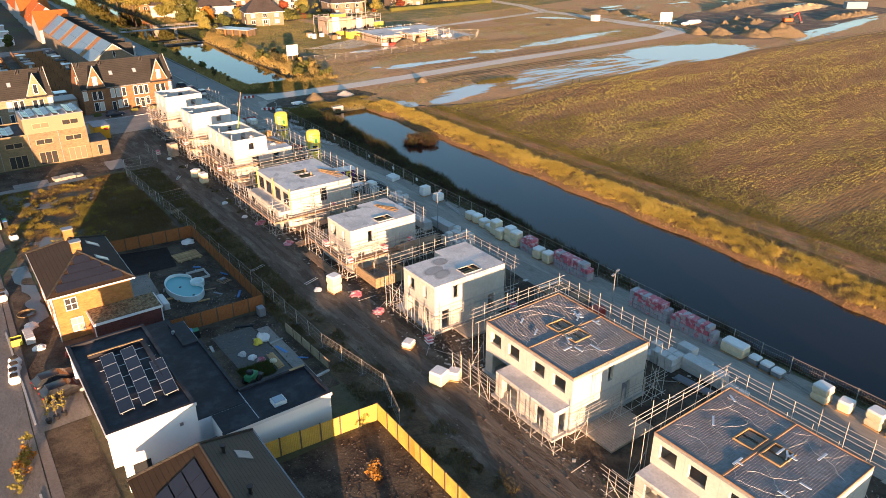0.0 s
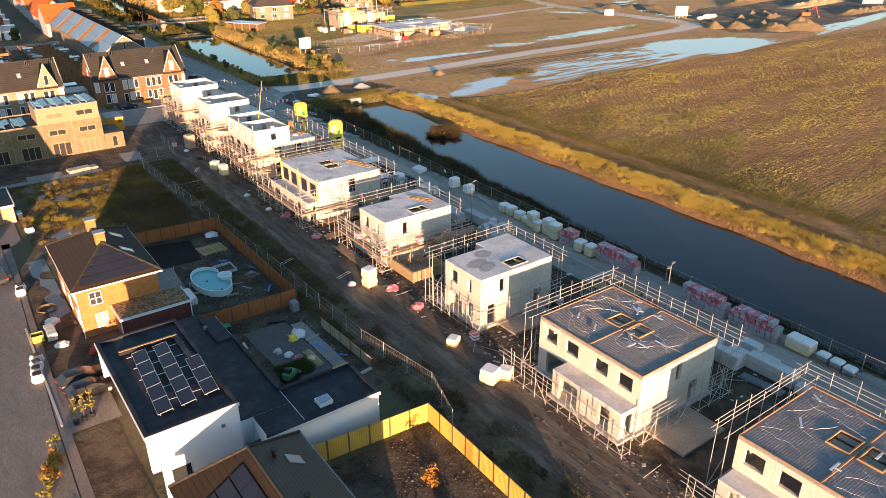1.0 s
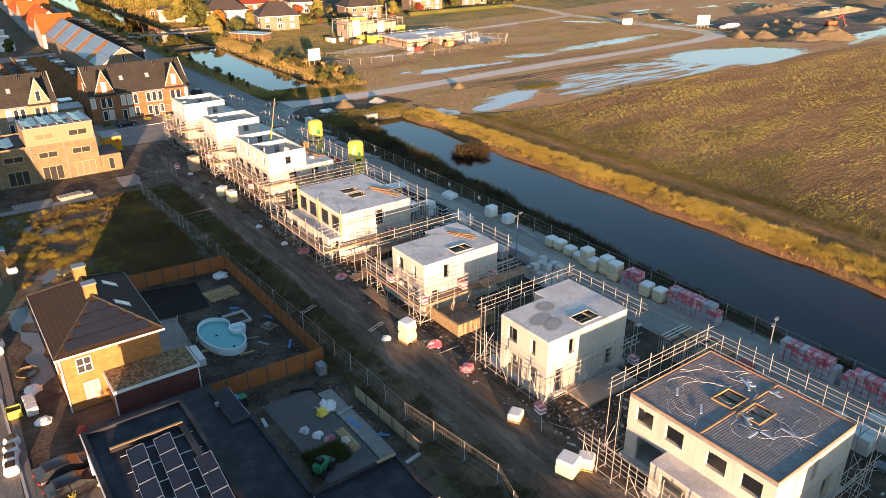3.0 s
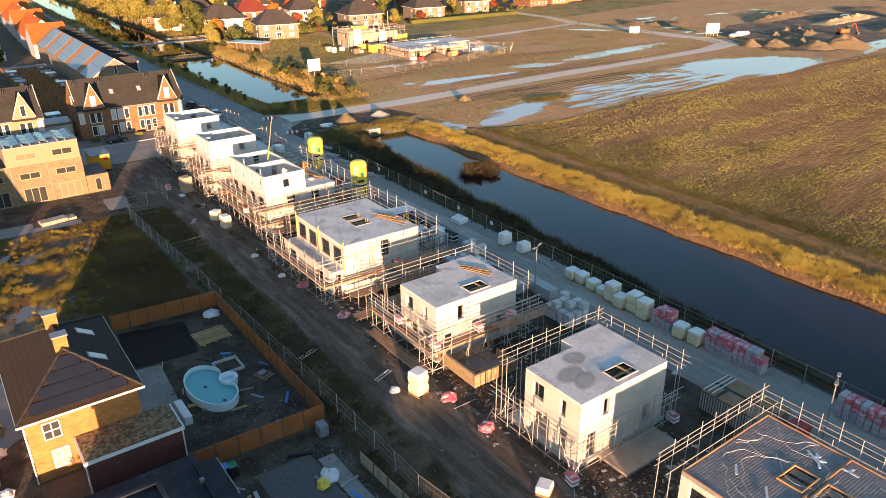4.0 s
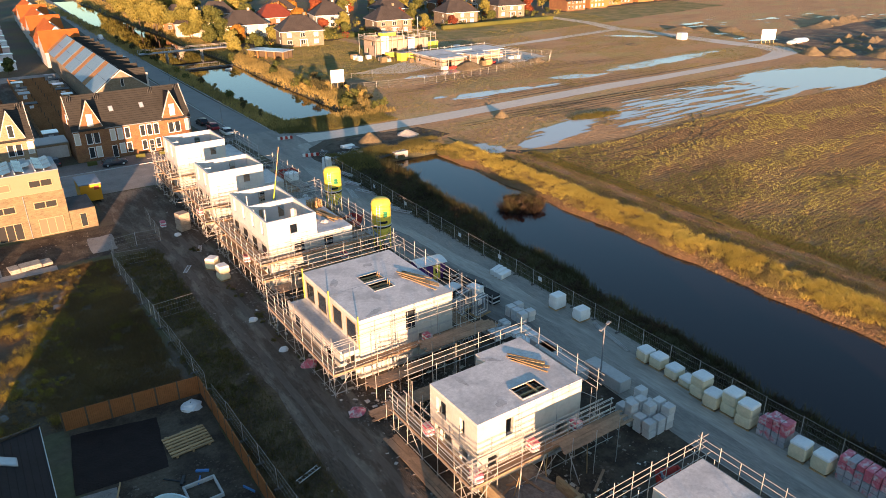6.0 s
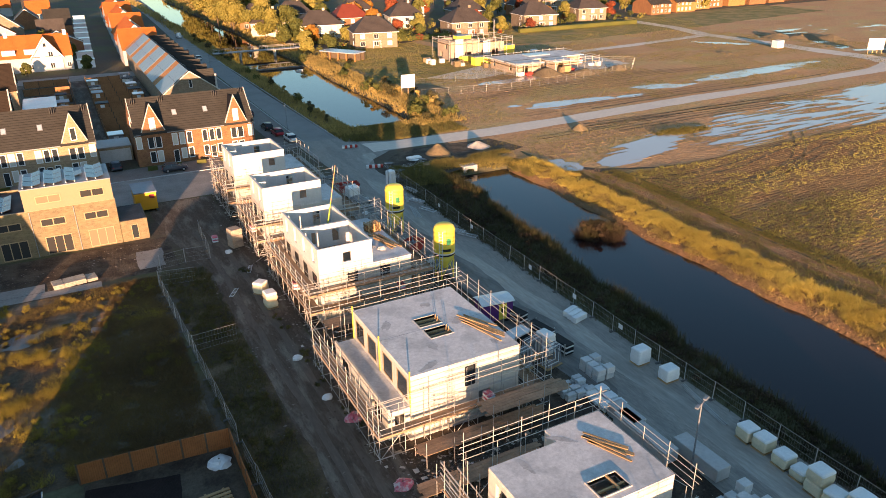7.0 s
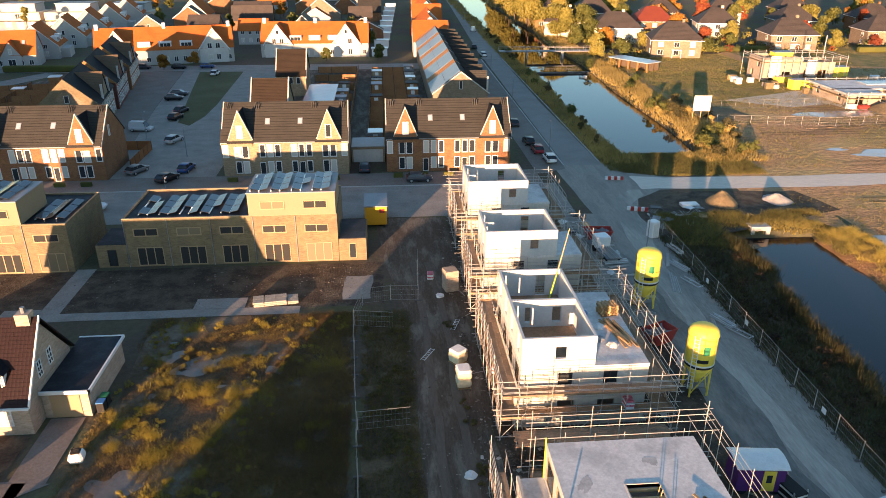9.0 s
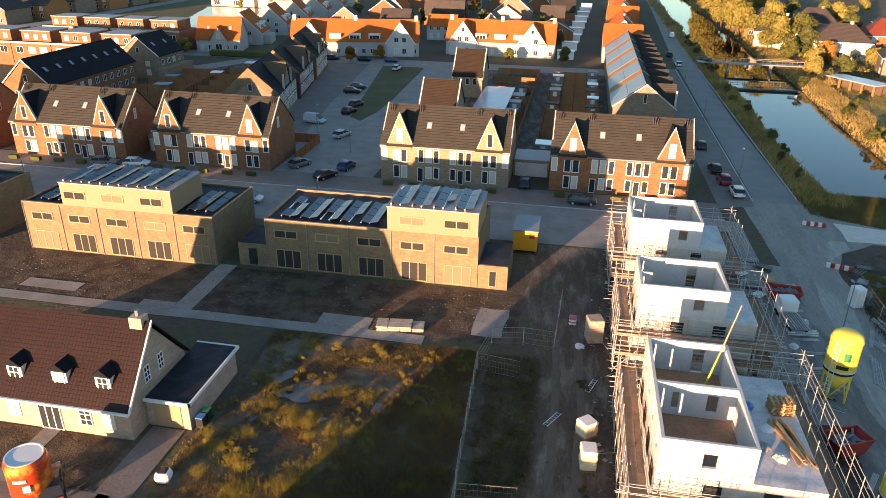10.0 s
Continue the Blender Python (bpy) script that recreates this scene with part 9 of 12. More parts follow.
for x, y, h, r, m in ((55, 306, 13, 6.5, A_), (50, 338, 15, 7, A_), (48.5, 362, 16, 7.5, A_), (66, 312, 12, 6, G), (68, 392, 15, 7, A_), (57, 318, 15, 7.5, A_), (52, 352, 16, 8, A_), (54, 372, 17, 8, A_), (52, 398, 17, 8, A_), (55, 425, 18, 8, A_), (57, 455, 18, 9, A_), (60, 490, 18, 9, A_), (64, 530, 18, 9, A_), (64, 296, 9, 4.5, G), (58, 290, 7, 4.0, G), (62, 276, 6, 3.6, A_), (67, 283, 7, 3.8, O_), (66, 262, 6, 3.4, G), (58, 262, 5, 3.2, A_),
                       (92, 284, 11, 5, O_), (80, 282, 7, 3, A_), (104, 288, 8, 3.6, R_), (98, 272, 5, 2.6, G), (110, 280, 5, 2.6, G), (115, 292, 8, 3.6, A_), (140, 288, 8, 3.4, R_), (146, 276, 6, 3.0, A_), (152, 296, 9, 4, G), (160, 276, 5, 2.4, R_), (180, 292, 8, 3.6, O_), (186, 282, 5, 2.6, G), (196, 300, 8, 3.6, A_), (220, 296, 7, 3.4, R_), (226, 312, 9, 4, G), (134, 328, 10, 5, G), (102, 332, 10, 4.6, O_), (170, 335, 10, 4.6, A_), (88, 332, 10, 4.6, G), (200, 345, 10, 5, O_), (124, 340, 9, 4, R_), (70, 330, 10, 5, G), (240, 330, 10, 5, G), (215, 368, 11, 5, A_), (160, 378, 11, 5, G), (126, 376, 11, 5, O_), (94, 370, 11, 5, A_), (70, 372, 12, 6, G), (66, 405, 13, 6, G), (70, 440, 14, 7, G), (76, 480, 14, 7, A_),
                       (-127, 250, 4.5, 2.2, A_), (-131, 262, 5, 2.4, A_), (-133, 280, 4, 2.2, G), (-74, 249.5, 4, 2, O_), (-67, 256, 4, 2, O_), (-28, 262, 4, 1.8, G), (-12, 262, 5, 2.2, G), (-15, 290, 6, 2.5, G), (-18, 310, 6, 2.5, A_)):
    far = math.hypot(x + 10, y - 30)
    tree(x, y, h, r, m, lab[m], count=int(1800 + r * r * 70), size=0.17 + far * 0.0004 + r * 0.008)
q = random.Random(4)
for k in range(42):
    x, y = q.uniform(60, 330), q.uniform(300, 460)
    tree(x, y, q.uniform(6, 12), q.uniform(2.6, 5), q.choice((G, G, A_, O_, R_)), lab[G], count=900, size=0.42)
for k in range(20):
    x, y = q.uniform(-190, -20), q.uniform(262, 470)
    tree(x, y, q.uniform(4, 8), q.uniform(1.8, 3.2), q.choice((G, G, A_, O_)), lab[G], count=300, size=0.5)
# woods that close the view
wc, wr = [], []
for k in range(420):
    a = q.uniform(0, 1)
    x = -700 + 1700 * a
    y = 560 + q.uniform(0, 120) + (0 if x > 60 or x < -200 else 60)
    wc.append((x, y, q.uniform(2, 9)))
    wr.append(q.uniform(6, 12))
w = leaf_cloud("woods", wc, wr, 26000, 1.7, "leaf_gold", None)
tagged(w, "distant band of autumn woods", "woods", kind="stuff")

# ---- grasses ----
def scatter(n, x0, x1, y0, y1, keep):
    P = np.c_[nrng.uniform(x0, x1, n), nrng.uniform(y0, y1, n)]
    k = np.array([keep(x, y) for x, y in P])
    P = P[k]
    return np.c_[P, [-canal_depth(x, y) for x, y in P]]


def nz(x, y, s, o=0.0):
    return noise.noise(Vector((x * s, y * s, o)))


def stuff(name, me, mat, label, cat):
    return tagged(part(name, me, M[mat]), label, cat, kind="stuff")


def clumped(n, per, spread, x0, x1, y0, y1, keep):
    """Places of clumps: each a handful of points close together."""
    C = scatter(n, x0, x1, y0, y1, keep)
    k = np.repeat(np.arange(len(C)), per)
    P = C[k, :2] + nrng.normal(0, 1, (len(k), 2)) * (spread * nrng.uniform(0.5, 1.5, len(C)))[k][:, None]
    return np.c_[P, [-canal_depth(x, y) for x, y in P]]


gold = clumped(5200, 9, 0.22, 46, 54.2, -60, 119, lambda x, y: 1.3 + 0.9 * nz(x, y, 0.25, 21) < x - far_edge(y) < 5.7 and 0.6 * nz(x, y, 0.3) + 0.5 * nz(x, y, 0.9, 3) > -0.35)
mix_ = np.array([nz(x * 1.2, y * 0.5, 0.55, 12) + 0.6 * nz(x, y, 1.6, 14) > 0.05 + 0.1 * (x - far_edge(y) - 2.5) for x, y, z in gold])
stuff("bank_grass", tufts("bank_grass", gold[~mix_], 7, 0.52, 0.06, 0.14, 0.8), "reed_gold", "golden grass on the far canal bank", "grass")
stuff("bank_grass_brown", tufts("bank_grass", gold[mix_], 6, 0.4, 0.06, 0.16, 0.75), "reed", "browner and shorter grass on the far canal bank", "grass")
edge_ = scatter(12000, 51, 57.6, -60, 112, lambda x, y: 5.6 < x - far_edge(y) < 8.6 + 0.8 * nz(x, y, 0.3, 5) and nz(x, y, 0.25, 8) > -0.35)
stuff("bank_edge_grass", tufts("bank_edge_grass", edge_, 5, 0.26, 0.07, 0.2), "fieldgreen", "olive green grass behind the crest of the bank", "grass")
shore = scatter(9000, 44, 51, -60, 118, lambda x, y: -0.1 < x - far_edge(y) < 2.2 and nz(x, y, 0.5, 31) > -0.05)
stuff("shore_grass", tufts("shore_grass", shore, 4, 0.2, 0.05, 0.15, 0.6), "reed", "short rusty grass at the water's edge", "grass")
verge2 = scatter(9000, 27.8, 54, 143, 162, lambda x, y: canal_depth(x, y) < 1.0 and y > 143 + max(0, (36 - x)) * 0.4)
stuff("canal_end_grass", tufts("canal_end_grass", verge2, 5, 0.4, 0.08, 0.22), "fieldweed", "rough grass between the road and the canal's end", "grass")
end = scatter(5200, 28, 52, 112, 126, lambda x, y: canal_depth(x, y) < 1.0 and nz(x, y, 0.2) > -0.2)
stuff("bank_grass_end", tufts("bank_grass", end, 6, 0.55, 0.09, 0.22, 0.5), "fieldweed", "yellowing grass at the canal's end", "grass")
near = scatter(38000, 25.7, 38.5, -60, 118, lambda x, y: canal_depth(x, y) < 1.2 and x < near_edge(y) + 0.6 - 0.5 * (y > 80))
stuff("bank_weeds", tufts("bank_weeds", near, 5, 0.42, 0.07, 0.25, 0.5), "reed_dark", "dark brown weeds on the near canal bank", "grass")
reeds = scatter(9000, 25.8, 41, 0, 116, lambda x, y: -1.0 - 1.5 * max(0, (y - 40) / 60) < x - near_edge(y) < 0.6 and nz(x, y, 0.12, 3) > -0.25)
reeds[:, 2] = np.maximum(reeds[:, 2], -1.4)
stuff("reeds", tufts("reeds", reeds, 7, 1.25, 0.08, 0.3, 0.2), "reed_dark", "dense brown reeds at the water's edge", "reeds")
b2 = scatter(22000, 27.6, 58, 150, 330, lambda x, y: canal_depth(x, y) < 1.0 and (x < 35.5 or x > 44))
stuff("bank_grass_far", tufts("bank_grass", b2, 4, 0.8, 0.16, 0.3), "reed", "brown and green grass along the far canal", "grass")
b3 = scatter(5000, 27.6, 62, 330, 560, lambda x, y: canal_depth(x, y) < 1.0)
stuff("bank_grass_distant", tufts("bank_grass", b3, 4, 1.2, 0.4, 0.6), "reed", "distant bank grass", "grass")
isl_low, isl_high = [], []
for k in range(38):
    a_, r_ = rnd.uniform(0, 6.283), math.sqrt(rnd.random())
    cx_, cy_ = 42.7 + 3.4 * r_ * math.cos(a_), 86.6 + 2.7 * r_ * math.sin(a_)
    for j in range(rnd.randint(12, 34)):
        (isl_high if r_ < 0.75 and k % 2 else isl_low).append((cx_ + rnd.gauss(0, 0.35), cy_ + rnd.gauss(0, 0.35), -1.35))
stuff("reed_island", tufts("reed_island", isl_low, 8, 1.1, 0.05, 0.22, 0.75), "bush_dark", "clump of dark brown reeds standing in the canal", "reeds")
stuff("reed_island_tall", tufts("reed_island", isl_high, 9, 2.0, 0.05, 0.28, 0.5), "reed_dark", "taller dry reeds in the middle of the clump", "reeds")
cc_ = [(42.9 + rnd.gauss(0, 1.5), 86.9 + rnd.gauss(0, 1.1), -0.75 + rnd.uniform(0, 1.0)) for k in range(34)]
tagged(leaf_cloud("island_bush", cc_, [rnd.uniform(0.35, 0.75) for c in cc_], 5200, 0.11, "bush_dark", None, 0.8), "leafy dark bush growing among the reeds in the canal", "bush", kind="stuff")
# crop rows run along the field's far edge
row_pts, straw_pts = [], []
def field_edge(x):
    return along(x, (60, 80, 109, 147, 181, 210, 229, 265), (104.5, 101.8, 104, 103.6, 102, 102.6, 100, 98))


for k in range(285):
    c = -76 + k * 0.75
    xs_ = nrng.uniform(61, 290, 640)
    xs_ = xs_[nrng.random(640) < np.clip(1.35 - (xs_ - 60) / 170, 0.22, 1)]
    band = 0.32 * math.sin(c * 0.45 + 2.0 * noise.noise(Vector((c * 0.05, 0, 4))))
    for x in xs_:
        y = c + (x - 60) * 0.06 + nrng.normal(0, 0.07)
        if y < field_edge(x):
            lush = band + 0.9 * nz(x * 0.25, y * 1.4, 0.12, 1) + 0.6 * nz(x * 0.4, y, 0.5, 7) + nrng.normal(0, 0.13)
            (row_pts if lush > 0.0 else straw_pts).append((x, y, 0.03))
stuff("field_growth", tufts("field_growth", row_pts, 5, 0.24, 0.09, 0.12, 0.5), "crop", "low yellow-green growth in rows over the field", "crop")
stuff("field_stubble", tufts("field_stubble", straw_pts, 4, 0.15, 0.09, 0.11, 0.6), "stubble", "short reddish stubble in rows over the field", "crop")
dark_ = scatter(36000, 59.2, 112, -60, 103, lambda x, y: 0.8 * nz(x * 0.4, y * 0.8, 0.11, 5) + 0.3 * nz(x, y, 0.6, 15) > -0.25 + (x - 60) / 55)
stuff("field_weeds", tufts("field_weeds", dark_, 5, 0.30, 0.10, 0.18, 0.5), "fieldgreen", "olive green weeds along the field's edge", "crop")
patch_ = clumped(60, 14, 0.5, 84.5, 97.5, 118.2, 121.2, lambda x, y: blob(x, y, 91, 119.6, 6.5, 1.5, -0.1) > 0)
stuff("puddle_grass", tufts("puddle_grass", patch_, 7, 0.55, 0.09, 0.2, 0.5), "fieldgreen", "tuft of olive grass standing beside the puddle", "grass")
shore_ = scatter(5200, 44, 49.5, -60, 117, lambda x, y: 0.05 < x - far_edge(y) < 0.75 + 0.3 * nz(x, y, 0.7, 3))
stuff("shore_clods", tufts("shore_clods", shore_, 1, 0.2, 0.22, 0.08, 0.7), "clod", "pale clods and dry debris along the waterline", "soil")
clod_ = scatter(7000, 54, 59.6, -60, 108, lambda x, y: x > far_edge(y) + 8.4 and nz(x, y, 0.5, 33) > -0.2)
stuff("path_clods", tufts("path_clods", clod_, 2, 0.16, 0.26, 0.15, 0.8), "clod", "small reddish clods of turned earth on the soil strip", "soil")
sparse_ = scatter(12000, 54.2, 60.2, -60, 106, lambda x, y: x > far_edge(y) + 8.0 and nz(x * 2.2, y * 0.5, 0.4, 11) + 0.12 * (x - 57.5) > -0.08)
stuff("path_weeds", tufts("path_weeds", sparse_, 5, 0.24, 0.08, 0.2), "fieldgreen", "thin weeds on the soil strip", "grass")
strip = scatter(9000, 59.2, 62, -60, 106, lambda x, y: nz(x, y, 0.3) > -0.3)
stuff("ditch_grass", tufts("ditch_grass", strip, 4, 0.3, 0.09, 0.22), "fieldgreen", "olive grass along the field edge", "grass")
mudg = scatter(42000, 48, 240, 104, 292, lambda x, y: nz(x, y, 0.045, 2) > -0.12 and not (133 < y < 146) and y > 105 and (y > 133 or x > 203 or main_pool(x, y) < -0.08))
stuff("mud_grass", tufts("mud_grass", mudg, 3, 0.26, 0.18, 0.35, 0.6), "fieldweed", "thin grass over the building land", "grass")
mead = scatter(9000, 58, 102, 192, 268, lambda x, y: True)
stuff("meadow_grass", tufts("meadow_grass", mead, 4, 0.24, 0.14, 0.3, 0.5), "fieldweed", "rough meadow grass", "grass")
wd = scatter(24000, -35, -13.9, 65.5, 100, lambda x, y: nz(x, y, 0.16, 1) + 0.5 * nz(x, y, 0.6, 2) > 0.02 + (0.3 if x < -22 and y < 95 else 0))
stuff("weeds", tufts("weeds", wd, 9, 0.26, 0.022, 0.15, 0.6), "weeds", "knee-high yellow-green weeds on the plot", "weeds")
# shade put into the weeds' colour: brown ones past the house's shadow edge
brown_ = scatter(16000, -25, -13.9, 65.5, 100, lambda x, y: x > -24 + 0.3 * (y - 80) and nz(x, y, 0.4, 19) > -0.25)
stuff("brown_weeds", tufts("brown_weeds", brown_, 8, 0.36, 0.026, 0.2, 0.7), "drybrown", "dense brown and olive weeds on the shaded side of the plot", "weeds")
lw = scatter(24000, -35, -13.9, 65.5, 100, lambda x, y: nz(x, y, 0.3, 9) > -0.3 + (0.3 if x < -23 else 0))
stuff("low_weeds", tufts("low_weeds", lw, 6, 0.17, 0.03, 0.18, 0.6), "drybrown", "low brown weeds over the plot", "weeds")
bed_ = np.c_[nrng.uniform(-20.8, -17.6, 700), nrng.uniform(24.7, 27.0, 700), np.full(700, 0.04)]
stuff("planting_bed", tufts("planting_bed", bed_, 8, 0.5, 0.05, 0.1, 0.4), "leaf_green", "dark green planting bed in the courtyard", "plants")
# golden clumps thin out where the shadow begins, so colour shows the sun
clump_ = []
for k in range(150):
    cx_, cy_ = rnd.uniform(-34, -14.5), rnd.uniform(66, 99.5)
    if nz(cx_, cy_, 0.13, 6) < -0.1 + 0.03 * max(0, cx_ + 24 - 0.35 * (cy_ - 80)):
        continue
    m_ = rnd.randint(8, 40)
    s_ = rnd.uniform(0.2, 0.75)
    clump_ += [(cx_ + rnd.gauss(0, s_), cy_ + rnd.gauss(0, s_), 0.02) for j in range(m_)]
clump_ = [p for p in clump_ if -35 < p[0] < -14 and 65.6 < p[1] < 100]
stuff("tall_weeds", tufts("tall_weeds", clump_, 16, 0.5, 0.022, 0.16, 0.6), "goldweed", "bushy golden weeds in clumps on the sunlit side of the plot", "weeds")
def low_bushes(name, n, x0, x1, y0, y1, keep, r0, r1, count, size, mat, label):
    """Leafy weeds: many small leaf cards over low clumps."""
    cc_, rr2 = [], []
    while len(cc_) < n:
        x, y = rnd.uniform(x0, x1), rnd.uniform(y0, y1)
        if keep(x, y):
            r_ = rnd.uniform(r0, r1)
            for j in range(3):
                cc_.append((x + rnd.gauss(0, r_ * 0.7), y + rnd.gauss(0, r_ * 0.7), r_ * rnd.uniform(0.35, 0.9)))
                rr2.append(r_ * rnd.uniform(0.5, 1.0))
    tagged(leaf_cloud(name, cc_, rr2, count, size, mat, None, 0.8), label, "weeds", kind="stuff")


# sun and shade by colour: golden bushes on the lit side, brown beyond
low_bushes("gold_bushes", 500, -34.5, -15, 66, 99.5, lambda x, y: nz(x, y, 0.2, 6) + 0.4 * nz(x, y, 0.7, 16) > 0.03 + 0.14 * max(0, x + 23 - 0.35 * (y - 80)), 0.14, 0.38, 52000, 0.036, "goldweed", "bushy golden-green weeds in clumps on the sunlit side of the plot")
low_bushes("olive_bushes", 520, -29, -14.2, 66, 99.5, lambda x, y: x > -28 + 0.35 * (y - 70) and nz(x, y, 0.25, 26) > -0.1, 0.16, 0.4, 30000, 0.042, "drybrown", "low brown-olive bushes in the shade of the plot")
low_bushes("green_bushes", 380, -13.0, -8.6, 58, 100, lambda x, y: nz(x, y, 0.3, 36) > -0.15, 0.15, 0.42, 26000, 0.045, "vergegreen", "green leafy weeds beside the dirt track")
low_bushes("track_bushes", 70, -4.6, -2.9, 60, 98, lambda x, y: nz(x, y, 0.25, 56) > 0.0, 0.12, 0.3, 5000, 0.045, "vergegreen", "weeds growing at the edge of the dirt track")
low_bushes("verge_bushes", 160, -12.8, -9.4, -8, 58, lambda x, y: nz(x, y, 0.3, 46) > 0.05, 0.12, 0.34, 8000, 0.055, "lowweed", "brown leafy weeds beside the dirt track")
vs = scatter(20000, -13.2, -8.2, -30, 100, lambda x, y: nz(x, y, 0.35, 4) > -0.4 + 0.45 * (y < 35))
stuff("verge_weeds", tufts("verge_weeds", vs, 5, 0.3, 0.035, 0.16), "vergegreen", "green weeds beside the dirt track", "weeds")
for k in range(26):
    x = 52.5 + q.uniform(-3.5, 8)
    tree(x, q.uniform(150, 186) if k < 16 else q.uniform(186, 250), q.uniform(1.4, 3.0), q.uniform(1.2, 2.4), q.choice((G, "reed_dark", "reed")), "brown and green shrub on the bank", count=500, size=0.16, cat="shrub", low=0.15)
for k in range(34):
    tree(30.5 + q.uniform(-1, 1.5), q.uniform(155, 330), q.uniform(1.2, 2.2), q.uniform(0.9, 1.7), q.choice((G, "reed_dark", "reed")), "low brown shrub on the bank", count=320, size=0.15, cat="shrub", low=0.15)

# low dark bushes between the site fence and the water
bc, br_ = [], []
for k in range(620):
    y = q.uniform(-55, 112)
    ed = near_edge(y)
    x = q.uniform(min(26.1, ed - 1.2), ed - 0.1) if y < 55 else q.uniform(27.0, ed - 0.6)
    rr = q.uniform(0.28, 0.72)
    bc.append((x, y, -canal_depth(x, y) + rr * 0.5))
    br_.append(rr)
tagged(leaf_cloud("bank_bushes", bc, br_, 48000, 0.075, "bush_dark", None, 0.8), "low dark brown bushes on the near canal bank", "bushes", kind="stuff")

# garden bushes between the detached houses
for mat_, n_, lab_ in (("leaf_green", 150, "green garden bushes between the detached houses"), ("leaf_gold", 70, "yellowing garden bushes between the detached houses"), ("leaf_red", 26, "red autumn bushes between the detached houses")):
    cc, rr_ = [], []
    for k in range(n_):
        x = q.uniform(62, 235)
        y = 262 + (x - 62) * 0.13 + q.uniform(0, 42)
        r_ = q.uniform(0.7, 1.9)
        cc.append((x, y, r_ * q.uniform(0.5, 1.1)))
        rr_.append(r_)
    tagged(leaf_cloud("garden_bushes", cc, rr_, n_ * 55, 0.3, mat_, None, 0.9), lab_, "bushes", kind="stuff")


# ---- site equipment and materials ----
def silo(x, y):
    s = thing("mortar_silo", "yellow dry mortar silo on four legs with black band", "silo", "mortar silos", x, y)
    prof = [(1.24, 2.9), (1.26, 3.0), (1.26, 6.1), (1.18, 6.45), (0.9, 6.68), (0.5, 6.78), (0.05, 6.8)]
    part("body", MB().lathe(0, 0, prof, 32), M["yellowpaint"], s, smooth=True)
    part("cone", MB().lathe(0, 0, [(0.22, 1.1), (0.3, 1.3), (1.24, 2.9)], 28), M["yellowpaint"], s, smooth=True)
    part("band", MB().lathe(0, 0, [(1.26, 3.02), (1.29, 3.04), (1.29, 3.2), (1.26, 3.22)], 32), M["black"], s, "black band")
    part("white_band", MB().lathe(0, 0, [(1.26, 3.225), (1.285, 3.24), (1.285, 3.36), (1.26, 3.38)], 32), M["white"], s, "white band")
    part("rim", MB().lathe(0, 0, [(1.26, 5.95), (1.31, 5.98), (1.31, 6.06), (1.26, 6.1)], 32), M["yellowpaint"], s)
    for a in (45, 135, 225, 315):
        c, d = math.cos(radians(a)), math.sin(radians(a))
        part("leg", MB().tube((c * 1.12, d * 1.12, 0), (c * 1.12, d * 1.12, 3.0), 0.09, 6), M["yellowpaint"], s)
        a2 = radians(a + 90)
        part("leg_brace", MB().tube((c * 1.12, d * 1.12, 0.3), (math.cos(a2) * 1.12, math.sin(a2) * 1.12, 2.6), 0.05, 5), M["yellowpaint"], s)
    l = MB().tube((-1.08, -0.78, 1.0), (-1.08, -0.78, 6.2), 0.04, 5).tube((-0.78, -1.08, 1.0), (-0.78, -1.08, 6.2), 0.04, 5)
    for k in range(14):
        l.tube((-1.08, -0.78, 1.2 + k * 0.36), (-0.78, -1.08, 1.2 + k * 0.36), 0.025, 4)
    part("ladder", l, M["white"], s, "pale ladder")
    for k, (u, w, z0, z1, mt) in enumerate(((0.05, 0.62, 4.5, 5.3, "greenpaint"), (-0.25, 1.2, 3.65, 4.0, "black"))):
        p = MB()
        n = 6
        for i in range(n):
            a0, a1 = radians(-95) + (u - w / 2 + w * i / n) / 1.4, radians(-95) + (u - w / 2 + w * (i + 1) / n) / 1.4
            p.face(*[(1.272 * math.cos(a), 1.272 * math.sin(a), z) for a, z in ((a0, z0), (a1, z0), (a1, z1), (a0, z1))])
        part("printed_mark", p, M[mt], s, "dark printed mark")
    part("mixer", MB().tube((0, 0, 0.5), (0, 0, 1.1), 0.3, 10).tube((-0.7, 0, 0.5), (0.9, 0, 0.55), 0.2, 8), M["lead"], s, "grey mixing pump")


silo(16.5, 83.3)
silo(17.3, 99.2)


def bale(x, y, w, d, h, rz=0, mat="wool", z=0.0, label="yellow mineral wool bale under white film"):
    """A shrink-wrapped bale on a pallet: swollen sides, white film cap."""
    b = thing("insulation_bale" if mat == "wool" else "wrapped_pallet", label, "bale" if mat == "wool" else "pallet load", "loads beside the road", x, y, z, rz)
    part("pallet", MB().box(-w / 2, -d / 2, 0, w / 2, d / 2, 0.03).box(-w / 2, -d / 2, 0.03, -w / 2 + 0.1, d / 2, 0.12).box(w / 2 - 0.1, -d / 2, 0.03, w / 2, d / 2, 0.12).box(-0.05, -d / 2, 0.03, 0.05, d / 2, 0.12), M["wood"], b)
    n = 2 if h > 1.7 else 1
    for k in range(n):
        z0, z1 = 0.13 + (h - 0.3) * k / n, 0.12 + (h - 0.3) * (k + 1) / n
        part("load", MB().soft(-w / 2, -d / 2, z0, w / 2, d / 2, z1, 0.1, 0.05), M[mat], b)
    part("film_cap", MB().soft(-w / 2 - 0.02, -d / 2 - 0.02, h - 0.32, w / 2 + 0.02, d / 2 + 0.02, h, 0.1), M["wrap"], b, "white film hood")
    return b


r6 = random.Random(66)
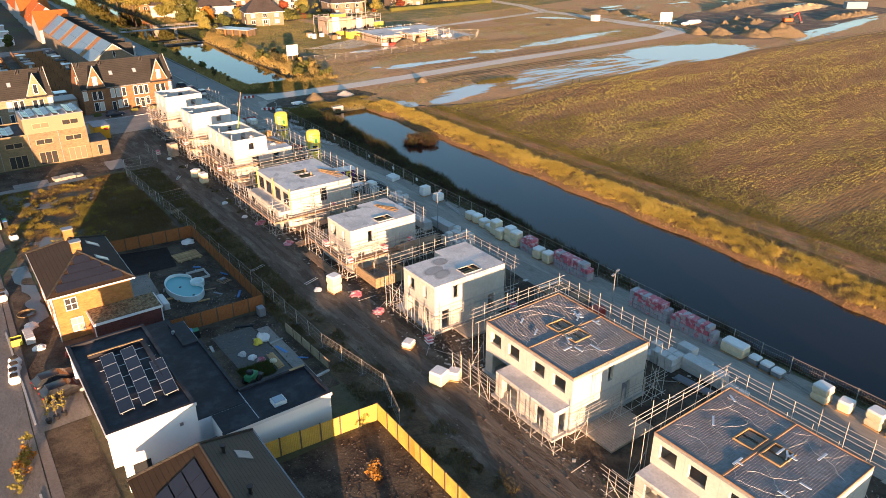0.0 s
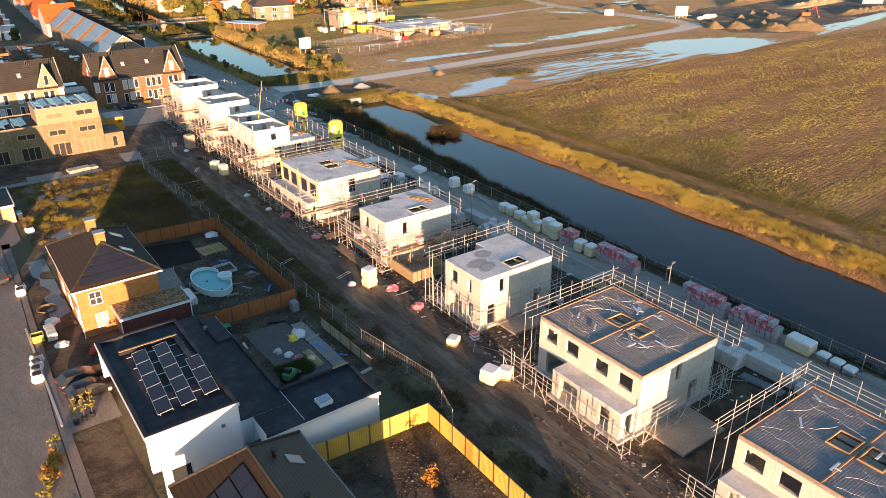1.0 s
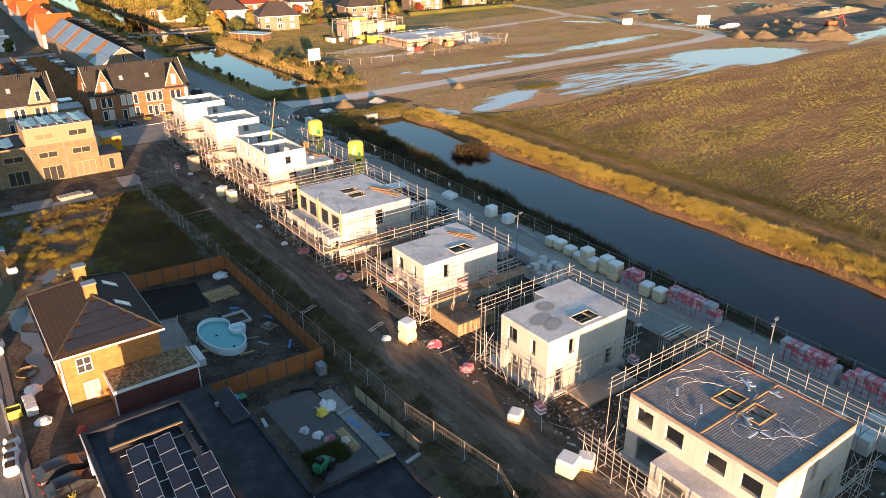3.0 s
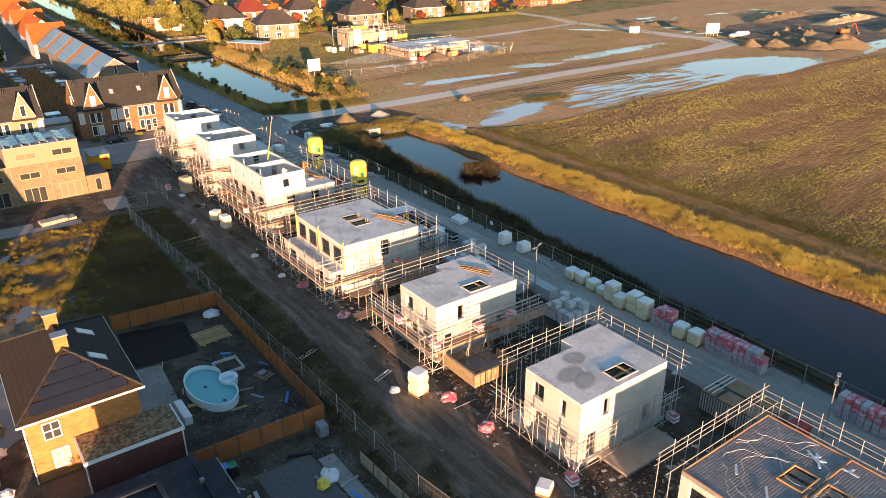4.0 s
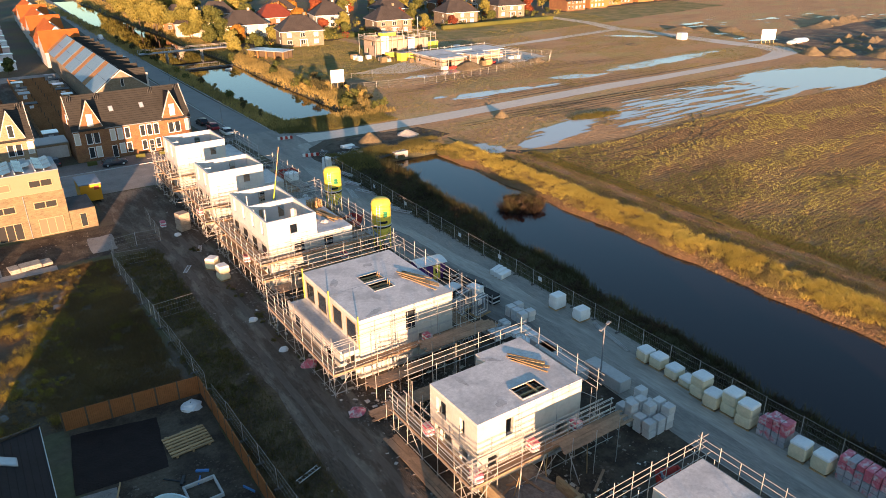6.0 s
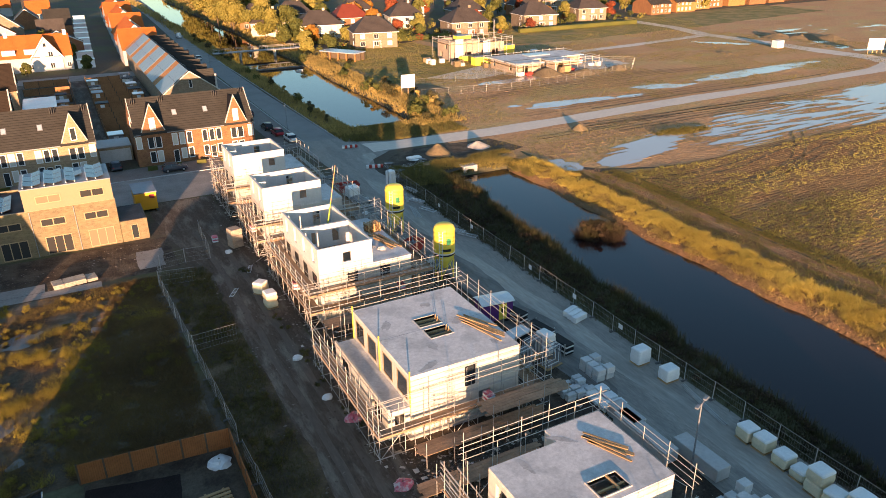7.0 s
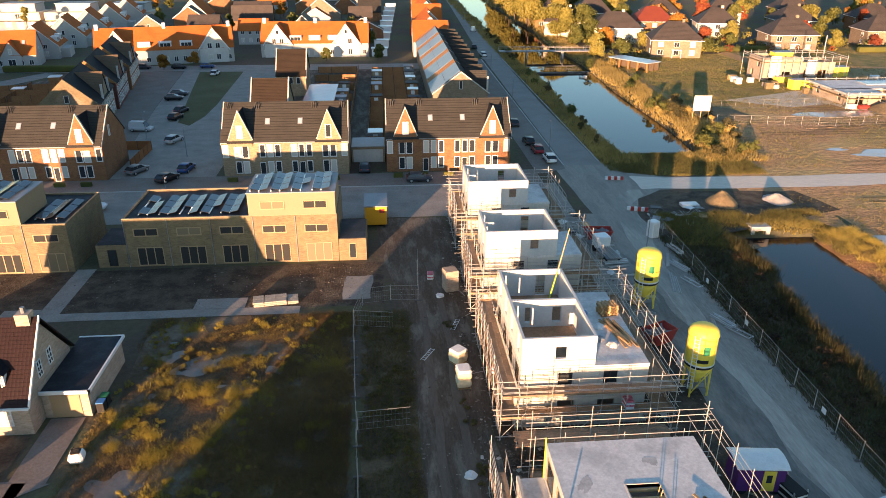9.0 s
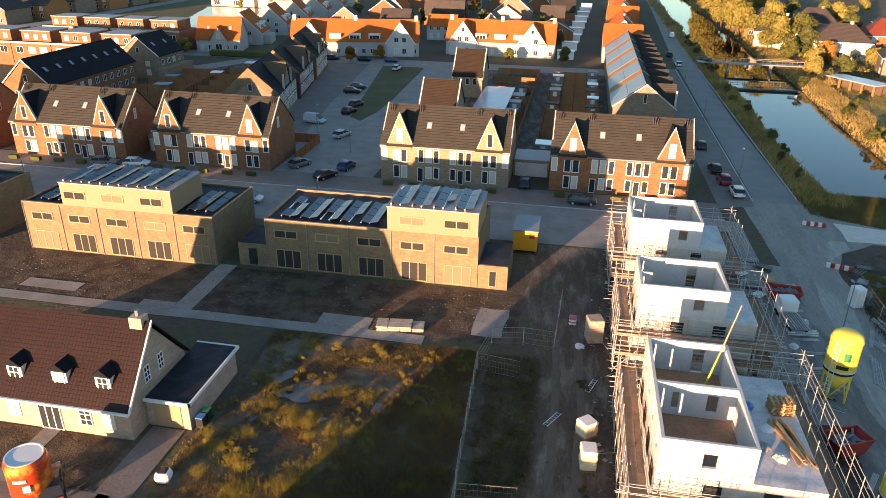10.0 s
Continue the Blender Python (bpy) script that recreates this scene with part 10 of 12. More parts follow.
for x, y, w, d, h in ((23.7, 44.9, 1.3, 1.3, 1.35), (23.8, 43.4, 1.3, 1.3, 1.35), (23.6, 41.4, 1.3, 1.3, 1.25), (23.5, 39.8, 1.2, 1.2, 1.0), (23.2, 38.2, 1.35, 1.35, 2.3), (22.8, 36.6, 1.3, 1.3, 1.6), (23.3, 35.1, 1.35, 1.35, 2.3), (22.9, 33.4, 1.35, 1.35, 2.3), (22.8, 28.6, 1.3, 1.3, 1.6), (22.9, 26.8, 1.3, 1.3, 1.6),
                       (23.6, -1.2, 1.4, 2.6, 1.5), (23.1, -11.0, 1.3, 1.5, 1.9), (23.4, -13.2, 1.2, 1.2, 1.3), (23.3, -16.0, 1.3, 1.5, 1.9), (23.2, -18.0, 1.3, 1.5, 1.6), (23.1, -20.0, 1.3, 1.5, 1.6)):
    bale(x, y, w, d, h, r6.uniform(-6, 6))
for x, y, h in ((23.9, 57.6, 1.7), (24.2, 54.2, 1.4)):
    bale(x, y, 1.5, 1.2, h, r6.uniform(-5, 5), "wrap", label="white wrapped pallet load beside the fence")
for x, y, w, h in ((23.6, -3.6, 1.0, 1.0), (23.5, -5.0, 1.0, 1.0), (23.4, -6.3, 1.0, 0.9)):
    bale(x, y, w, 1.1, h, 0, "lead", label="grey wrapped pallet load beside the fence")
# loads by the dirt track
bale(-5.1, 13.2, 1.5, 1.5, 1.6, 20)
bale(-3.4, 12.9, 1.2, 1.2, 1.1, 35)
bale(-3.9, 20.6, 1.3, 1.1, 0.8, 30, label="low yellow bale beside the dirt track")
bale(-4.4, 36.6, 1.35, 1.35, 2.4, 12, label="tall pale wrapped bale beside the dirt track")
bale(-3.9, 85.8, 1.2, 1.4, 1.9, 5)
bale(-4.0, 89.6, 1.3, 1.3, 1.5, 40, label="leaning yellow bale with dented film")
b_ = thing("block_pallet", "tall beige stack of wrapped wall blocks", "pallet load", "loads by the track", -3.4, 104.6, 0, 15)
for k in range(3):
    part("block_layer", MB().soft(-0.75, -0.75, 0.05 + k * 0.85, 0.75, 0.75, 0.88 + k * 0.85, 0.05, 0.02), M["palebrick"], b_)


def pack_stack(x, y0, y1, rows, h=0.54, label="grey and pink packs of wall blocks, stacked"):
    """Rows of printed block packs, each pack its own piece, two or three high."""
    s = thing("block_packs", label, "building blocks", "block packs beside the road")
    w = 0.62
    lo = MB().soft(-0.62, -w / 2 + 0.025, 0, 0.62, w / 2 - 0.025, h - 0.03, 0.03).mesh("pack")
    lo.materials.append(M["pinkpack"])
    hi = lo.copy()
    hi.materials.clear()
    hi.materials.append(M["pinktop"])
    n = int((y1 - y0) / w)
    for k in range(n):
        top = rows - (1 if (k == 0 or k == n - 1) and r6.random() < 0.6 else 0)
        for j in range(top):
            piece("pack", hi if j >= rows - 2 and r6.random() < 0.75 else lo, s, pose(x + 0.5 + r6.uniform(-0.03, 0.03), y0 + w * (k + 0.5), 0.06 + j * h, 0, 0, r6.uniform(-1.5, 1.5)))
    return s


pack_stack(22.7, 0.9, 6.6, 4)
pack_stack(22.7, 7.0, 12.6, 4)
pack_stack(22.9, 19.6, 26.0, 4)
pack_stack(22.7, 29.8, 32.8, 4)


def red_pack(x, y, z, rz=0):
    p = thing("mortar_pack", "small red and white pack of mortar bags", "pack", "red packs on the scaffolds", x, y, z, rz)
    for k in range(4):
        part("bag", MB().soft(-0.35, -0.45, k * 0.2, 0.35, 0.45, 0.19 + k * 0.2, 0.05, 0.03), M["pinktop"] if k % 2 else M["wrap"], p)


for x, y, z in ((-0.95, 45.0, 2.32), (-0.95, 38.7, 2.32), (4.5, 39.0, 2.32), (8.8, 39.0, 2.32), (6.5, 56.7, 2.22), (8.8, 78.8, 2.12), (-1.2, 84.6, 2.12), (-1.1, 103.5, 2.12), (10.8, 20.3, 0.05), (11.2, 25.5, 0.05), (10.9, 30.5, 0.05), (-5.5, 107.5, 0.05), (-1.6, 20.0, 0.05)):
    red_pack(x, y, z, r6.uniform(-10, 10))
for k, (x, y) in enumerate(((-2.6, 34.3), (-3.2, 62.6), (-3.0, 53.2), (-2.6, 29.0))):
    crumpled("torn_packaging", x, y, 0.75, 0.5, "pinktop", "torn red and white packaging on the ground", "rubbish", 30 + k)
for k, (x, y) in enumerate(((-4.2, 66.5), (-4.6, 74.0), (-6.0, 38.2), (-4.7, 103.0), (16.2, 107.5))):
    crumpled("plastic_scrap", x, y, 0.5, 0.35, "white", "crumpled white plastic scrap on the ground", "rubbish", 40 + k)


def block_group(x, y, nx_, ny, nz_, label, w=1.0, d=0.62, h=0.62, gap=0.06, mat="block", jitter=0.04):
    s = thing("block_stack", label, "building blocks", "stacks of blocks", x, y)
    me = MB().soft(-w / 2, -d / 2, 0, w / 2, d / 2, h, 0.03).mesh("block")
    me.materials.append(M[mat])
    for i in range(nx_):
        for j in range(ny):
            for k in range(nz_ - (1 if r6.random() < 0.3 and nz_ > 1 else 0)):
                piece("block", me, s, pose(i * (w + gap) + r6.uniform(-jitter, jitter), j * (d + gap) + r6.uniform(-jitter, jitter), 0.03 + k * (h + 0.03), 0, 0, r6.uniform(-2, 2)))


block_group(15.2, 37.0, 3, 4, 3, "pale grey block packs stacked in columns", 0.85, 0.78, 0.7, 0.2)
block_group(15.6, 0.9, 2, 4, 2, "wrapped grey block packs stacked beside the house", 1.0, 0.85, 0.75, 0.08)
block_group(17.3, -1.9, 1, 1, 2, "long grey wall elements stacked beside the house", 1.3, 4.8, 0.72, 0.1)
block_group(18.9, -0.6, 1, 2, 2, "grey wall elements stacked beside the road", 1.1, 1.9, 0.7, 0.1)
block_group(17.0, -6.4, 1, 2, 1, "grey concrete blocks beside the house", 1.2, 1.0, 0.85, 0.25)
tb_ = thing("tube_bundle", "bundle of blue-grey steel tubes on timber bearers", "tubes", x=15.0, y=-2.4, rz=96)
for k in range(12):
    part("tube", MB().tube((-2.0, 0.16 * (k % 6) - 0.4, 0.2 + 0.14 * (k // 6)), (2.0, 0.16 * (k % 6) - 0.4, 0.2 + 0.14 * (k // 6)), 0.07, 6), M["lead"], tb_)
for o in (-1.3, 1.3):
    part("bearer", MB().box(o - 0.06, -0.5, 0, o + 0.06, 0.5, 0.13), M["wood"], tb_)
block_group(12.6, 3.4, 2, 4, 3, "grey concrete blocks stacked beside the house", 0.9, 0.6, 0.6)
block_group(14.4, 55.9, 3, 4, 2, "pale loose wall elements stacked by the house", 0.9, 0.5, 0.34, 0.16, "block", 0.05)
block_group(16.4, 53.4, 2, 3, 3, "white wall panels stacked flat by the house", 1.1, 0.9, 0.14, 0.2, "wrap", 0.08)
block_group(18.6, 57.2, 2, 3, 2, "grey concrete elements stacked at the road", 0.9, 0.8, 0.6, 0.15)
for x, y, l in ((16.2, 48.6, 6.0), (18.2, 44.6, 4.5), (16.6, 51.2, 3.2)):
    solo("concrete_beam", MB().soft(x - 0.7, y - l / 2, 0.05, x + 0.7, y + l / 2, 1.2, 0.04), M["concrete"], "long grey concrete element beside the road", "concrete element", "concrete elements")
# framed windows and doors leaning in racks
for k, (x, y, rz) in enumerate(((15.4, 63.4, 15), (16.2, 61.4, 10), (13.6, 62.2, 10))):
    s = thing("frame_rack", "rack of white window frames standing upright", "window frames", "frame racks", x, y, 0, rz)
    for j in range(5):
        part("window_frame", MB().wall((-0.9 + 0.0, -0.5 + j * 0.22), (0.9, -0.5 + j * 0.22), 0.15, 2.1, 0.06, [(0.07, 1.73, 0.23, 2.02)]), M["white" if j % 2 else "lead"], s)
    part("rack_base", MB().box(-1.0, -0.7, 0, 1.0, 0.7, 0.14), M["wood"], s)
bale(17.0, 63.4, 1.2, 1.6, 2.3, 12, "wrap", label="tall white wrapped pallet of frames")
for k in range(3):
    solo("insulation_board", MB().soft(-0.95, -0.32, 0, 0.95, 0.32, 0.62, 0.03), M["wrap"], "white bundle of insulation boards on the road edge", "boards", "insulation boards", m=pose(23.9, 66.9 + k * 0.78, 0.05, 0, 0, 14 + k * 3))
pv = thing("site_cabin", "purple and yellow site wagon with white curved roof", "cabin", x=16.1, y=71.5, rz=84)
part("body", MB().box(-1.1, -1.7, 0.4, 1.1, 1.7, 2.35), mk("purple_paint", (0.10, 0.03, 0.16), 0.5, var=0.15), pv)
part("yellow_panel", MB().box(-1.13, -1.0, 0.45, -1.1, -0.1, 2.25), M["yellowpaint"], pv, "yellow end panel")
rf = MB()
for i in range(8):
    a, b = -1.2 + 2.4 * i / 8, -1.2 + 2.4 * (i + 1) / 8
    za, zb = 2.7 - 0.24 * (a / 1.2) ** 2, 2.7 - 0.24 * (b / 1.2) ** 2
    rf.slab([(a, -1.9, za), (b, -1.9, zb), (b, 1.9, zb), (a, 1.9, za)], 0.07)
part("roof", rf, M["wrap"], pv, "pale curved roof")
part("dark_window", MB().box(-1.125, -0.75, 1.2, -1.132, -0.35, 1.9), M["darkglass"], pv)
part("wheels", MB().tube((-1.0, -1.2, 0.35), (-0.8, -1.2, 0.35), 0.35, 12).tube((0.8, -1.2, 0.35), (1.0, -1.2, 0.35), 0.35, 12).tube((-1.0, 1.2, 0.35), (-0.8, 1.2, 0.35), 0.35, 12).tube((0.8, 1.2, 0.35), (1.0, 1.2, 0.35), 0.35, 12), M["tyre"], pv)


def skip(x, y, rz, L=3.4, label="red steel skip filled with building rubbish"):
    s = thing("skip", label, "skip", "skips", x, y, 0, rz)
    w = 0.95
    b = MB()
    o = [(-L / 2, 1.35), (L / 2, 1.35), (L / 2 - 0.7, 0.15), (-L / 2 + 0.7, 0.15)]
    for sy in (-w, w):
        b.sheet([(px, sy, pz) for px, pz in o], (0, 0.06 if sy < 0 else -0.06, 0))
    for i in (1, 3):
        (ax, az), (bx, bz) = o[i], o[(i + 1) % 4]
        b.sheet([(ax, -w, az), (ax, w, az), (bx, w, bz), (bx, -w, bz)], (0.06 if ax < 0 else -0.06, 0, 0))
    b.box(-L / 2 + 0.7, -w, 0.1, L / 2 - 0.7, w, 0.18)
    part("tub", b, M["redpaint"], s)
    part("rim", MB().tube((-L / 2, -w, 1.36), (L / 2, -w, 1.36), 0.05, 5).tube((-L / 2, w, 1.36), (L / 2, w, 1.36), 0.05, 5), M["redpaint"], s)
    f = MB()
    for k in range(40):
        m = pose(r6.uniform(-L / 2 + 0.5, L / 2 - 0.5), r6.uniform(-0.7, 0.7), r6.uniform(0.85, 1.15), r6.uniform(-40, 40), r6.uniform(-40, 40), r6.uniform(0, 360))
        f.box(-r6.uniform(0.1, 0.5), -0.06, -0.05, r6.uniform(0.1, 0.5), 0.1, 0.06, m)
    f.box(-L / 2 + 0.5, -0.85, 0.5, L / 2 - 0.5, 0.85, 0.85)
    part("rubbish", f, M["lead"], s, "mixed grey rubbish")


skip(16.3, 92.0, 25)
skip(17.4, 117.9, -5, 3.8, "dark red steel skip beside the road")
skip(11.6, 31.5, 70, 2.6, "red steel skip between the houses")
# flatbed truck with white cab
tk = thing("flatbed_truck", "small white flatbed truck loaded with tubes", "truck", x=17.0, y=112.3, rz=97)
part("cab", MB().soft(0.9, -0.95, 0.5, 2.6, 0.95, 2.2, 0.15), PAINT["white"], tk)
part("windscreen", MB().sheet([(2.62, -0.8, 1.35), (2.62, 0.8, 1.35), (2.48, 0.75, 2.05), (2.48, -0.75, 2.05)], (0.02, 0, 0)), M["darkglass"], tk)
part("bed", MB().box(-2.6, -1.0, 0.7, 0.85, 1.0, 0.85), M["lead"], tk)
for k in range(6):
    part("tube_load", MB().tube((-2.8, -0.7 + k * 0.26, 0.95), (0.8, -0.7 + k * 0.26, 0.95), 0.08, 6), M["steel"], tk)
for sx in (-1.7, 1.8):
    for sy in (-0.95, 0.75):
        part("wheel", MB().tube((sx, sy, 0.4), (sx, sy + 0.22, 0.4), 0.4, 14), M["tyre"], tk)
tl = thing("portable_toilet", "white portable toilet cabin on the verge", "toilet", x=24.9, y=117.8, rz=20)
part("cabin", MB().soft(-0.6, -0.6, 0.1, 0.6, 0.6, 2.2, 0.06), M["white"], tl)
part("roof", MB().soft(-0.63, -0.63, 2.2, 0.63, 0.63, 2.4, 0.1), M["wrap"], tl)
part("door", MB().box(-0.4, -0.63, 0.15, 0.4, -0.605, 2.05), M["block"], tl)
# grey site container with dark straps, red tool chest
ct = thing("site_container", "grey steel container with dark taped roof seams", "container", x=15.6, y=17.0, rz=0)
part("body", MB().box(-1.6, -3.0, 0.1, 2.0, 3.0, 2.0), M["workfloor"], ct)
part("roof", MB().box(-1.65, -3.05, 2.0, 2.05, 3.05, 2.1), M["rustwood"], ct, "brown dirty roof sheet")
part("seam_tape", MB().box(0.0, -3.0, 2.1, 0.35, 3.0, 2.115).box(-1.6, -0.6, 2.115, 2.0, -0.25, 2.13).box(-1.6, 1.4, 2.115, 0.0, 1.7, 2.13), M["black"], ct, "black tape")
rb = MB()
for k in range(24):
    rb.box(-1.63, -2.9 + k * 0.25, 0.15, -1.6, -2.78 + k * 0.25, 1.9)
part("side_ribs", rb, M["steel"], ct)
part("lattice", MB().box(-1.5, 2.0, 2.1, 2.0, 2.08, 2.2).box(-1.5, 2.4, 2.1, 2.0, 2.48, 2.2).box(-1.5, 2.8, 2.1, 2.0, 2.88, 2.2), M["alu"], ct)
solo("tool_chest", MB().soft(16.6, 12.2, 0, 18.2, 13.6, 1.3, 0.05), M["redpaint"], "red steel tool chest beside the container", "chest")
solo("sheet_stack", MB().box(12.8, 6.4, 0.05, 16.0, 8.8, 0.5).box(13.0, 6.6, 0.5, 15.8, 8.6, 0.62), M["alu"], "stack of pale metal sheets by the house", "sheets")
solo("sheet_stack", MB().box(12.6, 9.6, 0.05, 15.2, 11.4, 0.5), M["white"], "stack of white boards by the house", "sheets")
for k, (x, y, l, rz) in enumerate(((24.2, 50.2, 5.5, 78), (24.0, 49.6, 5.5, 80), (23.6, -8.6, 4, 80), (22.6, 104.5, 5, 75), (22.9, 103.8, 4.5, 77), (23.2, 94.0, 4, 78), (24.3, 110.5, 4, 70), (17.7, 109.2, 2.6, 8), (17.9, 106.6, 2.8, 4), (17.4, 103.8, 2.4, 12), (18.1, 101.2, 2.6, -6), (17.6, 115.2, 2.8, 10), (18.3, 121.4, 3.0, 20), (15.0, 99.0, 2.4, 80), (17.2, 88.4, 2.2, 60))):
    s = thing("tube_bundle", "bundle of grey scaffold tubes on the verge", "tubes", "tube bundles", x, y, 0, rz)
    for j in range(5):
        part("tube", MB().tube((-l / 2, -0.2 + j * 0.09, 0.06 + 0.06 * (j % 2)), (l / 2, -0.2 + j * 0.09, 0.06 + 0.06 * (j % 2)), 0.04, 5), M["steel"], s)
def board_rack(x, y, rz, l, w, n, white):
    r_ = thing("board_rack", "dark steel rack stacked with pale boards beside the site hut", "rack", "board racks", x, y, 0, rz)
    for sx in (-l / 2 + 0.1, l / 2 - 0.2):
        for sy in (-w / 2, w / 2 - 0.08):
            part("post", MB().box(sx, sy, 0, sx + 0.1, sy + 0.08, 1.45), M["steel"], r_)
        part("bearer", MB().box(sx, -w / 2, 0.1, sx + 0.1, w / 2, 0.2), M["steel"], r_)
    for k in range(n):
        z = 0.2 + k * 1.15 / n
        part("board", MB().box(-l / 2, -w / 2 + 0.1, z, l / 2, w / 2 - 0.1, z + 0.75 / n), M["white" if (k % 3 == 1 and n > 5) or (white and k == n - 1) else "tyre"], r_)


board_rack(15.7, 66.3, 14, 2.6, 1.7, 5, True)
board_rack(18.5, 66.1, 100, 2.9, 1.0, 9, False)
board_rack(18.6, 62.9, 96, 2.4, 1.2, 6, False)
board_rack(18.0, 70.0, 105, 2.2, 1.3, 6, False)
# clutter on the upper floors
for k in range(9):
    part("plank", MB().box(-2.4 + k * 0.05, -0.09, 0, 2.2 - 0.1 * k, 0.09, 0.05), M["wood"], None).matrix_basis = pose(8.5 + (k % 4) * 0.22, 61.4 + 0.25 * k, Z2 + 0.02 + 0.05 * (k // 4), 0, 0, 105 + (k * 37) % 13)
for o in [o for o in scene.objects if o.name.startswith("plank")]:
    tagged(o, "loose brown plank on the concrete floor", "plank", "planks on the floor")
for k in range(6):
    o = part("plank", MB().box(-1.6, -0.08, 0, 1.6, 0.08, 0.05), M["wood"])
    o.matrix_basis = pose(7.9 + (k % 3) * 0.22, 43.6 + 0.2 * k, Z2 + 0.02 + 0.05 * (k // 3), 0, 0, 112 + (k * 29) % 17)
    tagged(o, "loose brown plank on the concrete floor", "plank", "planks on the floor")
pl_ = thing("pallet_stack", "stack of yellow wooden pallets on the roof floor", "pallets", x=9.4, y=88.0, z=5.6, rz=8)
pm_ = MB()
for o in (-0.8, -0.43, -0.06, 0.31, 0.64):
    pm_.box(o, -0.6, 0.115, o + 0.16, 0.6, 0.14)
for o in (-0.6, -0.06, 0.48):
    pm_.box(-0.8, o, 0, 0.8, o + 0.12, 0.022)
    for e in (-0.8, -0.07, 0.66):
        pm_.box(e, o, 0.022, e + 0.14, o + 0.12, 0.115)
pm_ = pm_.mesh("pallet")
for k in range(7):
    ob_ = piece("pallet", pm_, pl_, pose(0.05 * math.sin(k * 2.1), 0.05 * math.sin(k * 3.3), 0.148 * k, 0, 0, 3 * math.sin(k * 1.7)))
    ob_.data.materials.clear()
    ob_.data.materials.append(M["wood"])
for k in range(12):
    o = part("plank", MB().box(-2.2, -0.1, 0, 2.2, 0.1, 0.05), M["wood"])
    o.matrix_basis = pose(9.0 + 0.24 * (k % 5), 84.2 + 0.2 * (k % 4), 5.63 + 0.055 * (k // 5), 0, 0, 98 + (k * 31) % 12)
    tagged(o, "brown timber plank on the roof floor", "plank", "planks on the floor")
for k, (x, y, z) in enumerate(((8.0, 85.6, 5.6), (7.4, 83.6, 5.6), (8.3, 82.6, 5.6), (7.2, 88.2, 5.6))):
    crumpled("dust_sheet", x, y, 0.5, 0.3, ("white", "lead", "block", "bluepaint")[k], "crumpled sheet lying on the roof floor", "sheet", 60 + k).location.z = z
hm = thing("material_hoist", "small green hoist with orange boom on the floor", "hoist", x=3.2, y=87.6, z=5.66)
part("base", MB().soft(-0.8, -0.5, 0.1, 0.6, 0.5, 0.8, 0.08), M["greenpaint"], hm)
part("boom", MB().tube((0.4, 0, 0.6), (1.1, -0.5, 4.8), 0.09, 6, 0.06), mk("lime_paint", (0.35, 0.45, 0.04), 0.5), hm, "lime green boom")
part("boom_tip", MB().tube((1.1, -0.5, 4.8), (1.75, -0.95, 9.0), 0.06, 6, 0.04), M["wood"], hm)
# damp rings on the floor of one house, drying at their edges
damp_ = mk("damp_concrete", (0.36, 0.35, 0.34), 0.5, var=0.3, scale=1.0, fine=5.0)
dn_ = damp_.node_tree.nodes
tc_, vm_, ln_, mr_ = dn_.new("ShaderNodeTexCoord"), dn_.new("ShaderNodeVectorMath"), dn_.new("ShaderNodeVectorMath"), dn_.new("ShaderNodeMapRange")
vm_.operation, ln_.operation = "MULTIPLY_ADD", "LENGTH"
vm_.inputs[1].default_value, vm_.inputs[2].default_value = (2, 2, 0), (-1, -1, 0)
mr_.inputs[1].default_value, mr_.inputs[2].default_value, mr_.inputs[3].default_value, mr_.inputs[4].default_value = 0.5, 0.98, 0.85, 0.0
damp_.node_tree.links.new(tc_.outputs["Generated"], vm_.inputs[0])
damp_.node_tree.links.new(vm_.outputs[0], ln_.inputs[0])
damp_.node_tree.links.new(ln_.outputs["Value"], mr_.inputs[0])
damp_.node_tree.links.new(mr_.outputs[0], dn_["Principled BSDF"].inputs["Alpha"])
for k, (x, y, rx, ry, rz) in enumerate(((2.2, 24.6, 1.7, 1.0, 10), (4.2, 26.0, 1.1, 1.0, 0), (2.6, 23.2, 1.4, 0.9, 30))):
    o = solo("damp_mark", MB().face(*[(math.cos(a) * rx * (1 + 0.13 * math.sin(2 * a + k) + 0.07 * math.sin(5 * a + 2 * k)), math.sin(a) * ry * (1 + 0.1 * math.sin(3 * a + k) + 0.05 * math.sin(7 * a)), 0) for a in [6.2832 * i / 40 for i in range(40)]]), damp_, "dark damp patch on the concrete floor", "stain", kind="stuff", m=pose(x, y, Z2 + 0.005 + 0.004 * k, 0, 0, rz))


stain_ = mk("stained_concrete", (0.40, 0.385, 0.37), 0.5, var=0.4, scale=0.9, fine=4.0)
q = random.Random(77)
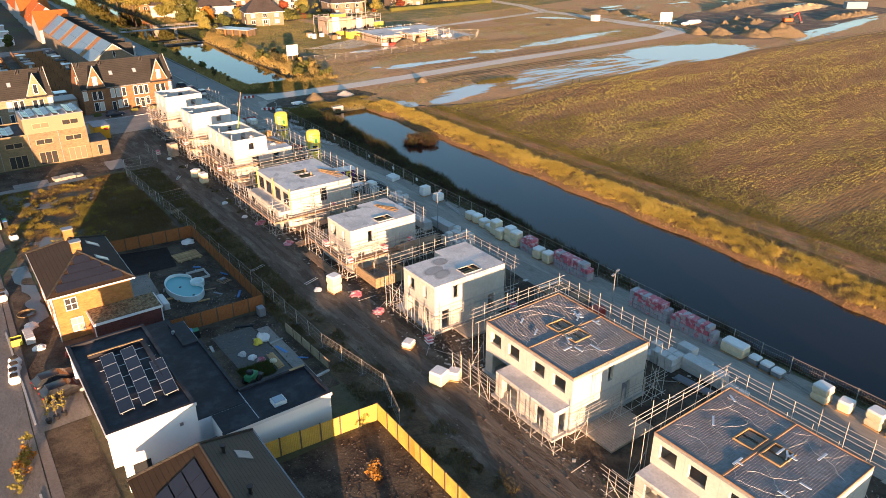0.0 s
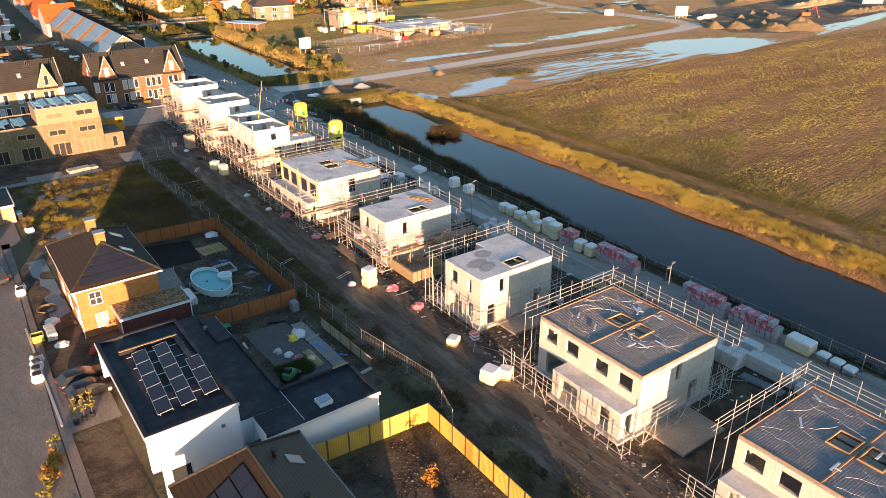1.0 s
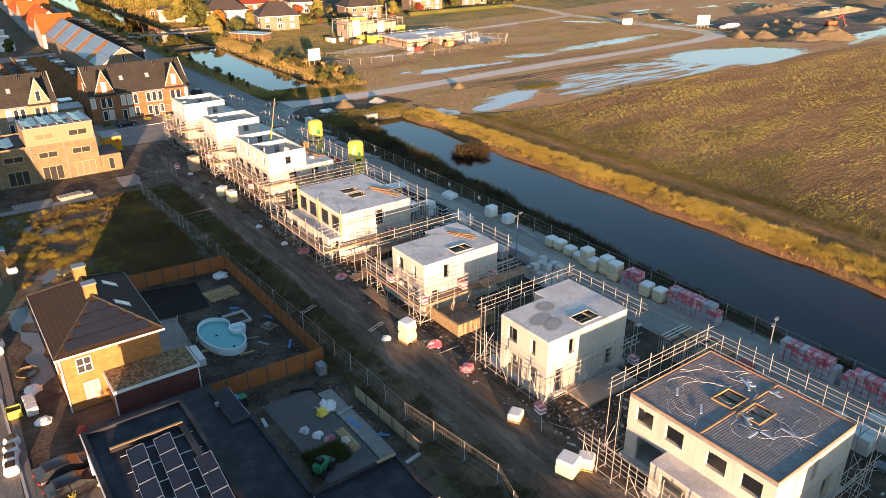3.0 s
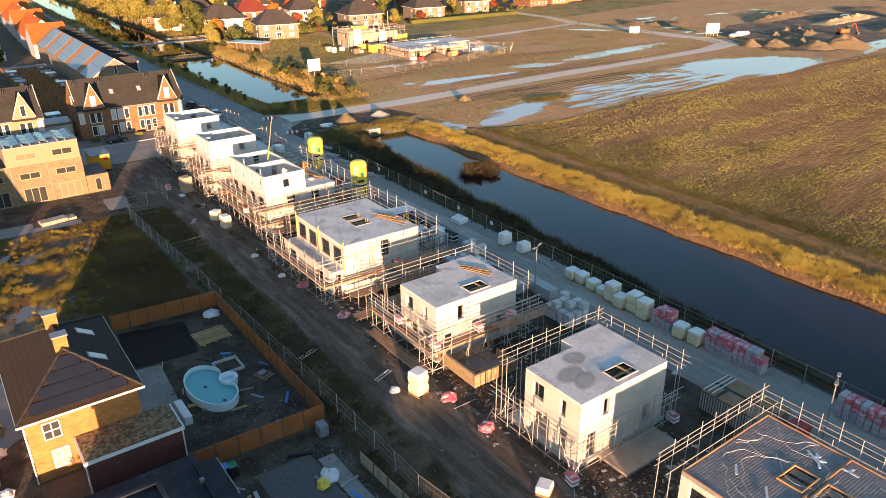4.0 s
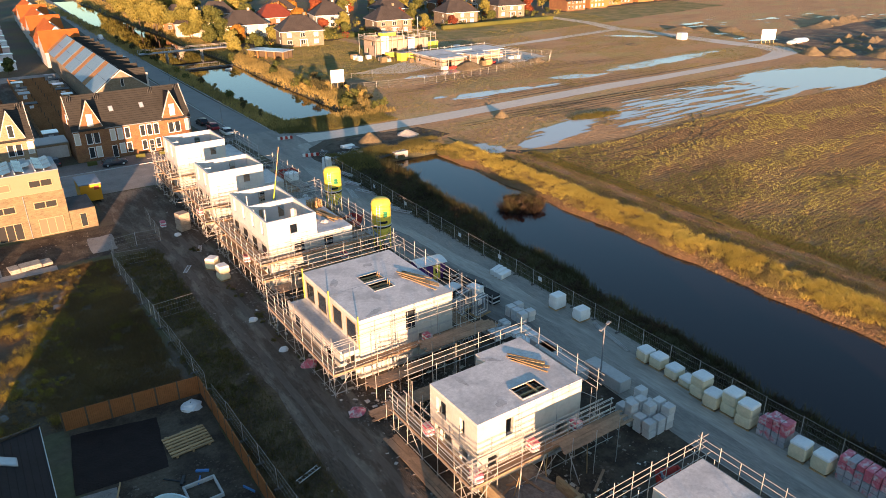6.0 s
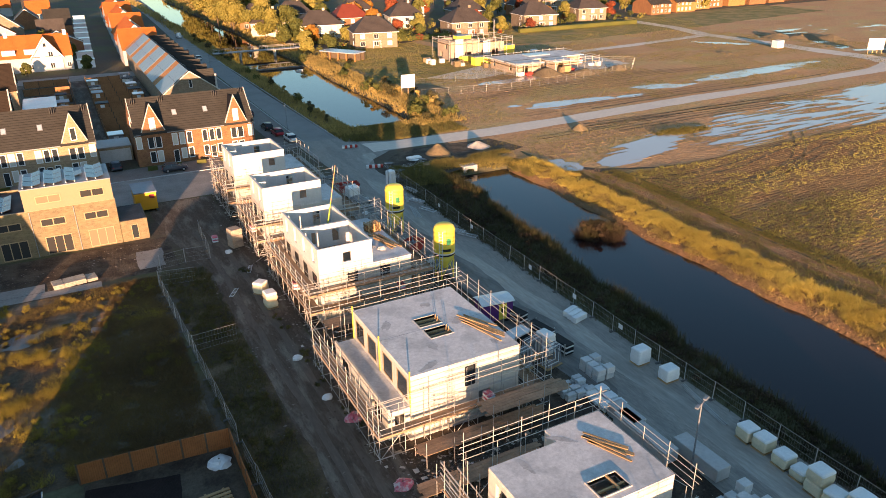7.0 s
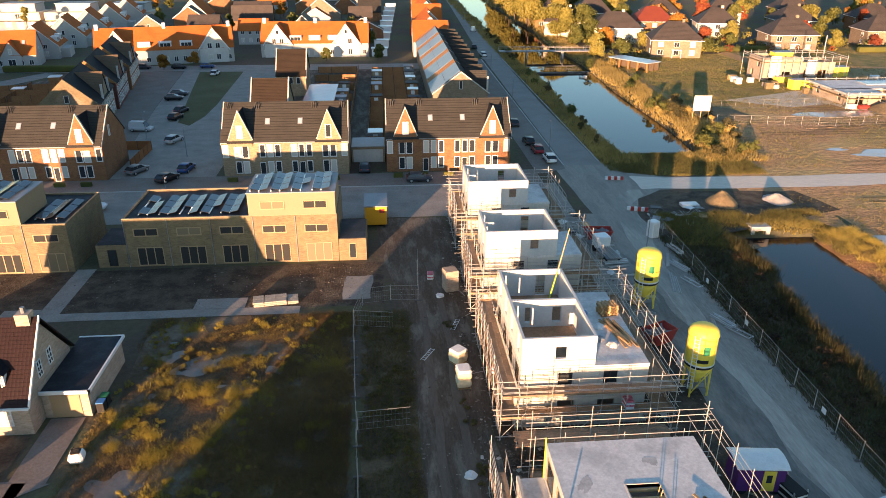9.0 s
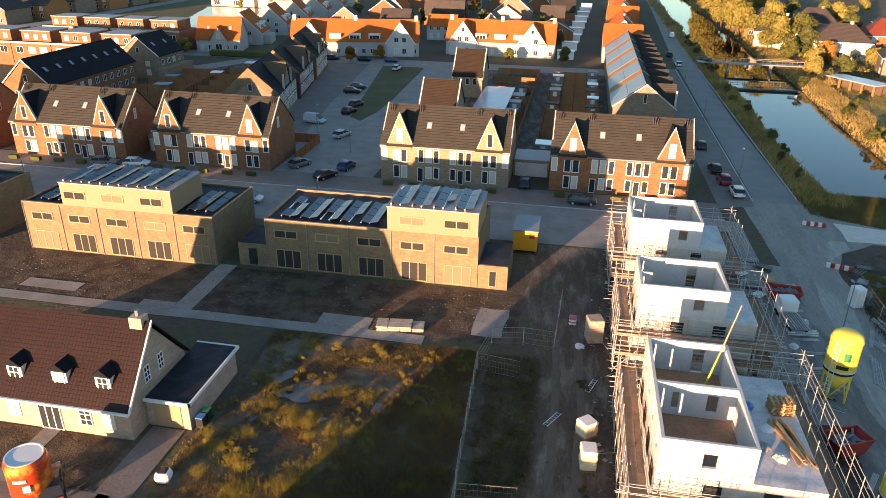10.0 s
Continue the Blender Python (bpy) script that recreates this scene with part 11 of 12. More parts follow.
for k, (x, y, z) in enumerate(((2.0, 58.6, Z2), (3.6, 61.2, Z2), (7.6, 64.0, Z2), (1.6, 66.2, Z2), (6.4, 68.0, Z2), (8.6, 59.4, Z2), (3.0, 41.0, Z2), (5.8, 46.2, Z2), (2.2, 45.0, Z2))):
    rx, ry, p1, p2 = q.uniform(0.35, 1.0), q.uniform(0.2, 0.55), q.uniform(0, 6), q.uniform(0, 6)
    solo("damp_mark", MB().face(*[(math.cos(a) * rx * (1 + 0.25 * math.sin(2 * a + p1) + 0.16 * math.sin(5 * a + p2) + 0.1 * math.sin(11 * a + p1)), math.sin(a) * ry * (1 + 0.2 * math.sin(3 * a + p2) + 0.12 * math.sin(7 * a + p1) + 0.08 * math.sin(13 * a)), 0) for a in [6.2832 * i / 48 for i in range(48)]]), stain_, "damp grey stain on the concrete roof floor", "stain", "damp stains", m=pose(x, y, z + 0.006, 0, 0, q.uniform(0, 180)))

# ---- mesh fences ----
def mesh_fence(pts, label="galvanised wire mesh site fence panels on concrete feet", w=3.4, h=1.9, wires=15):
    f = thing("site_fence", label, "fence", "site fences")
    pm = MB()
    for i in range(wires):
        x = 0.08 + (w - 0.16) * i / (wires - 1)
        pm.box(x - 0.004, -0.004, 0.12, x + 0.004, 0.004, h)
    for z in (0.14, 0.75, 1.35, h - 0.02):
        pm.box(0.05, -0.008, z - 0.009, w - 0.05, 0.008, z + 0.009)
    pm.tube((0.04, 0, h), (w - 0.04, 0, h), 0.021, 5)
    pm = pm.mesh("mesh_panel")
    pm.materials.append(M["darkmesh"])
    po = MB().tube((0, 0, 0.02), (0, 0, h + 0.08), 0.03, 6).mesh("post")
    po.materials.append(M["steel"])
    ft = MB().soft(-0.12, -0.35, 0, 0.12, 0.35, 0.14, 0.03).mesh("foot")
    ft.materials.append(M["workfloor"])
    for (ax, ay), (bx, by) in zip(pts, pts[1:]):
        L = math.hypot(bx - ax, by - ay)
        n = max(1, round(L / w))
        a = math.degrees(math.atan2(by - ay, bx - ax))
        for k in range(n):
            x, y = ax + (bx - ax) * k / n, ay + (by - ay) * k / n
            m = pose(x, y, 0, 0, 0, a + r6.uniform(-1.5, 1.5)) @ Matrix.Diagonal((L / n / w, 1, 1, 1))
            piece("mesh_panel", pm, f, m)
            o = piece("post", po, f, pose(x, y, 0, r6.uniform(-1.5, 1.5), r6.uniform(-1.5, 1.5), a))
            piece("foot", ft, o, Matrix.Identity(4))
    return f


mesh_fence([(24.9, -60), (25.1, 0), (25.35, 60), (25.9, 90), (26.6, 122)])
mesh_fence([(-11.9, 10), (-10.2, 15.5), (-11.6, 26), (-11.8, 41.5), (-12.6, 62)])
mesh_fence([(-12.6, 64), (-13.2, 78), (-13.7, 88), (-14.1, 97), (-13.3, 101.8), (-10.2, 102.4), (-7.2, 102.2), (-6.8, 112)])
mesh_fence([(-14.0, 97), (-10.0, 96.4)])
mesh_fence([(-13.2, 80), (-8.8, 80.4)])
mesh_fence([(60, 177), (84, 173), (110, 176), (132, 181), (140, 189), (118, 203)], wires=9)
mesh_fence([(60, 190), (84, 191), (104, 193)], wires=9)
for y in (62, 69.5, 78, 92.5, 102):
    solo("notice_board", MB().box(-0.3, -0.03, 1.1, 0.3, 0.0, 1.6), M["white"], "small white notice on the site fence", "sign", "notices on the fence", m=pose(25.2 + (0.4 if y > 85 else 0), y, 0, 0, 0, -92))


# ---- lamps, signs, barriers ----
def lamp_post(x, y, h, rz=0, double=False, label="grey street lamp post"):
    s = thing("street_lamp", label + " with flat lamp head", "street lamp", "street lamps", x, y, 0, rz)
    part("pole", MB().tube((0, 0, 0), (0, 0, h), 0.08, 8, 0.05), M["lead"], s)
    for d in ((1, -1) if double else (1,)):
        part("arm", MB().tube((0, 0, h), (0.5 * d, 0, h + 0.12), 0.035, 5), M["lead"], s)
        part("lamp_head", MB().soft(min(0.4 * d, 1.0 * d), -0.14, h + 0.08, max(0.4 * d, 1.0 * d), 0.14, h + 0.2, 0.03), M["lead"], s)


lamp_post(17.7, 11.05, 6.4, 20, True, "tall wooden site lamp post")
lamp_post(17.0, 44.3, 6.1, 20, True, "tall site lamp post")
for x, y in ((-41.5, 131), (-27, 131.5), (-88, 131), (20.2, 160), (20.0, 200), (20.6, 240), (-46, 160), (-56.5, 172), (22.0, 112)):
    lamp_post(x, y, 5.2, 90, label="slim grey street lamp")
sg = thing("billboard", "large white site billboard on timber legs", "sign", x=57.7, y=180.3, rz=-4)
part("board", MB().box(-1.85, -0.1, 2.0, 1.85, 0.0, 5.3), M["white"], sg)
part("picture", MB().box(-1.6, -0.115, 2.3, 1.6, -0.1, 3.2), mk("pale_green_print", (0.55, 0.62, 0.50), 0.5, var=0.25, scale=0.6, fine=2.0), sg, "pale printed picture")
for k in (-1.7, 0, 1.7):
    part("leg", MB().box(k - 0.09, 0.0, -0.1, k + 0.09, 0.16, 5.2), M["wood"], sg)
sg = thing("billboard", "large pale billboard on yellow timber legs", "sign", x=218.5, y=162, rz=-30)
part("board", MB().box(-2.6, -0.1, 1.3, 2.6, 0.0, 5.0), M["white"], sg)
part("picture", MB().box(-2.4, -0.115, 1.5, 2.4, -0.1, 3.0), mk("pale_yellow_print", (0.60, 0.58, 0.40), 0.5, var=0.25, scale=0.6, fine=2.0), sg, "pale printed picture")
for k in (-2.2, -0.7, 0.7, 2.2):
    part("leg", MB().box(k - 0.12, 0.0, -0.1, k + 0.12, 0.22, 4.8), M["wood"], sg)
solo("white_hut", MB().soft(202.4, 186.6, 0, 205.6, 189.2, 2.5, 0.1), M["white"], "white site hut beside the gravel track", "hut")
solo("covered_mound", MB().soft(222, 154.6, 0, 226.5, 157, 1.3, 0.4, 0.2).soft(226.8, 155.4, 0, 230.4, 157.6, 1.7, 0.4, 0.2).soft(230.8, 156, 0, 234.6, 158.2, 1.4, 0.4, 0.2), M["wrap"], "long white covered heap on the land", "heap")
for x, y, rz in ((27.0, 141.8, -8), (26.2, 127.6, -15)):
    b = thing("road_barrier", "low red and white plastic road barrier", "barrier", "road barriers", x, y, 0, rz)
    for k in range(6):
        part("section", MB().soft(-1.5 + k * 0.5, -0.2, 0, -1.02 + k * 0.5, 0.2, 0.6, 0.05), M["redpaint" if k % 2 else "white"], b)
solo("white_slab", MB().soft(33.2, 128.2, 0, 35.8, 129.6, 0.5, 0.08), M["wrap"], "flat white tank lying on the ground", "tank")
heap("sand_mound", 40.0, 130.0, 2.6, 1.9, "sand", "brown sand heap beside the road", "heap", 1, 18, 7)
heap("rubble_mound", 49.0, 130.6, 2.4, 1.0, "rubble", "pale rubble heap beside the road", "heap", 2, 18, 6)
heap("soil_mound", 73.8, 131.2, 1.8, 1.3, "sand", "small yellow-brown heap with planks", "heap", 3)
for k, (x, y, r, h) in enumerate(((209, 139.5, 4.2, 3.9), (215.5, 134.5, 5.2, 3.9), (222, 122.5, 6, 4.4), (232.5, 118.5, 8.4, 6.6), (234, 139, 5, 1.8), (246, 148, 5, 2.0), (180, 190, 3, 0.8), (226, 206, 6, 2.6), (233, 200, 7, 2.8), (240, 194, 6, 2.4), (360, 170, 16, 3.5))):
    heap("earth_mound", x, y, r, h * 0.62, "sand", "mound of yellow-brown earth on the building land", "mound", 5 + k, 34, 12, "earth mounds")
bank_heap(284, 155, 340, 159, 5, 1.8, 1, "long ridge of pale tipped sand", "palesand")
bank_heap(268, 177, 326, 184, 5, 2.0, 2, "long ridge of yellow-brown earth")
bank_heap(280, 129, 330, 129, 3.2, 1.8, 3, "low ridge of orange-brown earth beside the flooded ruts")
bank_heap(246, 141, 262, 145, 2.4, 1.4, 4, "low ridge of dark turned earth")
for k_, (x, y) in enumerate(((252, 152), (258, 150), (236, 147), (228, 132))):
    bank_heap(x, y, x + 6, y + 1.5, 1.8, 1.5, 8 + k_, "low lump of turned earth")
bc_ = thing("site_container", "long blue-grey site container on the far land", "container", x=336, y=142, rz=-35)
part("body", MB().box(-5, -1.6, 0.1, 5, 1.6, 3.0), mk("container_blue", (0.16, 0.24, 0.30), 0.5, var=0.2), bc_)
part("roof", MB().box(-5.1, -1.7, 3.0, 5.1, 1.7, 3.15), M["lead"], bc_)
mc = thing("site_machine", "orange-red digger among the soil heaps", "digger", x=262, y=133, rz=-30)
part("track", MB().soft(-2.6, -1.6, 0, 2.6, -0.9, 0.9, 0.2), M["black"], mc)
part("track", MB().soft(-2.6, 0.9, 0, 2.6, 1.6, 0.9, 0.2), M["black"], mc)
part("body", MB().soft(-2.4, -1.4, 0.95, 1.4, 1.4, 2.4, 0.2), mk("orange_red_paint", (0.50, 0.10, 0.03), 0.5, var=0.2), mc)
part("cab", MB().soft(0.0, -1.3, 2.4, 1.6, 0.2, 3.6, 0.15), M["darkglass"], mc, "dark glazed cab")
part("arm", MB().tube((1.2, 0.6, 2.0), (4.2, 0.6, 4.4), 0.3, 6, 0.22).tube((4.2, 0.6, 4.4), (6.0, 0.6, 0.8), 0.22, 6, 0.16), M["redpaint"], mc)
part("bucket", MB().soft(5.4, -0.1, 0.0, 6.6, 1.3, 0.9, 0.15), M["darksteel"], mc)
cv = thing("culvert", "pale concrete culvert head at the canal's end", "culvert", x=41.0, y=119.6)
part("head", MB().wall((-1.4, 0), (1.4, 0), -1.4, 0.25, 0.4, [(0.6, 2.2, -1.3, -0.35)]).box(-1.4, 0.4, -1.3, 1.4, 1.8, 0.2), M["concrete"], cv)
bd = thing("platform", "wooden landing boards by the culvert", "landing", x=37.0, y=115.8)
for k in range(6):
    part("board", MB().box(-2.4, -0.6 + k * 0.2, -0.95, 2.0, -0.43 + k * 0.2, -0.88), M["deck"], bd)
part("post", MB().tube((-2, 0, -2), (-2, 0, -0.95), 0.08, 6).tube((1.6, 0, -2), (1.6, 0, -0.95), 0.08, 6), M["deck"], bd)

# footbridge
br = thing("footbridge", "grey steel footbridge with mesh railings over the canal", "bridge", x=0, y=270.0)
part("deck", MB().box(27.5, -1.4, 1.1, 58, 1.4, 1.4), M["lead"], br)
for s_ in (-1.4, 1.4):
    part("handrail", MB().tube((27.5, s_, 2.5), (58, s_, 2.5), 0.06, 6), M["steel"], br)
    for k in range(16):
        part("baluster", MB().tube((27.5 + k * 2.03, s_, 1.3), (27.5 + k * 2.03, s_, 2.5), 0.05, 5), M["steel"], br)
for x in (36.5, 48.5):
    for s_ in (-1.0, 1.0):
        part("pile", MB().tube((x, s_, -3), (x, s_, 1.1), 0.25, 8), M["concrete"], br)
# a second dark beam and a weir in the water
solo("pipe_beam", MB().box(32, 241.6, -1.0, 50, 242.6, -0.6), M["darksteel"], "dark beam lying across the canal", "beam")
solo("rowing_boat", MB().prism([(-1.3, -0.5), (0.8, -0.5), (1.4, 0), (0.8, 0.5), (-1.3, 0.5)], 0, 0.45), M["white"], "small white boat at the bank", "boat", m=pose(46.8, 236, -1.15, 0, 0, 30))
# open brick shed with pale roof on the far bank
shed_wood = M["bark"]
sh = thing("open_shed", "dark timber shed with open bays and pale roof", "shed", x=63.8, y=243.5, rz=-58)
part("roof", MB().box(-7.4, -3.0, 2.5, 7.4, 3.0, 2.75), M["solar_blue"], sh)
part("back_wall", MB().box(-7, 2.4, 0, 7, 2.7, 2.5), shed_wood, sh)
for k in range(5):
    part("post", MB().box(-7 + k * 3.4, -2.6, 0, -6.6 + k * 3.4, -2.2, 2.5), M["ochrebrick"], sh)
part("inside_wall", MB().box(-7, 0.2, 0, 7, 0.4, 2.45), shed_wood, sh)

# ---- far building site ----
q = random.Random(31)
area("site_yard", [(72, 199), (84, 191), (95, 193), (96, 187), (126, 186), (138, 189), (138, 219), (122, 222), (96, 209)], 0.045, M["gravelroad"], "pale trampled yard of the far building site", "yard", 0.8, 3, seed=95)
fs = thing("house_shell", "low cream house shell with pale roof floors and scaffold", "building site")
for x0, y0, x1, y1 in ((97.2, 196, 124, 205), (97.2, 189.8, 104.8, 195.97), (109.4, 189.2, 115.2, 195.97)):
    n_ = max(1, int((x1 - x0) / 4))
    part("block_wall", MB().wall((x0, y1), (x0, y0), 0, 2.9, 0.3, [(1.4, 2.8, 0.8, 2.4)]).wall((x0 + 0.3, y0), (x1, y0), 0, 2.9, 0.3, [(1.2 + k * 4, 3.2 + k * 4, 0.1, 2.4) for k in range(n_)]).wall((x1, y0 + 0.3), (x1, y1), 0, 2.9, 0.3), M["palebrick"], fs)
    part("roof_floor", MB().box(x0 - 0.9, y0 - 0.9, 2.9, x1 + 0.9, y1 + (0.9 if y0 == 196 else 0.0), 3.15), M["slab"], fs, "pale roof floor with an overhang")
part("cover", MB().soft(107, 199, 3.16, 115, 203, 3.5, 0.1), M["solar_blue"], fs, "blue sheet over stacked boards")
fs = thing("house_shell", "two-storey cream house shell in scaffold", "building site")
for x0, y0, x1, y1, h in ((92.6, 222, 103.4, 231, 6.0), (104.0, 224, 114.0, 231, 4.6)):
    part("block_wall", MB().wall((x0, y1), (x0, y0), 0, h, 0.3, [(2, 3.4, 0.7, 2.3), (5, 6.4, 3.4, 5.0)] if h > 5 else [(2, 3.4, 0.7, 2.3)]).wall((x0 + 0.3, y0), (x1, y0), 0, h, 0.3, [(1, 2.6, 0.2, 2.4), (5, 7.4, 0.2, 2.4)]).wall((x1, y0 + 0.3), (x1, y1), 0, h, 0.3).wall((x1 - 0.3, y1), (x0 + 0.3, y1), 0, h, 0.3), M["palebrick"], fs)
    part("middle_floor", MB().box(x0 + 0.3, y0 + 0.3, 2.6, x1 - 0.3, y1 - 0.3, 2.85), M["concrete"], fs)
    part("wall_panel", MB().box(x0 + 1.6, y0 - 0.4, 1.0, x0 + 4.4, y0 - 0.25, h + 0.6), M["white"], fs, "white formwork panel")
for x, y, l, w, h, rz in ((97.4, 211, 6.0, 2.4, 2.5, 4), (117.2, 227.8, 5.6, 2.6, 2.6, 6), (97.4, 220.2, 4.6, 1.4, 1.5, 3), (99.0, 226, 5.2, 3.0, 7.2, 0)):
    c_ = thing("site_container", "yellow steel container on the far building site", "container", "yellow containers", x, y, 6.05 if h > 5 else 0.02, rz)
    h = min(h, 1.1) if h > 5 else h
    part("body", MB().box(-l / 2, -w / 2, 0, l / 2, w / 2, h), M["yellowpaint"], c_)
    part("roof", MB().box(-l / 2 - 0.05, -w / 2 - 0.05, h, l / 2 + 0.05, w / 2 + 0.05, h + 0.1), M["lead"], c_)
for k in range(44):
    x, y = q.choice(((q.uniform(94, 124), q.uniform(186.6, 189)), (q.uniform(94.4, 96), q.uniform(188, 220)), (q.uniform(104, 124), q.uniform(206.5, 222)), (q.uniform(124.5, 127), q.uniform(190, 206)), (q.uniform(84, 92), q.uniform(208, 230)), (q.uniform(93, 104), q.uniform(212, 219))))
    w = q.uniform(0.5, 1.3)
    solo("site_load", MB().soft(x - w, y - 0.6, 0, x + w, y + 0.6, q.uniform(0.8, 1.9), 0.08), M[q.choice(("wool", "white", "palebrick", "wood", "redpaint", "wrap", "sand", "block"))], "wrapped load of building materials on the far site", "pallet load", "loads on the far site")
fc = thing("far_scaffold", "scaffold round the far house shells", "scaffold")
for x0, y0, x1, y1, h in ((95.6, 188.2, 125.4, 206.4, 3.9), (91.4, 220.8, 115.2, 232.2, 6.8)):
    n_ = 11
    for k in range(n_ + 1):
        x = x0 + (x1 - x0) * k / n_
        rod("pole", fc, (x, y0, 0), (x, y0, h), 0.07)
        rod("pole", fc, (x, y1, 0), (x, y1, h), 0.07)
    for z in (h - 0.9, h - 0.4):
        for a, b in (((x0, y0), (x1, y0)), ((x1, y0), (x1, y1)), ((x0, y1), (x1, y1)), ((x0, y0), (x0, y1))):
            rod("rail", fc, (*a, z), (*b, z), 0.06)
    part("deck", MB().box(x0, y0, h - 1.75, x1, y0 + 0.9, h - 1.68).box(x0, y0 + 0.9, h - 1.75, x0 + 0.9, y1, h - 1.68), M["wood"], fc, "pale scaffold boards")
solo("site_mast", MB().tube((115.4, 232.8, 0), (115.4, 232.8, 10.5), 0.18, 8), M["lead"], "tall grey pole on the far site", "pole")
heap("sand_mound", 104.4, 186.0, 4.6, 2.0, "sand", "sand heap before the far house shell", "heap", 12, 18, 6)
heap("sand_mound", 115.2, 182.6, 3.8, 1.5, "sand", "low sand heap along the far site fence", "heap", 14, 18, 6)
heap("sand_mound", 128.6, 183.2, 3.4, 1.4, "sand", "low sand heap along the far site fence", "heap", 15, 18, 6)
heap("sand_mound", 64, 184.5, 7, 0.9, "sand", "low brown heap behind the billboard", "heap", 13, 18, 5)

# ---- odds and ends near the houses ----
yc = thing("yellow_container", "orange-yellow site toilet container with grey roof", "container", x=-11.9, y=126.5)
part("body", MB().box(-1.5, -2.6, 0.4, 1.5, 2.6, 3.0), mk("orange_yellow_paint", (0.62, 0.32, 0.02), 0.5, var=0.15), yc)
part("roof", MB().box(-1.6, -2.7, 3.0, 1.6, 2.7, 3.15), M["lead"], yc)
part("sign_plate", MB().box(0.5, -2.63, 2.1, 1.2, -2.6, 2.7), M["redpaint"], yc)
part("skid", MB().box(-1.5, -2.6, 0.0, -1.2, 2.6, 0.4).box(1.2, -2.6, 0.0, 1.5, 2.6, 0.4), M["darksteel"], yc)


def big_bag(x, y, rz=0, label="white bulk bag filled with sand"):
    b = thing("bulk_bag", label, "bulk bag", "bulk bags", x, y, 0, rz)
    part("bag", MB().soft(-0.48, -0.48, 0, 0.48, 0.48, 0.95, 0.14, 0.08), M["white"], b)
    part("fill", MB().soft(-0.36, -0.36, 0.9, 0.36, 0.36, 1.0, 0.1), M["garden"], b)


for x, y in ((-39.7, 38.6), (-39.6, 39.8), (-39.4, 41.0), (-39.2, 42.2), (-38.4, 58.6), (-38.2, 59.8), (-34.6, 84.0 - 6)):
    big_bag(x, y, r6.uniform(-20, 20))
cr = thing("yellow_crate", "yellow plastic crate with sand on the pavement", "crate", x=-38.5, y=46.6)
part("crate_body", MB().wall((-0.6, -0.5), (0.6, -0.5), 0.05, 0.8, 0.06).wall((0.6, -0.5), (0.6, 0.5), 0.05, 0.8, 0.06).wall((0.6, 0.5), (-0.6, 0.5), 0.05, 0.8, 0.06).wall((-0.6, 0.5), (-0.6, -0.5), 0.05, 0.8, 0.06), M["yellowpaint"], cr)
part("crate_fill", MB().box(-0.55, -0.45, 0.05, 0.55, 0.45, 0.6), M["garden"], cr)
block_group(-37.2, 46.0, 1, 3, 2, "grey paving slabs stacked on a pallet", 0.9, 0.8, 0.4)
crumpled("crumpled_sheet", -36.6, 49.8, 0.8, 0.5, "wrap", "crumpled white sheet and hoses on the soil", "sheet", 71)
crumpled("crumpled_sheet", -36.6, 44.2, 0.7, 0.4, "wrap", "crumpled pale sheet on the soil", "sheet", 72)
cl = MB()
for k in range(3):
    for i in range(18):
        a, b = 6.2832 * i / 18, 6.2832 * (i + 1) / 18
        r = 0.8 + 0.1 * k
        cl.tube((math.cos(a) * r, math.sin(a) * r, 0.06 + 0.07 * k), (math.cos(b) * r, math.sin(b) * r, 0.06 + 0.07 * k), 0.05, 5)
solo("hose_coil", cl, M["sand"], "pale coil of drain hose on the soil", "hose", m=pose(-36.6, 53.2, 0))
solo("red_buoy", MB().lathe(0, 0, [(0.15, 0), (0.38, 0.15), (0.44, 0.42), (0.34, 0.7), (0.1, 0.82)], 14), M["redpaint"], "red round buoy on the garden soil", "buoy", m=pose(-34.3, 40.4, 0), smooth=True)
for k in range(3):
    x = -38.1 + k * 0.7
    p = thing("potted_tree", "young yellow-leaved tree in a black pot", "potted plant", "potted trees", x, 29.6 + k * 0.2)
    part("pot", MB().lathe(0, 0, [(0.2, 0), (0.27, 0.45), (0.29, 0.47)], 12), M["black"], p)
    part("trunk", MB().tube((0, 0, 0.4), (0.1, 0.2, 2.4), 0.03, 5), M["bark"], p)
    leaf_cloud("crown", [(0.1, 0.2, 1.7), (0.15, 0.3, 2.4), (0.0, 0.1, 1.2)], [0.4, 0.35, 0.3], 90, 0.09, "leaf_gold", p)
for k in range(5):
    tree(-41.6 + k * 0.35, 21.5 + k * 1.1, 2.2, 0.9, "leaf_orange" if k % 2 else "leaf_gold", "bundle of autumn hedge plants on the verge", count=260, size=0.1, cat="shrub", low=0.1)
tree(-17.5, 5.5, 1.8, 1.2, "leaf_orange", "low autumn shrub in the garden", count=300, size=0.1, cat="shrub", low=0.1)
tree(-18.5, 0.5, 1.2, 1.2, "reed", "dry low shrub in the garden", count=300, size=0.1, cat="shrub", low=0.1)
# delivery car with a large drink can on its back
car(-41.9, 75.4, 130, "black", "black small car carrying a large drink can", z=0.08)
cn = thing("giant_can", "large red and orange drink can mounted on a car", "can", x=-42.5, y=74.5, z=0.9, rz=20)
cm_ = MB().lathe(0, 0, [(1.25, 0), (1.4, 0.15), (1.4, 2.75), (1.24, 3.0)], 28)
part("can_body", cm_, mk("can_red", (0.55, 0.06, 0.02), 0.3, 0.2, var=0.2, scale=0.8, fine=3.0, col2=(0.75, 0.30, 0.05), cover=0.55), cn, smooth=True)
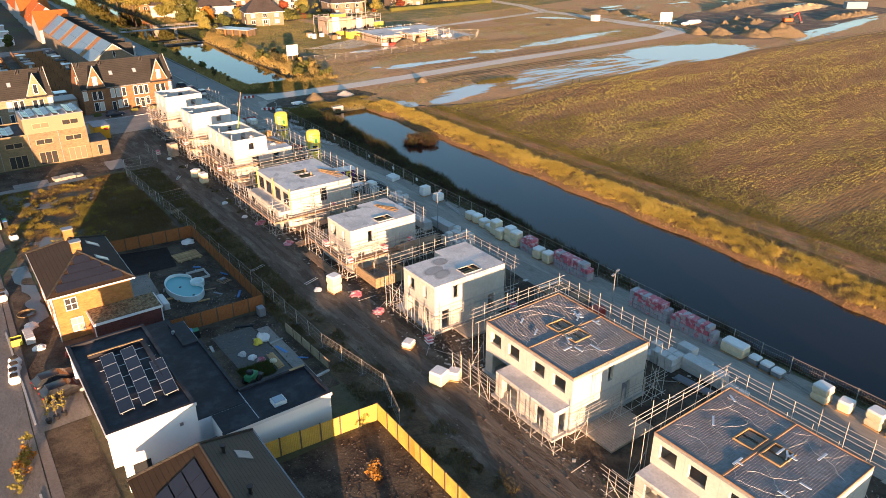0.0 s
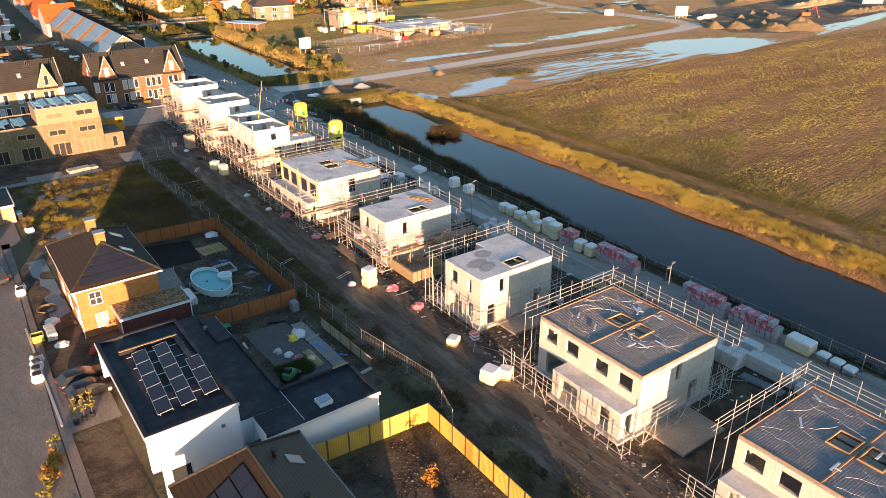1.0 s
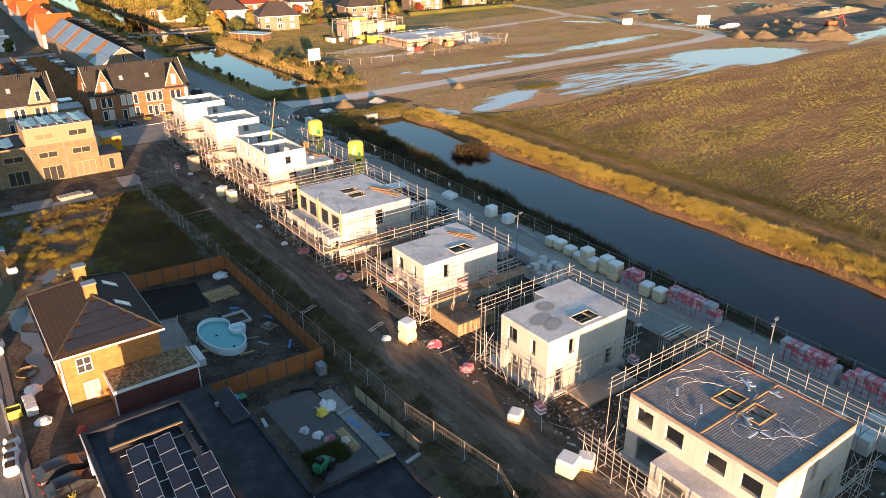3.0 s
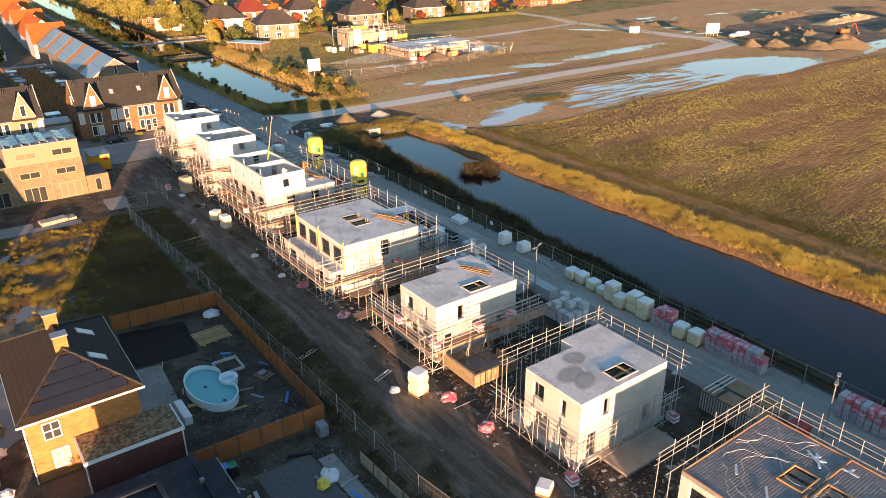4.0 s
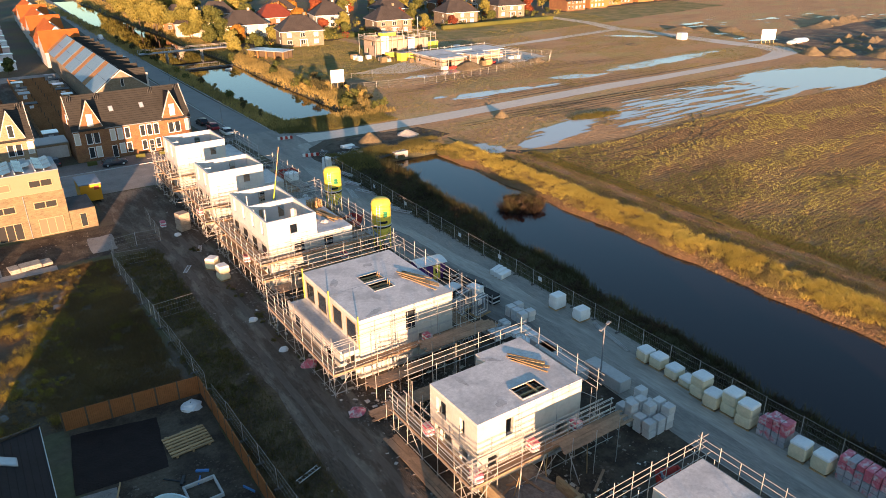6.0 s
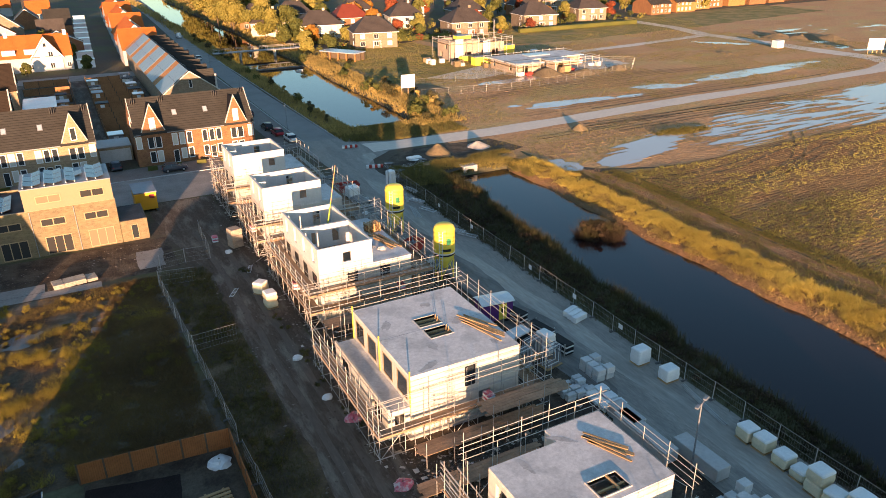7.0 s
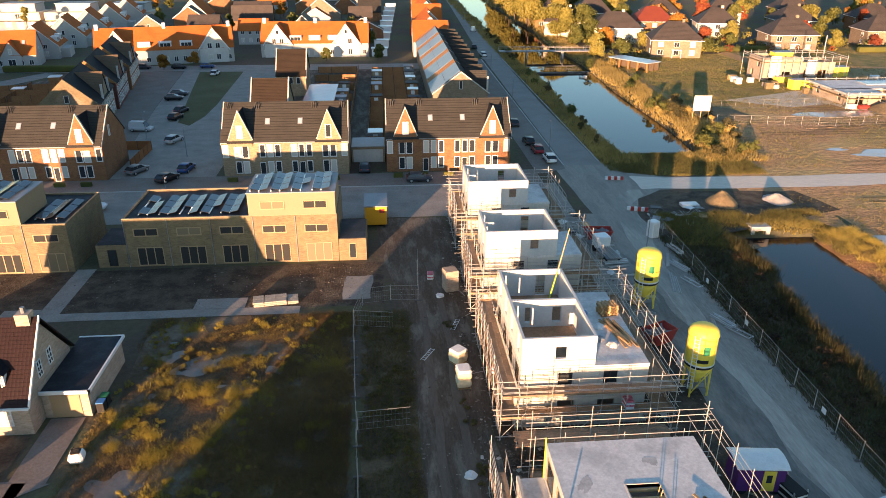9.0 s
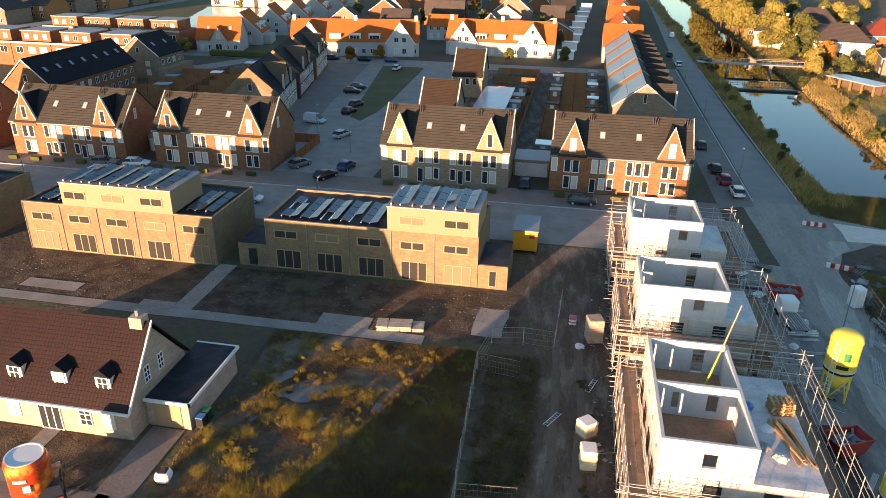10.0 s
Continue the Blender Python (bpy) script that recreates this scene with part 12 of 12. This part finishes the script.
part("can_lid", MB().lathe(0, 0, [(1.24, 3.005), (1.27, 3.08), (1.17, 3.08), (1.14, 3.03), (0.05, 3.035)], 28), M["white"], cn, "silver can lid")
part("pale_mark", MB().box(0.0, -1.41, 0.9, 0.5, -1.1, 1.45).box(-0.5, -1.4, 1.7, 0.35, -1.1, 1.95), M["white"], cn, "pale printed mark")
# ladders and frames lying about
for k, (x, y, rz) in enumerate(((-3.6, 96.5, 70), (-5.6, 40.8, 20), (-6.8, 91.0, 60), (-9.6, 48.5, 20))):
    s = thing("ladder", "aluminium ladder frame lying on the ground", "ladder", "ladders", x, y, 0.1, rz)
    for o in (-0.2, 0.2):
        part("rail", MB().tube((-1.1, o, 0), (1.1, o, 0), 0.03, 5), M["alu"], s)
    for j in range(7):
        part("rung", MB().tube((-1.0 + j * 0.33, -0.2, 0), (-1.0 + j * 0.33, 0.2, 0), 0.02, 4), M["alu"], s)
for k in range(24):
    rr = random.Random(k)
    o = solo("loose_tube", MB().tube((-1.2, 0, 0.05), (1.2, 0, 0.05), 0.028, 5), M["steel"], "scaffold tube lying on the ground", "tube", "loose tubes", m=pose(rr.choice((rr.uniform(-2.6, -1.4), rr.uniform(12.2, 14.0), rr.uniform(14, 17))), rr.uniform(-15, 110), 0.01, 0, 0, rr.uniform(0, 180)))

# tubes, frames and junk at the corner of the roads and beside the last houses
for k in range(40):
    rr = random.Random(500 + k)
    x, y = (rr.uniform(27.5, 37), rr.uniform(120.5, 128.5)) if k < 18 else (rr.uniform(13.6, 17.2), rr.uniform(96, 128))
    s_ = thing("junk_frame", "grey steel frame and tubes lying on the soil", "frame", "frames lying on the soil", x, y, 0.02, rr.uniform(0, 180))
    for j in range(rr.randint(2, 4)):
        part("tube", MB().tube((-1.1, j * 0.3, 0.05), (1.1, j * 0.3 + rr.uniform(-0.2, 0.2), 0.05 + 0.05 * j), 0.035, 5), M["steel" if k % 3 else "darksteel"], s_)
    if k % 3 == 0:
        part("sheet", MB().box(-0.8, -0.6, 0.22, 0.7, 0.5, 0.3), M[("lead", "wrap", "wood", "darksteel")[k % 4]], s_)

for k, (x, y, rz, n_) in enumerate(((25.0, 108.4, 110, 4), (26.3, 113.4, 100, 5), (24.4, 95.0, 112, 4), (25.1, 92.8, 118, 3), (19.3, 106.2, 80, 5), (17.2, 112.2, 10, 6), (17.6, 110.2, 5, 5), (24.8, 104.2, 112, 2))):
    s_ = thing("junk_frame", "grey scaffold frames and boards stacked at the road's edge", "frames", "frames by the road", x, y, 0.02, rz)
    for j in range(n_):
        part("frame", MB().tube((-1.5, -0.35, 0.06 + 0.09 * j), (1.5, -0.35 + 0.04 * j, 0.06 + 0.09 * j), 0.035, 5).tube((-1.5, 0.35, 0.06 + 0.09 * j), (1.5, 0.35 - 0.03 * j, 0.06 + 0.09 * j), 0.035, 5).tube((-1.4, -0.35, 0.06 + 0.09 * j), (-1.4, 0.35, 0.06 + 0.09 * j), 0.03, 5).tube((0.2 * j, -0.35, 0.06 + 0.09 * j), (0.2 * j, 0.35, 0.06 + 0.09 * j), 0.03, 5), M["alu" if j % 2 else "steel"], s_)

# crumbs of stone, wood and plastic trodden into the site ground
def crumbs(name, n, spots, lo, hi, flat, mat, label):
    """Many small irregular lumps scattered over strips of ground."""
    xs = np.array([rnd.uniform(a, c) for a, b, c, d in (spots[k % len(spots)] for k in range(n))])
    ys = np.array([rnd.uniform(b, d) for a, b, c, d in (spots[k % len(spots)] for k in range(n))])
    sz = lo + (hi - lo) * nrng.random(n) ** 3
    ang = nrng.uniform(0, 6.28, n)
    base = np.array([(-1, -0.6, 0), (1, -0.5, 0), (0.8, 0.6, 0), (-0.9, 0.7, 0), (-0.3, -0.2, 0.8), (0.4, 0.2, 0.7)])
    V = base[None] * (sz[:, None, None] * np.array([1, 1, flat])) * nrng.uniform(0.6, 1.4, (n, 1, 3))
    c, s_ = np.cos(ang)[:, None], np.sin(ang)[:, None]
    X, Y = V[..., 0] * c - V[..., 1] * s_, V[..., 0] * s_ + V[..., 1] * c
    V = np.stack([X + xs[:, None], Y + ys[:, None], V[..., 2] + 0.015], -1).reshape(-1, 3)
    t = np.array([(0, 1, 4), (1, 2, 5), (1, 5, 4), (2, 3, 5), (3, 4, 5), (3, 0, 4)])
    T = (np.arange(n)[:, None, None] * 6 + t[None]).reshape(-1, 3)
    tagged(part(name, fast_mesh(name, V, T), mat), label, "debris", kind="stuff")


lump = leaf_mat("trodden_crumbs", [(0.05, 0.04, 0.03), (0.14, 0.11, 0.085), (0.34, 0.30, 0.25)])
pale = leaf_mat("pale_scraps", [(0.30, 0.24, 0.16), (0.55, 0.50, 0.42), (0.70, 0.68, 0.64)])
strips = [(-3.6, -30, -1.6, 126), (-9.5, -30, -2.5, 112), (10.6, -30, 17, 126), (-1.5, 13, 10, 20), (-1.5, 29, 10, 39), (-1.5, 49, 10, 57), (-1.5, 72, 10, 79), (-1.5, 94, 12, 100)]
crumbs("ground_clods", 16000, strips, 0.03, 0.16, 0.7, lump, "clods and stones trodden into the site ground")
crumbs("ground_scraps", 1500, strips[:1] + strips[2:], 0.04, 0.3, 0.25, pale, "scattered offcuts and packaging scraps on the site ground")
crumbs("garden_clods", 6000, [(-24, 38.8, -13.5, 55), (-23.5, 19.5, -13.5, 37), (-25, -12, -13.4, 11.5), (-78, 102, -12, 112)], 0.03, 0.14, 0.7, lump, "clods of garden soil")
